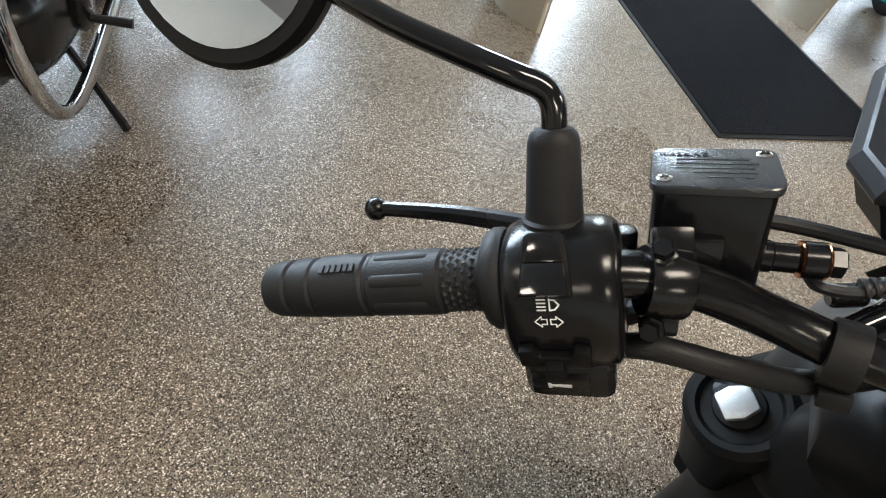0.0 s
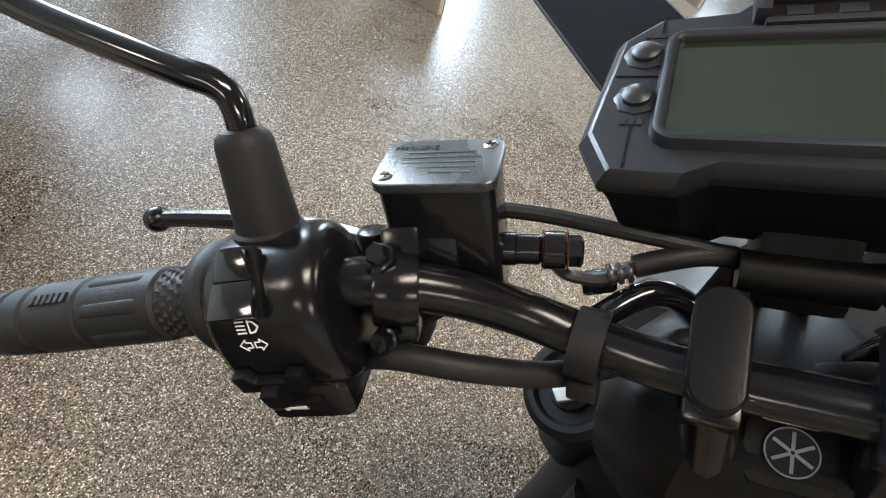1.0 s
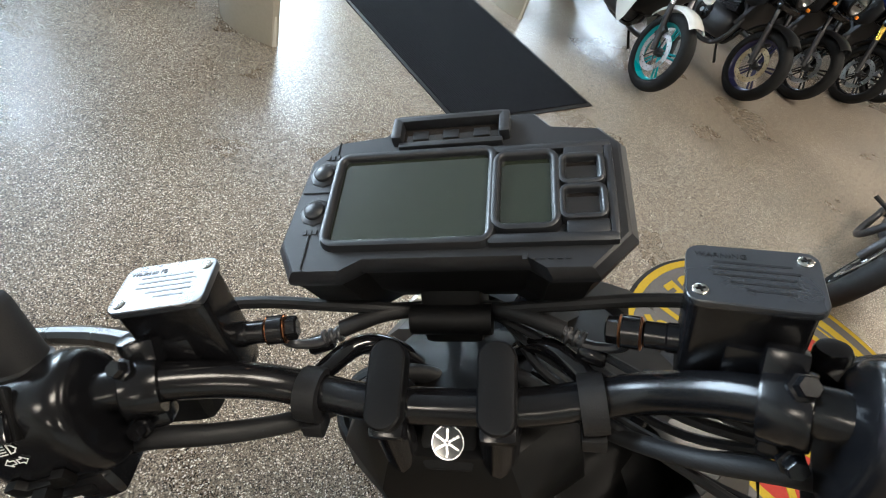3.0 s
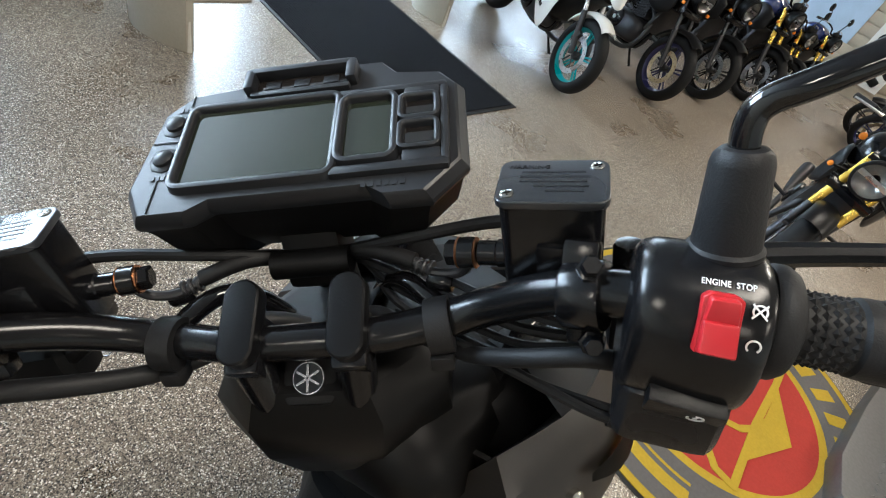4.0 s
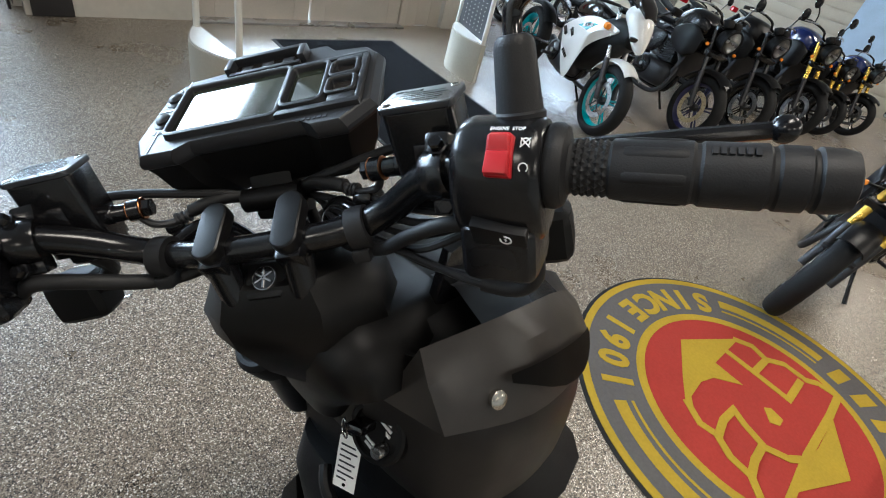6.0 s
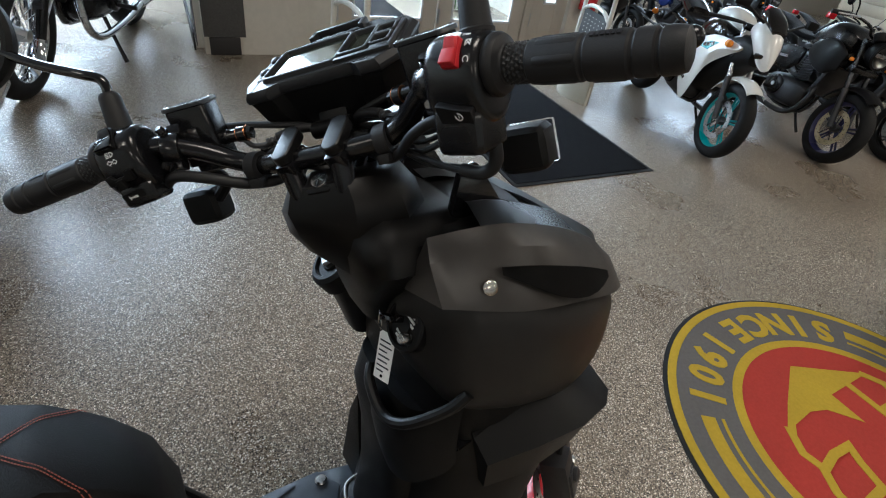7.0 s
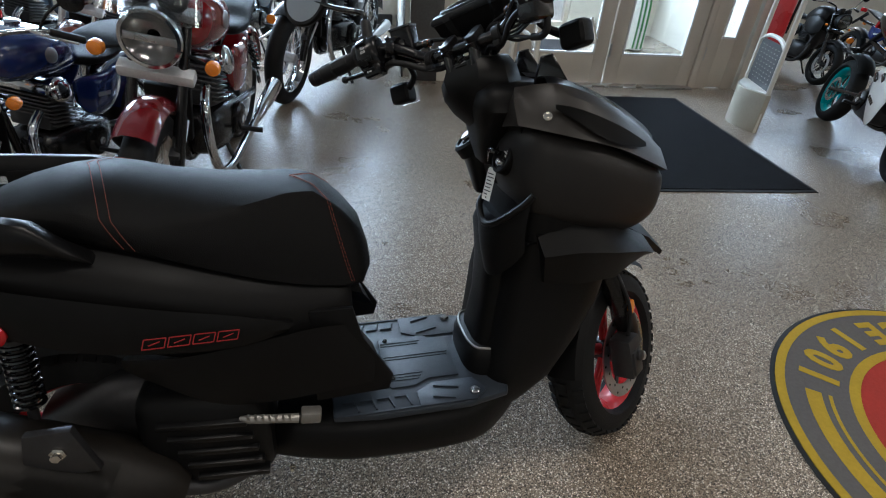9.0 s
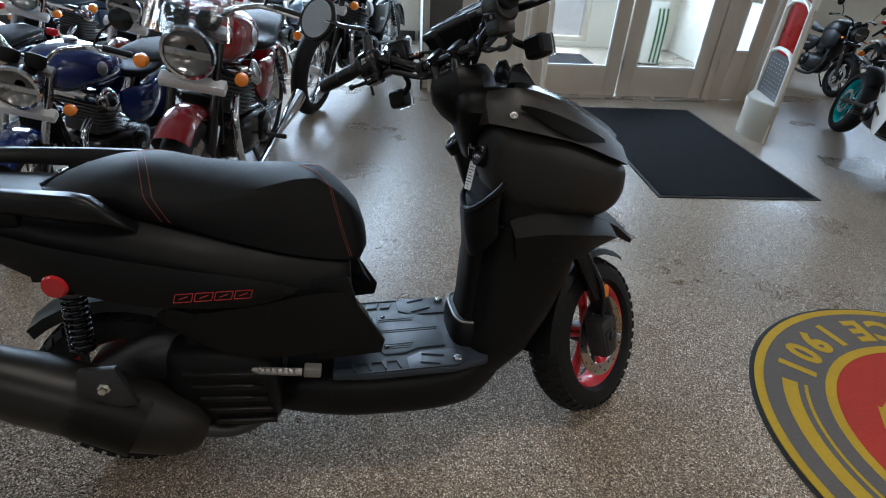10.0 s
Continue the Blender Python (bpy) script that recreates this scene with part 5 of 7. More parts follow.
box(hl, (0, 0.698, 0.752), (0.10, 0.03, 0.055), bev=0.012)
sp("headlight", hl, LENS, "clear headlight lens")

# -- deck, and the lower and rear panels, which all sit a little lower --
LOW = Matrix.Translation((0, -0.015, -0.027))


def rp(name, bm, material, label="", parent=None, sharp=35):
    return part(name, bm, material, parent or scooter, label, sharp, LOW)


dk = bmnew()
prism(dk, [(-0.168, -0.02), (0.168, -0.02), (0.180, 0.08), (0.180, 0.28), (0.160, 0.37), (0.06, 0.40), (-0.06, 0.40), (-0.160, 0.37), (-0.180, 0.28), (-0.180, 0.08)], 0.329, 0.345, bev=0.006)
deck = rp("floorboard", dk, DECKBLUE, "slate blue-black ribbed floorboard")
DZ = 0.345


def deck_box(name, c, s, material=DECKBLUE, r=0, bev=0.001):
    return rp(name, box(bmnew(), (*c, DZ + s[2] / 2), s, rot(0, 0, r), bev=bev), material, "", deck)


lid = bmnew()
prism(lid, [(-0.085, 0.10), (0.085, 0.10), (0.105, 0.112), (0.105, 0.165), (0.086, 0.200), (0.086, 0.272), (-0.070, 0.272), (-0.070, 0.235), (-0.085, 0.215)], DZ, DZ + 0.004, bev=0.0015)
rp("battery_lid", lid, DECKBLUE, "", deck)
for x, y0, y1 in ((-0.062, 0.105, 0.205), (-0.052, 0.105, 0.200), (-0.006, 0.105, 0.265), (0.004, 0.105, 0.262), (0.062, 0.112, 0.190), (0.072, 0.112, 0.185), (0.082, 0.112, 0.180)):
    deck_box("lid_rib", (x, (y0 + y1) / 2), (0.003, y1 - y0, 0.0055))
deck_box("rear_lid", (-0.01, 0.045), (0.15, 0.088, 0.005), bev=0.002)
for x in (-0.052, -0.010, 0.040):
    deck_box("lid_rib", (x, 0.048), (0.004, 0.062, 0.0062))
for s in (-1, 1):
    k = 0.102 if s > 0 else 0.082
    # raised foot pad with its border and slots
    pad = bmnew()
    prism(pad, [(s * k, 0.205), (s * k, 0.300), (s * (k + 0.045), 0.322), (s * 0.175, 0.295), (s * 0.175, 0.165), (s * (k + 0.025), 0.165)][::s], DZ, DZ + 0.004, bev=0.0015)
    pad = rp("foot_pad", pad, DECKBLUE, "", deck)
    for i in range(2):
        rp("pad_rib", box(bmnew(), (s * (k + 0.022 + 0.030 * i), 0.232 + 0.004 * i, DZ + 0.0055), (0.005, 0.058, 0.004), rot(0, 0, -16 * s), bev=0.001), DECKBLUE, "", pad) if i == 0 else rp("pad_rib", box(bmnew(), (s * 0.158, 0.222, DZ + 0.0055), (0.005, 0.050, 0.004), rot(0, 0, -16 * s), bev=0.001), DECKBLUE, "", pad)
    for i in range(4):
        deck_box("foot_rib", (s * 0.148, 0.030 + i * 0.038), (0.034, 0.004, 0.004), r=14 * s)
        deck_box("foot_rib", (s * 0.133, 0.014 + i * 0.038), (0.004, 0.028, 0.004))
    deck_box("deck_rim", (s * 0.172, 0.09), (0.005, 0.17, 0.003))
    rp("deck_screw", lathe(bmnew(), [(0.012, 0.0), (0.012, 0.006), (0.009, 0.009), (0.002, 0.0095)], ((0.152 if s > 0 else -0.150), 0.293, DZ + 0.003), (0, 0, 1), 16), STEEL, "dull metal deck screw", deck)
    rp("lid_screw", lathe(bmnew(), [(0.006, 0), (0.006, 0.007), (0.003, 0.008)], (s * 0.075, 0.118, DZ), (0, 0, 1), 12), GLOSS, "", deck)
by = loft_y(bmnew(), [(-0.17, 0.12, 0.205, 0.30), (-0.10, 0.150, 0.195, 0.33), (0.0, 0.178, 0.192, 0.341), (0.10, 0.187, 0.190, 0.341), (0.22, 0.186, 0.188, 0.341), (0.32, 0.168, 0.190, 0.340), (0.40, 0.11, 0.215, 0.33), (0.45, 0.06, 0.25, 0.32)], p=3.4, n=28)
rp("belly_cowl", by, BLACK, "matte black lower cowl", sharp=50)
for y in (-0.118, 0.0):
    rp("cowl_bolt", lathe(bmnew(), [(0.009, 0), (0.009, 0.004), (0.006, 0.005), (0.006, 0.011)], (0.138, y, 0.196 + (0.0 if y < -0.05 else 0.004)), (1, 0, -0.35), 6), ZINC, "")

# -- seat and tail --
# rows: y, half width, underside, top, crease x, crease z
seatrows = [(0.064, 0.05, 0.606, 0.64, 0.03, 0.63), (0.046, 0.092, 0.588, 0.705, 0.05, 0.694), (0.008, 0.114, 0.591, 0.751, 0.056, 0.743), (-0.04, 0.128, 0.604, 0.788, 0.06, 0.782), (-0.086, 0.138, 0.618, 0.796, 0.08, 0.786), (-0.15, 0.147, 0.64, 0.799, 0.106, 0.778), (-0.223, 0.152, 0.668, 0.805, 0.128, 0.765), (-0.3, 0.154, 0.7, 0.816, 0.142, 0.759), (-0.365, 0.152, 0.722, 0.832, 0.143, 0.775), (-0.41, 0.147, 0.735, 0.836, 0.138, 0.793), (-0.47, 0.139, 0.748, 0.829, 0.126, 0.799), (-0.53, 0.122, 0.758, 0.813, 0.106, 0.791), (-0.575, 0.092, 0.768, 0.795, 0.078, 0.783), (-0.6, 0.05, 0.776, 0.779, 0.04, 0.775)]


def seat_section(y, w, lo, hi, xc, zc, grow=0.0):
    """Side, crease and crown of the seat at y; 37 points over the top, 35 back along the underside."""
    half = []
    for j in range(19):
        if j <= 7:
            t = j / 7
            b = 0.006 * math.sin(math.pi * t)
            half.append((w + (xc - w) * t + b, lo + 0.010 + (zc - lo - 0.010) * t + b * 0.5))
        else:
            t = (j - 7) / 11
            half.append((xc * (1 - t), zc + (hi - zc) * (1 - (1 - t) ** 2)))
    top = [(x + grow, z + grow) for x, z in half] + [(-x - grow, z + grow) for x, z in reversed(half[:-1])]
    under = [(-(w - 0.006) * (1 - 2 * (k + 0.5) / 35), lo) for k in range(35)]
    return [(x, y, z) for x, z in top + under]


sb = bmnew()
rings(sb, [seat_section(*(v for v in r)) for r in [tuple(p) for p in np.array([[np.interp(y, [q[0] for q in reversed(seatrows)], [q[k] for q in reversed(seatrows)]) for k in range(6)] for y in np.linspace(0.064, -0.60, 40)])]])
seat = sp("seat", sb, VINYL, "black vinyl stepped seat with red stitching", sharp=40)


def seat_ring(y):
    """The seat's outline at y, between its rows."""
    for a, b in zip(seatrows, seatrows[1:]):
        if b[0] <= y <= a[0]:
            t = (a[0] - y) / (a[0] - b[0])
            return seat_section(*((1 - t) * p + t * q for p, q in zip(a, b)), grow=0.0008)


def stitches(y_top, y_low, off):
    """A slanting line of stitches over the seat, from side to side."""
    pts = []
    for j in range(0, 37):
        k = abs(j - 18) / 18
        y = y_top + (y_low - y_top) * k ** 0.9 + off
        pts.append(Vector(seat_ring(y)[j]))
    fine = smooth_path(pts, 8)
    bm = bmnew()
    for i in range(2, len(fine) - 4, 3):
        tube(bm, [fine[i], fine[i + 2]], 0.0006, 4)
    return bm


for y0, y1, o in ((-0.082, 0.024, 0.0), (-0.082, 0.024, 0.005), (-0.425, -0.345, 0.0), (-0.425, -0.345, 0.016)):
    tagged(sp("stitching", stitches(y0, y1, o), STITCH, "orange-red stitching", seat), kind="stuff")
tail = [(0.036, 0.112, 0.43, 0.630), (0.0, 0.140, 0.40, 0.655), (-0.08, 0.168, 0.40, 0.680), (-0.17, 0.188, 0.45, 0.705), (-0.26, 0.200, 0.50, 0.735), (-0.36, 0.204, 0.56, 0.765), (-0.46, 0.198, 0.61, 0.782), (-0.56, 0.182, 0.66, 0.792), (-0.66, 0.155, 0.70, 0.802), (-0.76, 0.115, 0.735, 0.812), (-0.84, 0.06, 0.765, 0.81)]
rp("rear_body", loft_y(bmnew(), tail, p=3.0, n=36), BLACK, "matte black rear body", sharp=55)
for s in (-1, 1):
    bm = bmnew()
    top = [(0.185, -0.075, 0.598), (0.208, -0.17, 0.640), (0.220, -0.28, 0.672), (0.222, -0.40, 0.705), (0.212, -0.52, 0.735), (0.185, -0.64, 0.765)]
    midl = [(0.190, -0.085, 0.590), (0.220, -0.17, 0.610), (0.232, -0.28, 0.632), (0.234, -0.40, 0.655), (0.222, -0.52, 0.690), (0.190, -0.64, 0.730)]
    bot = [(0.180, -0.085, 0.580), (0.212, -0.17, 0.578), (0.224, -0.28, 0.588), (0.226, -0.40, 0.608), (0.214, -0.52, 0.650), (0.180, -0.64, 0.705)]
    inn = [(x - 0.05, y, z) for x, y, z in midl]
    rings(bm, [[(s * p.x, p.y, p.z) for p in r] for r in zip(*(smooth_path(q, 4) for q in (top, midl, bot, inn)))])
    bmesh.ops.bevel(bm, geom=[e for e in bm.edges if e.calc_face_angle(0) > 0.5], offset=0.008, segments=3, affect="EDGES")
    rp("side_panel", bm, BLACK, "dull black side panel", sharp=40)
    # lower skirt
    bm = bmnew()
    up = [(0.146, 0.040, 0.556), (0.178, -0.04, 0.578), (0.200, -0.16, 0.572), (0.208, -0.27, 0.566), (0.205, -0.36, 0.572)]
    md = [(0.156, 0.072, 0.480), (0.186, -0.04, 0.500), (0.204, -0.16, 0.515), (0.210, -0.27, 0.530), (0.205, -0.36, 0.556)]
    lo = [(0.150, 0.100, 0.415), (0.172, -0.03, 0.420), (0.186, -0.14, 0.425), (0.195, -0.24, 0.450), (0.200, -0.36, 0.545)]
    inn = [(x - 0.05, y, z) for x, y, z in md]
    rings(bm, [[(s * p.x, p.y, p.z) for p in r] for r in zip(*(smooth_path(q, 4) for q in (up, md, lo, inn)))])
    bmesh.ops.bevel(bm, geom=[e for e in bm.edges if e.calc_face_angle(0) > 0.5], offset=0.006, segments=3, affect="EDGES")
    rp("skirt_panel", bm, BLACK, "", sharp=40)
    # joint strip over the deck's rear corner
    bm = bmnew()
    prism(bm, [(0.034, 0.60), (0.050, 0.53), (0.110, 0.425), (0.100, 0.392), (-0.05, 0.385), (-0.05, 0.60)], -0.006, 0.006, Matrix(((0, 0, 1, s * 0.150), (1, 0, 0, 0), (0, 1, 0, 0), (0, 0, 0, 1))), bev=0.003)
    rp("seat_base_cover", bm, BLACK, "")
    rp("panel_screw", lathe(bmnew(), [(0.0085, -0.006), (0.0085, 0.002), (0.006, 0.0035), (0.002, 0.004)], (s * 0.182, -0.095, 0.590), (s, -0.15, 0.15), 16), ZINC, "bright screw")
    # grab rail
    bm = bmnew()
    rows = []
    for y, x, zt, zb in ((-0.372, 0.168, 0.748, 0.742), (-0.405, 0.182, 0.784, 0.756), (-0.437, 0.189, 0.820, 0.766), (-0.47, 0.190, 0.829, 0.772), (-0.60, 0.180, 0.838, 0.796), (-0.74, 0.155, 0.848, 0.815), (-0.83, 0.11, 0.852, 0.823)):
        h = zt - zb
        rows.append([(s * a, y, z) for a, z in ((x + 0.012, zt - 0.22 * h), (x + 0.006, zt - 0.03 * h), (x - 0.016, zt), (x - 0.024, zt - 0.2 * h), (x - 0.022, zb), (x + 0.002, zb), (x + 0.010, zb + 0.25 * h))])
    rings(bm, rows)
    rail = rp("grab_rail", bm, SATIN, "satin black grab rail", sharp=50)
    rp("rail_foot", box(bmnew(), (s * 0.162, -0.60, 0.785), (0.020, 0.05, 0.05), bev=0.005), BLACK, "", rail)
    # passenger peg, folded
    bm = bmnew()
    tube(bm, [(s * 0.205, -0.192, 0.412), (s * 0.208, -0.175, 0.408), (s * 0.205, -0.085, 0.392)], [0.004, 0.0085, 0.0095], 10)
    peg = rp("foot_peg", bm, PEGM, "bare metal passenger peg folded back")
    for i in range(7):
        rp("peg_tooth", box(bmnew(), (s * 0.210, -0.175 + i * 0.0125, 0.4145 - i * 0.0023), (0.010, 0.004, 0.008), rot(10, 0, 0)), PEGM, "", peg)
    rp("peg_bracket", box(bmnew(), (s * 0.196, -0.062, 0.388), (0.028, 0.040, 0.024), rot(-8, 0, 0), bev=0.005), PEGM, "", peg)
    # rear shock with a coil spring
    a, b = Vector((s * 0.165, -0.520, 0.640)), Vector((s * 0.168, -0.540, 0.425))
    sh = rp("rear_shock", tube(bmnew(), [a, b], 0.009, 12), DARKMETAL, "black rear shock absorber")
    tagged(rp("spring", tube(bmnew(), [a.lerp(b, 0.1 + 0.68 * i / 160) + Vector((0.021 * math.cos(i * 0.42), 0.021 * math.sin(i * 0.42), 0)) for i in range(161)], 0.0042, 7), GLOSS, "gloss black coil spring", sh))
    rp("shock_cup", lathe(bmnew(), [(0.012, 0), (0.026, 0.004), (0.026, 0.012), (0.012, 0.016)], a.lerp(b, 0.07), b - a, 18), DARKMETAL, "", sh)
    rp("reflector", lathe(bmnew(), [(0.024, -0.008), (0.0245, 0.0), (0.021, 0.005), (0.01, 0.006)], (s * 0.222, -0.520, 0.656), (s, -0.1, 0), 24), REDLENS, "round red reflector")
    rp("reflector_arm", box(bmnew(), (s * 0.190, -0.540, 0.68), (0.02, 0.06, 0.05), bev=0.006), BLACK, "")
# name of the model, drawn as open outline shapes
nm = bmnew()
NM = frame_of((0.2345, -0.232, 0.6195), (-0.16, 0.985, -0.08), (1, 0.15, 0.14))
for i in range(4):
    x = -0.058 + i * 0.037
    w, h, t = 0.032, 0.017, 0.0017
    for c, sz in (((x, h / 2), (w, t)), ((x, -h / 2), (w, t)), ((x - w / 2, 0), (t, h)), ((x + w / 2, 0), (t, h))):
        join(nm, box(bmnew(), (*c, 0.002), (*sz, 0.0008), rot(0, 0, 0)), NM @ Matrix(((1, 0.25, 0, 0), (0, 1, 0, 0), (0, 0, 1, 0), (0, 0, 0, 1))))
    join(nm, box(bmnew(), (x, 0.0, 0.002), (w * 0.55, t, 0.0008), rot(0, 0, 18)), NM)
rp("model_mark", nm, REDINK, "red outline model mark")
rp("tail_arm", tube(bmnew(), [(0.0, -0.80, 0.74), (0.0, -0.88, 0.62), (0, -0.92, 0.50)], [0.05, 0.04, 0.03], 8), BLACK, "black number plate arm")
rp("tail_light", box(bmnew(), (0, -0.86, 0.80), (0.13, 0.05, 0.04), bev=0.012), REDLENS, "red tail light")

# -- running gear --


def wheel_parts(parent, o, r, w, rim_mat, m=None, tag="", spokes=5, disc=0.0, disc_side=1, blocks=True, spoke_mat=None, wire=False, tyre_k=0.30, rim_label=""):
    """A wheel on the x axis at o: tyre with tread blocks, rim, spokes, hub, disc."""
    o = Vector(o)
    rr = r * (1 - tyre_k)
    prof = []
    for a in range(-90, 91, 15):
        prof.append((rr + (r - rr) * (0.08 + 0.92 * math.cos(radians(a)) ** 0.75), math.sin(radians(a)) * w / 2))
    ty = part("tyre", lathe(bmnew(), [(rr * 0.97, -w * 0.36), *prof, (rr * 0.97, w * 0.36), (rr * 0.97, -w * 0.36)], o, (1, 0, 0), 44, caps=False), TYRE, parent, "black tyre", 60, m)
    if blocks:
        bm = bmnew()
        nb = 40
        for i in range(nb):
            for u, q in ((-0.32, 0), (0.0, 0.5), (0.32, 0)):
                a = 2 * math.pi * (i + q) / nb
                k = math.cos(math.asin(min(1, abs(u) * 2))) ** 0.75
                rad = rr + (r - rr) * (0.08 + 0.92 * k)
                c = o + Vector((u * w, math.cos(a) * rad, math.sin(a) * rad))
                box(bm, c, (w * 0.24, 2 * math.pi * r / nb * 0.62, 0.007), (rot(0, 0, 0) @ Matrix.Rotation(a - math.pi / 2, 3, "X") @ Matrix.Rotation(u * 1.6, 3, "Y")))
        tagged(part("tread", bm, TYRE, ty, "", 30, m), "chunky tread blocks", kind="stuff")
    rim = part("rim", lathe(bmnew(), [(rr * 1.0, -w * 0.38), (rr * 1.02, -w * 0.33), (rr * 0.95, -w * 0.30), (rr * 0.90, -w * 0.12), (rr * 0.88, 0), (rr * 0.90, w * 0.12), (rr * 0.95, w * 0.30), (rr * 1.02, w * 0.33), (rr * 1.0, w * 0.38), (rr * 0.93, w * 0.30), (rr * 0.86, 0), (rr * 0.93, -w * 0.30), (rr, -w * 0.38)], o, (1, 0, 0), 44, caps=False), rim_mat, parent, rim_label, 40, m)
    hub = part("hub", lathe(bmnew(), [(0.018, -w * 0.42), (0.030, -w * 0.38), (0.034, -w * 0.15), (0.034, w * 0.15), (0.030, w * 0.38), (0.018, w * 0.42)], o, (1, 0, 0), 20), DARKMETAL if not wire else ALU, rim, "", 35, m)
    if wire:
        bm = bmnew()
        for i in range(28):
            a = 2 * math.pi * i / 28
            b = a + (0.35 if i % 2 else -0.35)
            sx = (1 if i % 4 < 2 else -1) * w * 0.30
            tube(bm, [o + Vector((sx, math.cos(b) * 0.032, math.sin(b) * 0.032)), o + Vector((sx * 0.15, math.cos(a) * rr * 0.89, math.sin(a) * rr * 0.89))], 0.0016, 4)
        tagged(part("spokes", bm, STEEL, rim, "", 35, m), "thin wire spokes", kind="stuff")
    else:
        for i in range(spokes):
            a = 2 * math.pi * i / spokes + 0.3
            bm = bmnew()
            for da in (-0.10, 0.10):
                p0 = o + Vector((0, math.cos(a + da * 2.2) * 0.030, math.sin(a + da * 2.2) * 0.030))
                p1 = o + Vector((0, math.cos(a + da) * rr * 0.90, math.sin(a + da) * rr * 0.90))
                tube(bm, [p0, p0.lerp(p1, 0.5), p1], [0.0095, 0.0075, 0.0095], 8)
            part("spoke", bm, spoke_mat or rim_mat, rim, "", 35, m)
    if disc:
        x = disc_side * w * 0.50
        ds = part("brake_disc", lathe(bmnew(), [(disc * 0.72, x - 0.002), (disc, x - 0.002), (disc, x + 0.002), (disc * 0.72, x + 0.002), (disc * 0.72, x - 0.002)], o, (1, 0, 0), 40, caps=False), STEEL, parent, "drilled steel brake disc", 35, m)
        bm = bmnew()
        for i in range(24):
            a = 2 * math.pi * i / 24
            k = disc * (0.80 if i % 2 else 0.92)
            lathe(bm, [(0.0038, -0.0026), (0.0038, 0.0026)], o + Vector((x, math.cos(a) * k, math.sin(a) * k)), (1, 0, 0), 8)
        tagged(part("disc_holes", bm, GLOSS, ds, "", 35, m), "drilled holes", kind="stuff")
        bm = bmnew()
        for i in range(5):
            a = 2 * math.pi * i / 5
            tube(bm, [o + Vector((x * 0.9, math.cos(a) * 0.03, math.sin(a) * 0.03)), o + Vector((x, math.cos(a + 0.25) * disc * 0.74, math.sin(a + 0.25) * disc * 0.74))], 0.006, 6)
        part("disc_carrier", bm, DARKMETAL, ds, "", 35, m)
    return ty


FW = Matrix.Translation((0, 0.028, 0)) @ STEER @ Matrix.Translation((0, 0.055, 0))
wheel_parts(scooter, (0, 0.660, 0.237), 0.237, 0.115, REDRIM, FW, spokes=5, disc=0.122, disc_side=1, rim_label="red painted rim")
wheel_parts(scooter, (0, -0.535, 0.232), 0.232, 0.112, REDRIM, None, spokes=5, rim_label="red painted rim")
for s in (-1, 1):
    bm = bmnew()
    tube(bm, [(s * 0.085, 0.650, 0.237), (s * 0.085, 0.632, 0.33), (s * 0.082, 0.575, 0.45), (s * 0.075, 0.51, 0.58)], [0.024, 0.029, 0.028, 0.022], 14, 3)
    fk = sp("fork_leg", bm, METALBLK, "black fork leg", m=FW)
    sp("fork_reflector", lathe(bmnew(), [(0.019, 0), (0.019, 0.006), (0.012, 0.008)], (s * 0.108, 0.608, 0.392), (s, 0.1, 0), 20), AMBER, "amber fork reflector", fk, m=FW)
    sp("axle_nut", lathe(bmnew(), [(0.013, 0), (0.013, 0.010), (0.008, 0.014)], (s * 0.104, 0.660, 0.237), (s, 0, 0), 6), STEEL, "", fk, m=FW)
bm = bmnew()
box(bm, (0.096, 0.592, 0.262), (0.060, 0.062, 0.112), rot(8, 0, 0), bev=0.012)
box(bm, (0.118, 0.592, 0.250), (0.026, 0.044, 0.070), rot(8, 0, 0), bev=0.008)
box(bm, (0.100, 0.622, 0.290), (0.026, 0.07, 0.045), rot(20, 0, 0), bev=0.008)
lathe(bm, [(0.015, 0), (0.015, 0.008), (0.010, 0.011)], (0.130, 0.592, 0.268), (1, 0, 0), 16)
sp("front_caliper", bm, DARKMETAL, "black brake caliper", m=FW)
sp("brake_line", tube(bmnew(), [(0.105, 0.59, 0.31), (0.118, 0.585, 0.40), (0.098, 0.555, 0.50), (0.06, 0.52, 0.60)], 0.005, 8, 5), RUBBER, "", m=FW)
bm = bmnew()
rings(bm, [[(x, 0.660 + math.cos(a) * q, 0.237 + math.sin(a) * q) for x, q in ((-0.066, 0.245), (-0.055, 0.262), (0, 0.272), (0.055, 0.262), (0.066, 0.245), (0.055, 0.256), (0, 0.266), (-0.055, 0.256))] for a in (radians(d) for d in range(55, 176, 10))])
sp("front_fender", bm, BLACK, "short black front fender", m=FW)
bm = bmnew()
rings(bm, [[(x, -0.535 + math.cos(a) * q, 0.236 + math.sin(a) * q) for x, q in ((-0.075, 0.25), (-0.065, 0.275), (0, 0.288), (0.065, 0.275), (0.075, 0.25), (0.065, 0.268), (0, 0.281), (-0.065, 0.268))] for a in (radians(d) for d in range(20, 131, 10))])
sp("rear_hugger", bm, SATIN, "satin black hugger over the rear tyre")
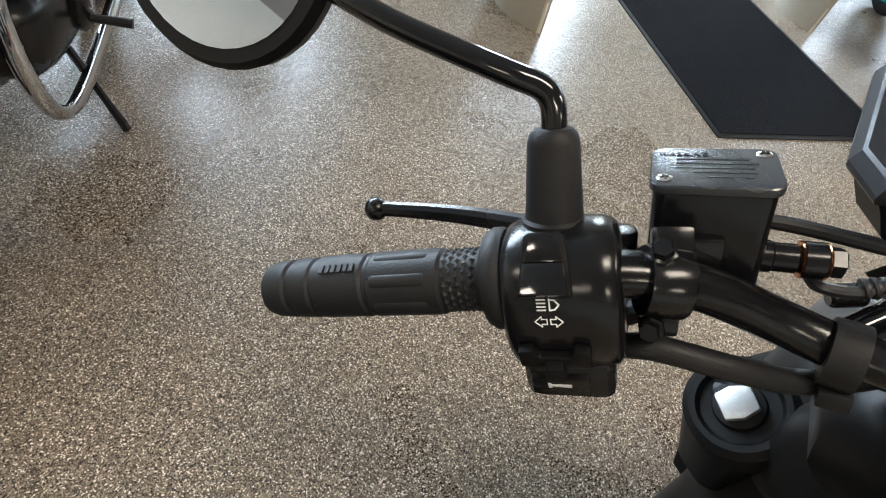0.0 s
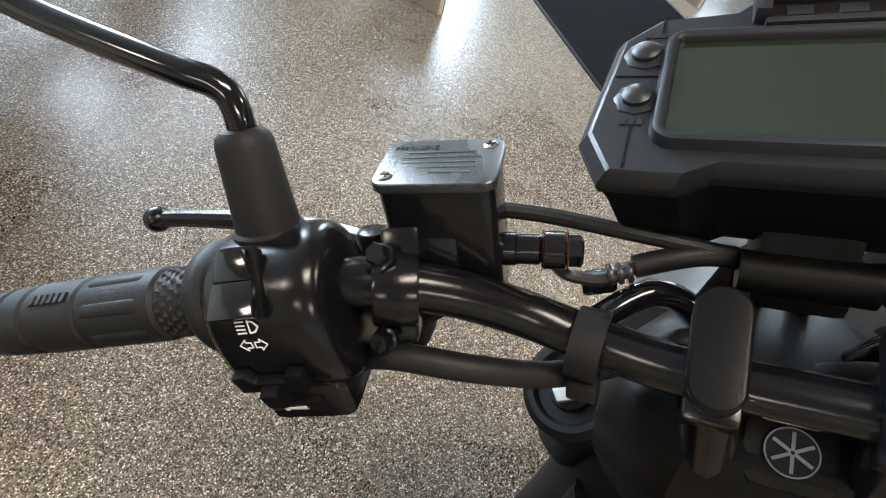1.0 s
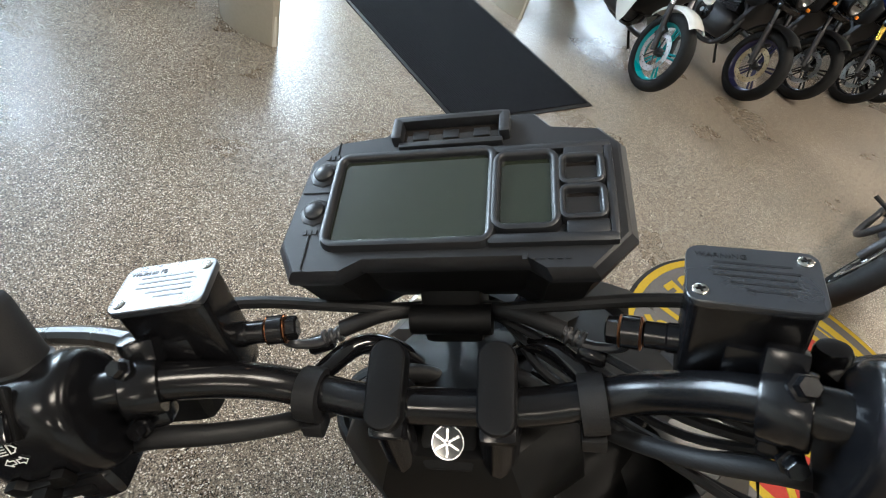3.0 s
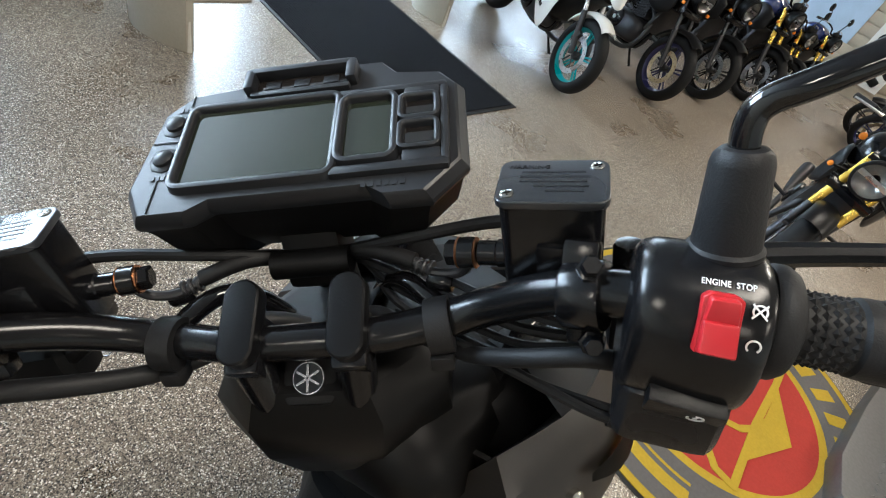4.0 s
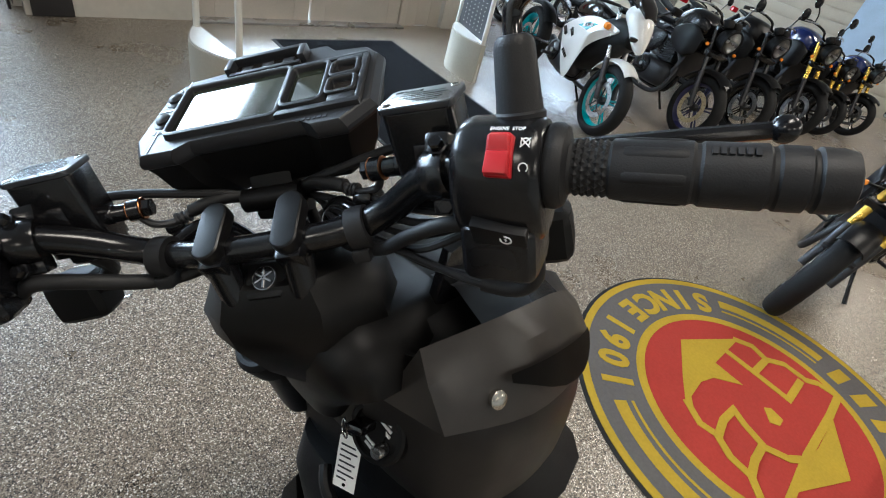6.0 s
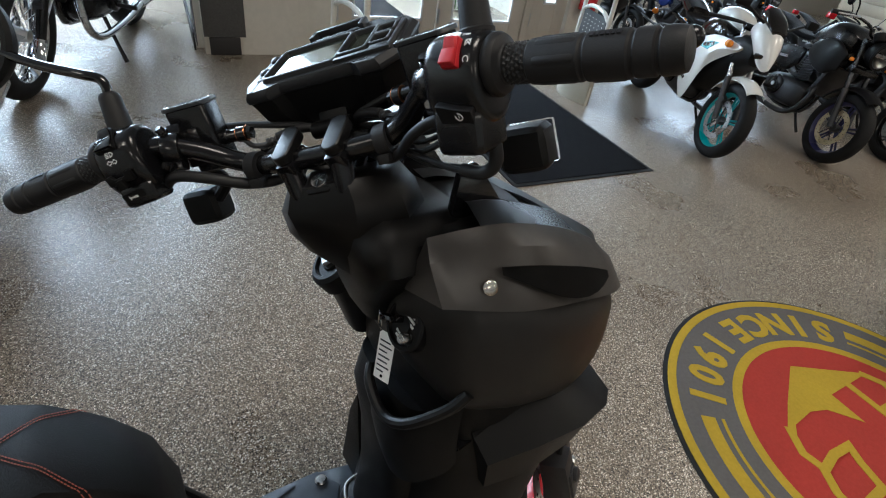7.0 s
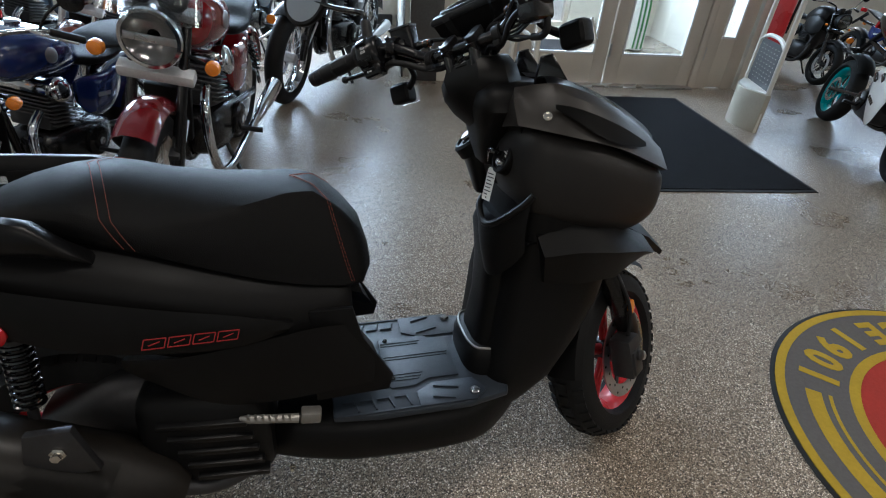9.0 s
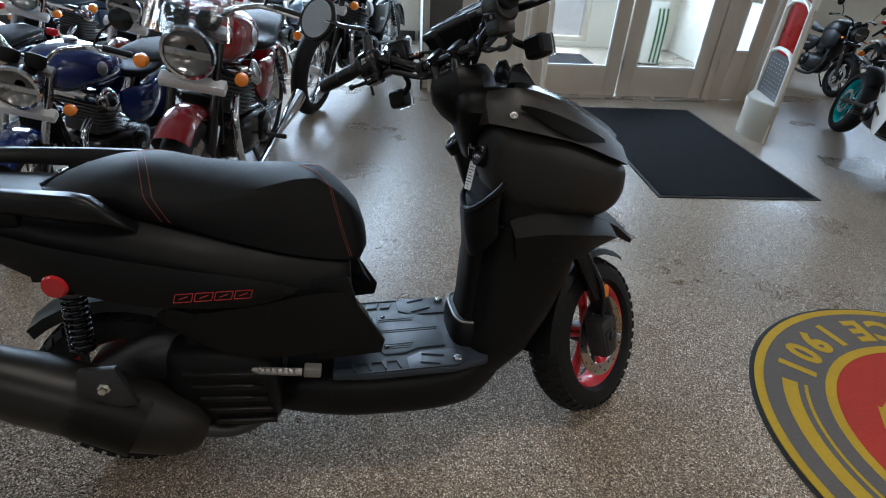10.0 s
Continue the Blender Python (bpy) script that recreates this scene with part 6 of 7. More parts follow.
# drive unit, fan cover, exhaust
eng = rp("engine", loft_y(bmnew(), [(-0.14, 0.08, 0.24, 0.40), (-0.22, 0.125, 0.215, 0.44), (-0.34, 0.13, 0.205, 0.46), (-0.46, 0.11, 0.22, 0.44), (-0.60, 0.075, 0.24, 0.36)], p=3, n=24), DARKMETAL, "black engine and drive casing")
fan = rp("fan_cover", loft_y(bmnew(), [(-0.145, 0.05, 0.25, 0.37, 1, 0.125), (-0.17, 0.058, 0.225, 0.42, 1, 0.13), (-0.26, 0.064, 0.215, 0.455, 1, 0.13), (-0.36, 0.060, 0.225, 0.460, 1, 0.13), (-0.385, 0.04, 0.26, 0.43, 1, 0.125)], p=3.4, n=28), BLACK, "black fan cover", eng)
for i in range(5):
    rp("louvre", box(bmnew(), (0.188, -0.262 + 0.010 * i, 0.398 - i * 0.034), (0.024, 0.160 - 0.006 * i, 0.014), rot(-7, 12, 0), bev=0.004), SATIN, "", fan)
bm = bmnew()
a, b = Vector((0.195, -0.335, 0.215)), Vector((0.225, -0.86, 0.525))
d = (b - a).normalized()
mf = sp("muffler", tube(bm, [a, a + d * 0.04, a + d * 0.14, a + d * 0.36, a + d * 0.52, a + d * 0.58], [0.036, 0.064, 0.080, 0.074, 0.058, 0.045], 24), PIPEM, "matte black muffler")
bm = bmnew()
pr = smooth_path([a + d * 0.13, a + d * 0.30, a + d * 0.54], 5)
rows = []
for k, p in enumerate(pr):
    u = Vector((1, 0, 0))
    v = d.cross(u)
    rows.append([p + (u * math.cos(radians(q)) + v * math.sin(radians(q))) * (0.088 - 0.028 * k / (len(pr) - 1)) for q in range(-75, 66, 14)])
rings(bm, rows, closed=False, caps=False)
bmesh.ops.solidify(bm, geom=bm.faces[:], thickness=0.005)
sp("heat_shield", bm, PIPEM, "ridged black heat shield", mf)
sp("muffler_bracket", prism(bmnew(), [(-0.525, 0.455), (-0.455, 0.455), (-0.430, 0.36), (-0.51, 0.36), (-0.54, 0.39)], -0.008, 0.008, Matrix(((0, 0, 1, 0.252), (1, 0, 0, 0), (0, 1, 0, 0), (0, 0, 0, 1))), bev=0.003), DARKMETAL, "", mf)
sp("bracket_bolt", lathe(bmnew(), [(0.013, 0), (0.013, 0.004), (0.008, 0.006), (0.008, 0.014)], (0.260, -0.482, 0.412), (1, 0, 0), 6), ZINC, "bright bracket bolt", mf)
sp("exhaust_pipe", tube(bmnew(), [(0.06, -0.13, 0.22), (0.14, -0.20, 0.205), (0.175, -0.28, 0.195), (0.198, -0.36, 0.232)], 0.018, 12, 5), DARKMETAL, "", mf)
sp("side_stand", tube(bmnew(), [(-0.10, 0.02, 0.20), (-0.150, 0.05, 0.10), (-0.178, 0.075, 0.008 + 0.022)], [0.012, 0.011, 0.013], 10), METALBLK, "side stand under the scooter")

# ---- motorcycles: local x right, y ahead, z up, origin on the floor between the wheels ----
BLUEP = surface("deep_blue_paint", (0.007, 0.018, 0.10), 0.18, coat=0.8, var=0.06, rough_var=0.04)
CRIMSON = surface("crimson_paint", (0.15, 0.003, 0.006), 0.16, coat=0.8, var=0.06, rough_var=0.04)
COPPERP = surface("copper_red_paint", (0.14, 0.030, 0.015), 0.22, coat=0.8, var=0.06, rough_var=0.04)
SLATEP = surface("slate_blue_paint", (0.045, 0.07, 0.11), 0.35, coat=0.2, var=0.06)
WHITEP = surface("white_paint", (0.78, 0.77, 0.73), 0.2, coat=0.8, var=0.03, rough_var=0.04)
TEALP = surface("teal_rim_paint", (0.0, 0.30, 0.31), 0.3, coat=0.4, var=0.06)
VIOLETP = surface("blue_violet_rim_paint", (0.03, 0.03, 0.10), 0.3, coat=0.4)
FINM = surface("grey_cooling_fin", (0.10, 0.10, 0.10), 0.45, metal=0.7)
BRASSD = surface("tan_brake_disc", (0.62, 0.50, 0.32), 0.32, metal=0.9)


def arc_shell(o, r0, w, a0, a1, th=0.004, n=12):
    """A fender: a rounded strip over part of a wheel on the x axis."""
    bm = bmnew()
    rows = []
    for i in range(n + 1):
        a = radians(a0 + (a1 - a0) * i / n)
        row = []
        for x, q in ((-1, -0.012), (-0.8, 0.012), (-0.35, 0.028), (0.35, 0.028), (0.8, 0.012), (1, -0.012)):
            row.append((x, q))
        ring = [(o[0] + x * w / 2, o[1] + math.cos(a) * (r0 + q), o[2] + math.sin(a) * (r0 + q)) for x, q in row]
        ring += [(o[0] + x * w / 2 * 0.97, o[1] + math.cos(a) * (r0 + q - th), o[2] + math.sin(a) * (r0 + q - th)) for x, q in reversed(row)]
        rows.append(ring)
    rings(bm, rows)
    return bm


def moto(m, label, paint, style="retro", rim=None, fork=None, wire=True, guard=False, screen=False, disc_mat=None, group="parked motorcycles", front_paint=None, r=0.31, steer=0.0):
    """One parked motorcycle with its parts; style retro, naked or sport."""
    e = base("motorcycle", m, label, "motorcycle", group)

    def P(name, bm, material, lab="", parent=None, sharp=40):
        return part(name, bm, material, parent or e, lab, sharp)
    rim = rim or (CHROME if wire else SATIN)
    fork = fork or (STEEL if style == "retro" else METALBLK)
    fy, ry = (0.76, -0.78) if style == "sport" else (0.70, -0.68)
    w = 0.11 if style == "retro" else 0.12
    ik = 0.55 if style == "naked" else 1.0
    for y, wd in ((fy, w), (ry, w * 1.25)):
        wheel_parts(e, (0, y, r), r, wd, rim, None, spokes=5, disc=0.145 if y > 0 else 0.11, disc_side=1, blocks=False, wire=wire, tyre_k=0.27 if style == "retro" else 0.25)
    if disc_mat:
        for o in e.children:
            if o.name.startswith("brake_disc"):
                o.data.materials[0] = disc_mat
    for s in (-1, 1):
        low, top = Vector((s * 0.085, fy, r)), Vector((s * 0.085, 0.455, 0.93))
        P("fork_slider", tube(bmnew(), [low, low.lerp(top, 0.12), low.lerp(top, 0.45)], [0.022, 0.024, 0.023], 12), METALBLK if style == "retro" else DARKMETAL)
        P("fork_tube", tube(bmnew(), [low.lerp(top, 0.45), low.lerp(top, 0.98)], 0.0235 if fork is GOLD else 0.019, 12), fork, "gold fork tube" if fork is GOLD else "")
        P("caliper", box(bmnew(), (s * 0.075, fy - 0.06, r + 0.12), (0.04, 0.05, 0.09), rot(-25, 0, 0), bev=0.008), DARKMETAL)
        P("front_indicator", lathe(bmnew(), [(r1 * ik, h1 * ik) for r1, h1 in ((0.012, -0.03), (0.026, -0.02), (0.028, 0.0), (0.024, 0.016), (0.01, 0.022))], (s * 0.19, 0.56, 0.78), (0, 1, 0), 18), AMBER, "amber indicator")
        P("indicator_stalk", tube(bmnew(), [(s * 0.08, 0.50, 0.80), (s * 0.175, 0.545, 0.78)], 0.007, 8), BLACK)
        P("rear_indicator", lathe(bmnew(), [(0.012, -0.02), (0.026, -0.015), (0.026, 0.01), (0.01, 0.02)], (s * 0.16, -0.86, 0.70), (0, -1, 0), 16), AMBER)
        P("foot_peg", tube(bmnew(), [(s * 0.12, 0.0, 0.33), (s * 0.28, 0.0, 0.34)], [0.010, 0.014], 10), RUBBER)
        # swing arm and shock
        P("swing_arm", tube(bmnew(), [(s * 0.08, -0.15, 0.38), (s * 0.10, ry, r)], [0.022, 0.018], 10), METALBLK)
        if style == "retro":
            a, b = Vector((s * 0.135, -0.38, 0.70)), Vector((s * 0.135, ry + 0.02, r + 0.06))
            sh = P("rear_shock", tube(bmnew(), [a, b], 0.011, 8), CHROME)
            P("spring", tube(bmnew(), [a.lerp(b, 0.12 + 0.6 * i / 60) + Vector((0.022 * math.cos(i * 0.75), 0.022 * math.sin(i * 0.75), 0)) for i in range(61)], 0.005, 5), METALBLK, "", sh)
    P("yoke", box(bmnew(), (0, 0.475, 0.915), (0.21, 0.05, 0.035), rot(-22, 0, 0), bev=0.008), ALU if style == "retro" else METALBLK)
    P("lower_yoke", box(bmnew(), (0, 0.548, 0.725), (0.26, 0.06, 0.045), rot(-22, 0, 0), bev=0.012), SILL if style == "retro" else METALBLK, "pale cast lower yoke" if style == "retro" else "")
    # frame
    P("frame_tube", tube(bmnew(), [(0, 0.44, 0.82), (0, 0.36, 0.60), (0, 0.30, 0.34), (0, 0.20, 0.24), (0, -0.18, 0.24), (0, -0.26, 0.42), (0, -0.30, 0.66), (0, -0.80, 0.74)], 0.020, 10, 3), METALBLK)
    # engine
    P("crankcase", loft_y(bmnew(), [(0.27, 0.07, 0.30, 0.44), (0.22, 0.125, 0.26, 0.48), (0.08, 0.150, 0.24, 0.49), (-0.08, 0.150, 0.24, 0.48), (-0.2, 0.12, 0.27, 0.45), (-0.24, 0.06, 0.31, 0.42)], p=3.2, n=20, k=2), DARKMETAL if style != "retro" else METALBLK, "dark engine case")
    for s in (-1, 1):
        P("clutch_cover", lathe(bmnew(), [(0.085, 0.0), (0.085, 0.018), (0.070, 0.030), (0.03, 0.034)], (s * 0.145, -0.03, 0.37), (s, 0, 0), 24), METALBLK)
        P("cover_badge", lathe(bmnew(), [(0.020, 0), (0.020, 0.006)], (s * 0.176, -0.03, 0.37), (s, 0, 0), 16), STEEL)
    fins = P("cylinder", box(bmnew(), (0, 0.13, 0.58), (0.20, 0.15, 0.20), rot(12, 0, 0), bev=0.02), DARKMETAL)
    for i in range(8):
        P("fin", box(bmnew(), (0, 0.122 + i * 0.0045, 0.505 + i * 0.022), (0.25, 0.17, 0.007), rot(12, 0, 0), bev=0.002), DARKMETAL if style != "retro" else FINM, "", fins)
    P("rocker_cover", box(bmnew(), (0, 0.165, 0.705), (0.27, 0.15, 0.06), rot(12, 0, 0), bev=0.022), CHROME if style == "retro" else DARKMETAL)
    if style == "retro":
        P("oil_cooler", box(bmnew(), (0, 0.392, 0.52), (0.17, 0.035, 0.24), rot(-10, 0, 0), bev=0.008), BLACK, "black oil cooler")
        for s in (-1, 1):
            P("cylinder_head", lathe(bmnew(), [(0.058, -0.02), (0.062, 0.0), (0.060, 0.030), (0.050, 0.040), (0.02, 0.043)], (s * 0.125, 0.165, 0.700), (s, 0.1, 0.25), 20), CHROME, "", fins)
    # exhaust
    pipe_m = CHROME if style == "retro" else DARKMETAL
    for s in ((-1, 1) if style == "retro" else (-1,) if style == "sport" else (1,)):
        ex = P("exhaust_pipe", tube(bmnew(), [(s * 0.08, 0.24, 0.60), (s * 0.10, 0.33, 0.54), (s * 0.125, 0.36, 0.40), (s * 0.150, 0.32, 0.26), (s * 0.165, 0.18, 0.20), (s * 0.170, -0.15, 0.21), (s * 0.185, -0.40, 0.27)], 0.021, 12, 4), pipe_m, "chrome exhaust" if style == "retro" else "")
        P("silencer", tube(bmnew(), [(s * 0.183, -0.36, 0.255), (s * 0.190, -0.45, 0.28), (s * 0.200, -0.55, 0.305), (s * 0.212, -0.74, 0.345), (s * 0.213, -0.755, 0.348)], [0.024, 0.034, 0.041, 0.045, 0.030], 18), pipe_m, "", ex)
    # body
    if style == "sport":
        P("tank", loft_y(bmnew(), [(0.40, 0.05, 0.86, 0.92), (0.32, 0.098, 0.855, 0.975), (0.18, 0.112, 0.865, 1.005), (0.05, 0.095, 0.86, 0.965), (-0.04, 0.05, 0.85, 0.89)], p=2.6, n=24), paint, "white fuel tank")
        P("tank_side", loft_y(bmnew(), [(0.40, 0.09, 0.74, 0.86), (0.28, 0.145, 0.72, 0.90), (0.10, 0.150, 0.71, 0.90), (-0.06, 0.115, 0.70, 0.83), (-0.12, 0.07, 0.71, 0.78)], p=2.8, n=24), GLOSS, "black tank side cover")
        P("inner_fairing", loft_y(bmnew(), [(0.70, 0.075, 0.70, 0.86), (0.60, 0.112, 0.64, 0.88), (0.46, 0.135, 0.52, 0.86), (0.30, 0.150, 0.36, 0.78), (0.05, 0.145, 0.36, 0.70), (-0.16, 0.10, 0.40, 0.66)], p=3.2, n=20), SATIN, "black inner fairing")
        P("seat", loft_y(bmnew(), [(-0.05, 0.09, 0.76, 0.82), (-0.15, 0.125, 0.75, 0.81), (-0.33, 0.13, 0.77, 0.82), (-0.42, 0.10, 0.80, 0.86)], p=3, n=20), VINYL)
        P("tail", loft_y(bmnew(), [(-0.36, 0.12, 0.78, 0.88), (-0.55, 0.12, 0.83, 0.94), (-0.75, 0.085, 0.90, 0.985), (-0.88, 0.03, 0.95, 0.985)], p=2.8, n=20), GLOSS, "black tail")
        for s in (-1, 1):
            bm = bmnew()
            up = [(0.118, 0.63, 0.79), (0.168, 0.50, 0.805), (0.190, 0.33, 0.785), (0.182, 0.12, 0.70), (0.165, -0.04, 0.60)]
            md = [(0.130, 0.61, 0.76), (0.198, 0.46, 0.705), (0.212, 0.32, 0.55), (0.198, 0.13, 0.52), (0.176, -0.03, 0.565)]
            lo = [(0.126, 0.58, 0.735), (0.178, 0.41, 0.56), (0.176, 0.335, 0.265), (0.172, 0.15, 0.36), (0.165, -0.02, 0.535)]
            inn = [(x - 0.04, y, z) for x, y, z in md]
            rings(bm, [[(s * p.x, p.y, p.z) for p in q] for q in zip(*(smooth_path(k, 4) for k in (up, md, lo, inn)))])
            bmesh.ops.bevel(bm, geom=[g for g in bm.edges if g.calc_face_angle(0) > 0.45], offset=0.006, segments=2, affect="EDGES")
            fair = P("fairing", bm, paint, "white side fairing", sharp=30)
            nrm = (s, 0.18, 0.1)
            g = frame_of((s * 0.2015, 0.335, 0.70), (0, s, 0.22), (s, 0.06, 0.12))
            P("stripe", prism(bmnew(), [(-0.12, -0.005), (0.01, -0.030), (0.11, 0.030), (0.02, 0.036)], -0.012, 0.003, g), TEALP, "teal flash", fair)
            bars = bmnew()
            for i in range(3):
                join(bars, box(bmnew(), (-0.035 + i * 0.042, 0.004 + i * 0.006, 0.005), (0.033, 0.030, 0.003), rot(0, 0, 8)), g)
            P("model_mark", bars, GLOSS, "dark model mark", fair)
            g = frame_of((s * 0.191, 0.225, 0.415), (0, s, -0.50), (s, 0.10, -0.16))
            bars = bmnew()
            for i in range(6):
                join(bars, box(bmnew(), (-0.062 + i * 0.025, 0, 0.003), (0.017, 0.030, 0.003)), g)
            P("maker_mark", bars, GLOSS, "dark maker's mark", fair)
            for i in range(2):
                P("vent", box(bmnew(), (s * 0.198, 0.06 + i * 0.11, 0.575 + i * 0.02), (0.016, 0.080, 0.030), rot(-34, 0, 0), bev=0.004), GLOSS, "", fair)
            P("mirror", box(bmnew(), (s * 0.30, 0.60, 1.06), (0.11, 0.035, 0.06), rot(0, 0, -15 * s), bev=0.014), BLACK)
            P("mirror_arm", tube(bmnew(), [(s * 0.10, 0.66, 0.98), (s * 0.26, 0.60, 1.05)], 0.009, 8), BLACK)
            P("grip", tube(bmnew(), [(s * 0.10, 0.45, 0.93), (s * 0.22, 0.41, 0.92), (s * 0.34, 0.35, 0.90)], [0.011, 0.014, 0.015], 12), RUBBER)
        P("nose", loft_y(bmnew(), [(0.85, 0.012, 0.72, 0.76), (0.81, 0.045, 0.70, 0.85), (0.75, 0.080, 0.72, 0.94), (0.66, 0.105, 0.79, 1.00), (0.55, 0.090, 0.86, 0.985)], p=2.2, n=24), paint, "white nose cowl")
        for s in (-1, 1):
            P("headlight", box(bmnew(), (s * 0.068, 0.770, 0.785), (0.060, 0.04, 0.030), rot(-20, 15 * s, -28 * s), bev=0.01), GLOSS)
        P("screen", loft_y(bmnew(), [(0.74, 0.060, 0.93, 0.965), (0.66, 0.085, 0.95, 1.045), (0.56, 0.080, 0.97, 1.09)], p=2.2, n=20), LENSWIN, "smoked screen")
    else:
        tk = [(0.40, 0.075, 0.80, 0.90), (0.34, 0.125, 0.765, 0.965), (0.20, 0.152, 0.75, 0.985), (0.05, 0.140, 0.75, 0.955), (-0.06, 0.10, 0.755, 0.88), (-0.10, 0.06, 0.76, 0.84)] if style == "retro" else [(0.40, 0.10, 0.82, 0.92), (0.32, 0.165, 0.76, 0.99), (0.18, 0.170, 0.74, 1.00), (0.04, 0.13, 0.74, 0.93), (-0.06, 0.08, 0.75, 0.85)]
        tank = P("tank", loft_y(bmnew(), tk, p=2.5 if style == "retro" else 3.2, n=24), paint, "painted fuel tank")
        P("filler_cap", lathe(bmnew(), [(0.032, 0), (0.032, 0.012), (0.026, 0.016)], (0, 0.18, 0.984), (0, 0, 1), 20), CHROME, "", tank)
        for s in (-1, 1):
            P("tank_badge", lathe(bmnew(), [(0.036, -0.006), (0.036, 0.004), (0.030, 0.007)], (s * 0.149, 0.18, 0.875), (s, 0.05, 0.1), 20), STEEL if style == "retro" else GLOSS, "round tank badge", tank)
        P("seat", loft_y(bmnew(), [(-0.04, 0.085, 0.755, 0.815), (-0.14, 0.135, 0.735, 0.800), (-0.28, 0.150, 0.735, 0.800), (-0.38, 0.14, 0.755, 0.835), (-0.55, 0.125, 0.780, 0.855), (-0.70, 0.09, 0.795, 0.845)] if style == "retro" else [(-0.02, 0.09, 0.77, 0.83), (-0.15, 0.13, 0.76, 0.82), (-0.32, 0.13, 0.78, 0.84), (-0.55, 0.10, 0.84, 0.90), (-0.72, 0.05, 0.88, 0.91)], p=3.0, n=24), VINYL, "black seat")
        for s in (-1, 1):
            pn = P("side_panel", loft_y(bmnew(), [(0.02, 0.012, 0.58, 0.70, 1, s * 0.115), (-0.05, 0.022, 0.50, 0.71, 1, s * 0.128), (-0.18, 0.024, 0.49, 0.70, 1, s * 0.134), (-0.30, 0.018, 0.56, 0.70, 1, s * 0.126), (-0.34, 0.008, 0.62, 0.69, 1, s * 0.118)], p=3, n=18), paint, "painted side panel")
            P("panel_mark", box(bmnew(), (s * 0.1575, -0.14, 0.60), (0.003, 0.10, 0.022), rot(8, 0, 0)), STEEL, "", pn)
        hl = P("headlight_shell", lathe(bmnew(), [(0.002, -0.135), (0.03, -0.13), (0.075, -0.10), (0.095, -0.05), (0.098, 0.0), (0.098, 0.012)], (0, 0.61, 0.86), (0, 1, -0.06), 32, caps=False), BLACK if style != "retro" else METALBLK, "round headlight")
        P("headlight_rim", lathe(bmnew(), [(0.099, -0.006), (0.104, 0.004), (0.100, 0.018), (0.088, 0.020), (0.088, 0.008)], (0, 0.61, 0.86), (0, 1, -0.06), 36, caps=False), CHROME if style == "retro" else BLACK, "", hl)
        P("reflector_bowl", lathe(bmnew(), [(0.088, 0.008), (0.06, -0.028), (0.02, -0.04)], (0, 0.61, 0.86), (0, 1, -0.06), 28, caps=False), BOWL, "", hl)
        P("bulb_bar", box(bmnew(), (0, 0.612, 0.86), (0.17, 0.012, 0.026), bev=0.005), STEEL, "", hl)
        P("headlight_glass", lathe(bmnew(), [(0.088, 0.010), (0.070, 0.020), (0.035, 0.026), (0.004, 0.028)], (0, 0.61, 0.86), (0, 1, -0.06), 32), LENS, "", hl)
        P("handlebar", tube(bmnew(), [(-0.37, 0.30, 1.03), (-0.25, 0.36, 1.05), (-0.12, 0.44, 1.02), (-0.06, 0.45, 0.96), (0.06, 0.45, 0.96), (0.12, 0.44, 1.02), (0.25, 0.36, 1.05), (0.37, 0.30, 1.03)], 0.011, 10, 4), CHROME if style == "retro" else METALBLK)
        for s in (-1, 1):
            P("grip", tube(bmnew(), [(s * 0.27, 0.35, 1.048), (s * 0.385, 0.292, 1.027)], 0.0165, 12), RUBBER)
            P("lever", tube(bmnew(), [(s * 0.22, 0.40, 1.05), (s * 0.30, 0.40, 1.045), (s * 0.38, 0.36, 1.03)], [0.008, 0.006, 0.006], 8), STEEL)
            P("instrument", lathe(bmnew(), [(0.030, -0.05), (0.042, -0.03), (0.044, 0.01), (0.038, 0.014)], (s * 0.052, 0.515, 0.985), (0, -0.5, 0.86), 20), BLACK)
            mst = P("mirror_stem", tube(bmnew(), [(s * 0.24, 0.37, 1.055), (s * 0.27, 0.37, 1.13), (s * 0.33, 0.35, 1.20)], 0.006, 8, 3), METALBLK)
            P("mirror_shell", lathe(bmnew(), [(0.050, 0.0), (0.054, 0.004), (0.050, 0.014), (0.02, 0.022)], (s * 0.35, 0.345, 1.21), (0, 0.97, 0.1), 24), METALBLK, "", mst)
            P("mirror_glass", lathe(bmnew(), [(0.049, -0.002), (0.049, 0.0)], (s * 0.35, 0.345, 1.21), (0, 0.97, 0.1), 24), MIRROR, "", mst)
    P("front_fender", arc_shell((0, fy, r), r + 0.022, w * 1.25, 58, 150), front_paint or paint, "painted front fender")
    if style == "retro":
        P("rear_fender", arc_shell((0, ry, r), r + 0.035, w * 1.5, 20, 165), paint, "painted rear fender")
        for s in (-1, 1):
            P("fender_stay", tube(bmnew(), [(s * 0.075, fy - 0.26, r + 0.20), (s * 0.085, fy - 0.02, r + 0.02)], 0.008, 6), ALU)
    else:
        P("rear_hugger", arc_shell((0, ry, r), r + 0.03, w * 1.3, 40, 120), BLACK)
        P("plate_arm", tube(bmnew(), [(0, -0.72, 0.84), (0, -0.92, 0.66)], [0.03, 0.02], 8), BLACK)
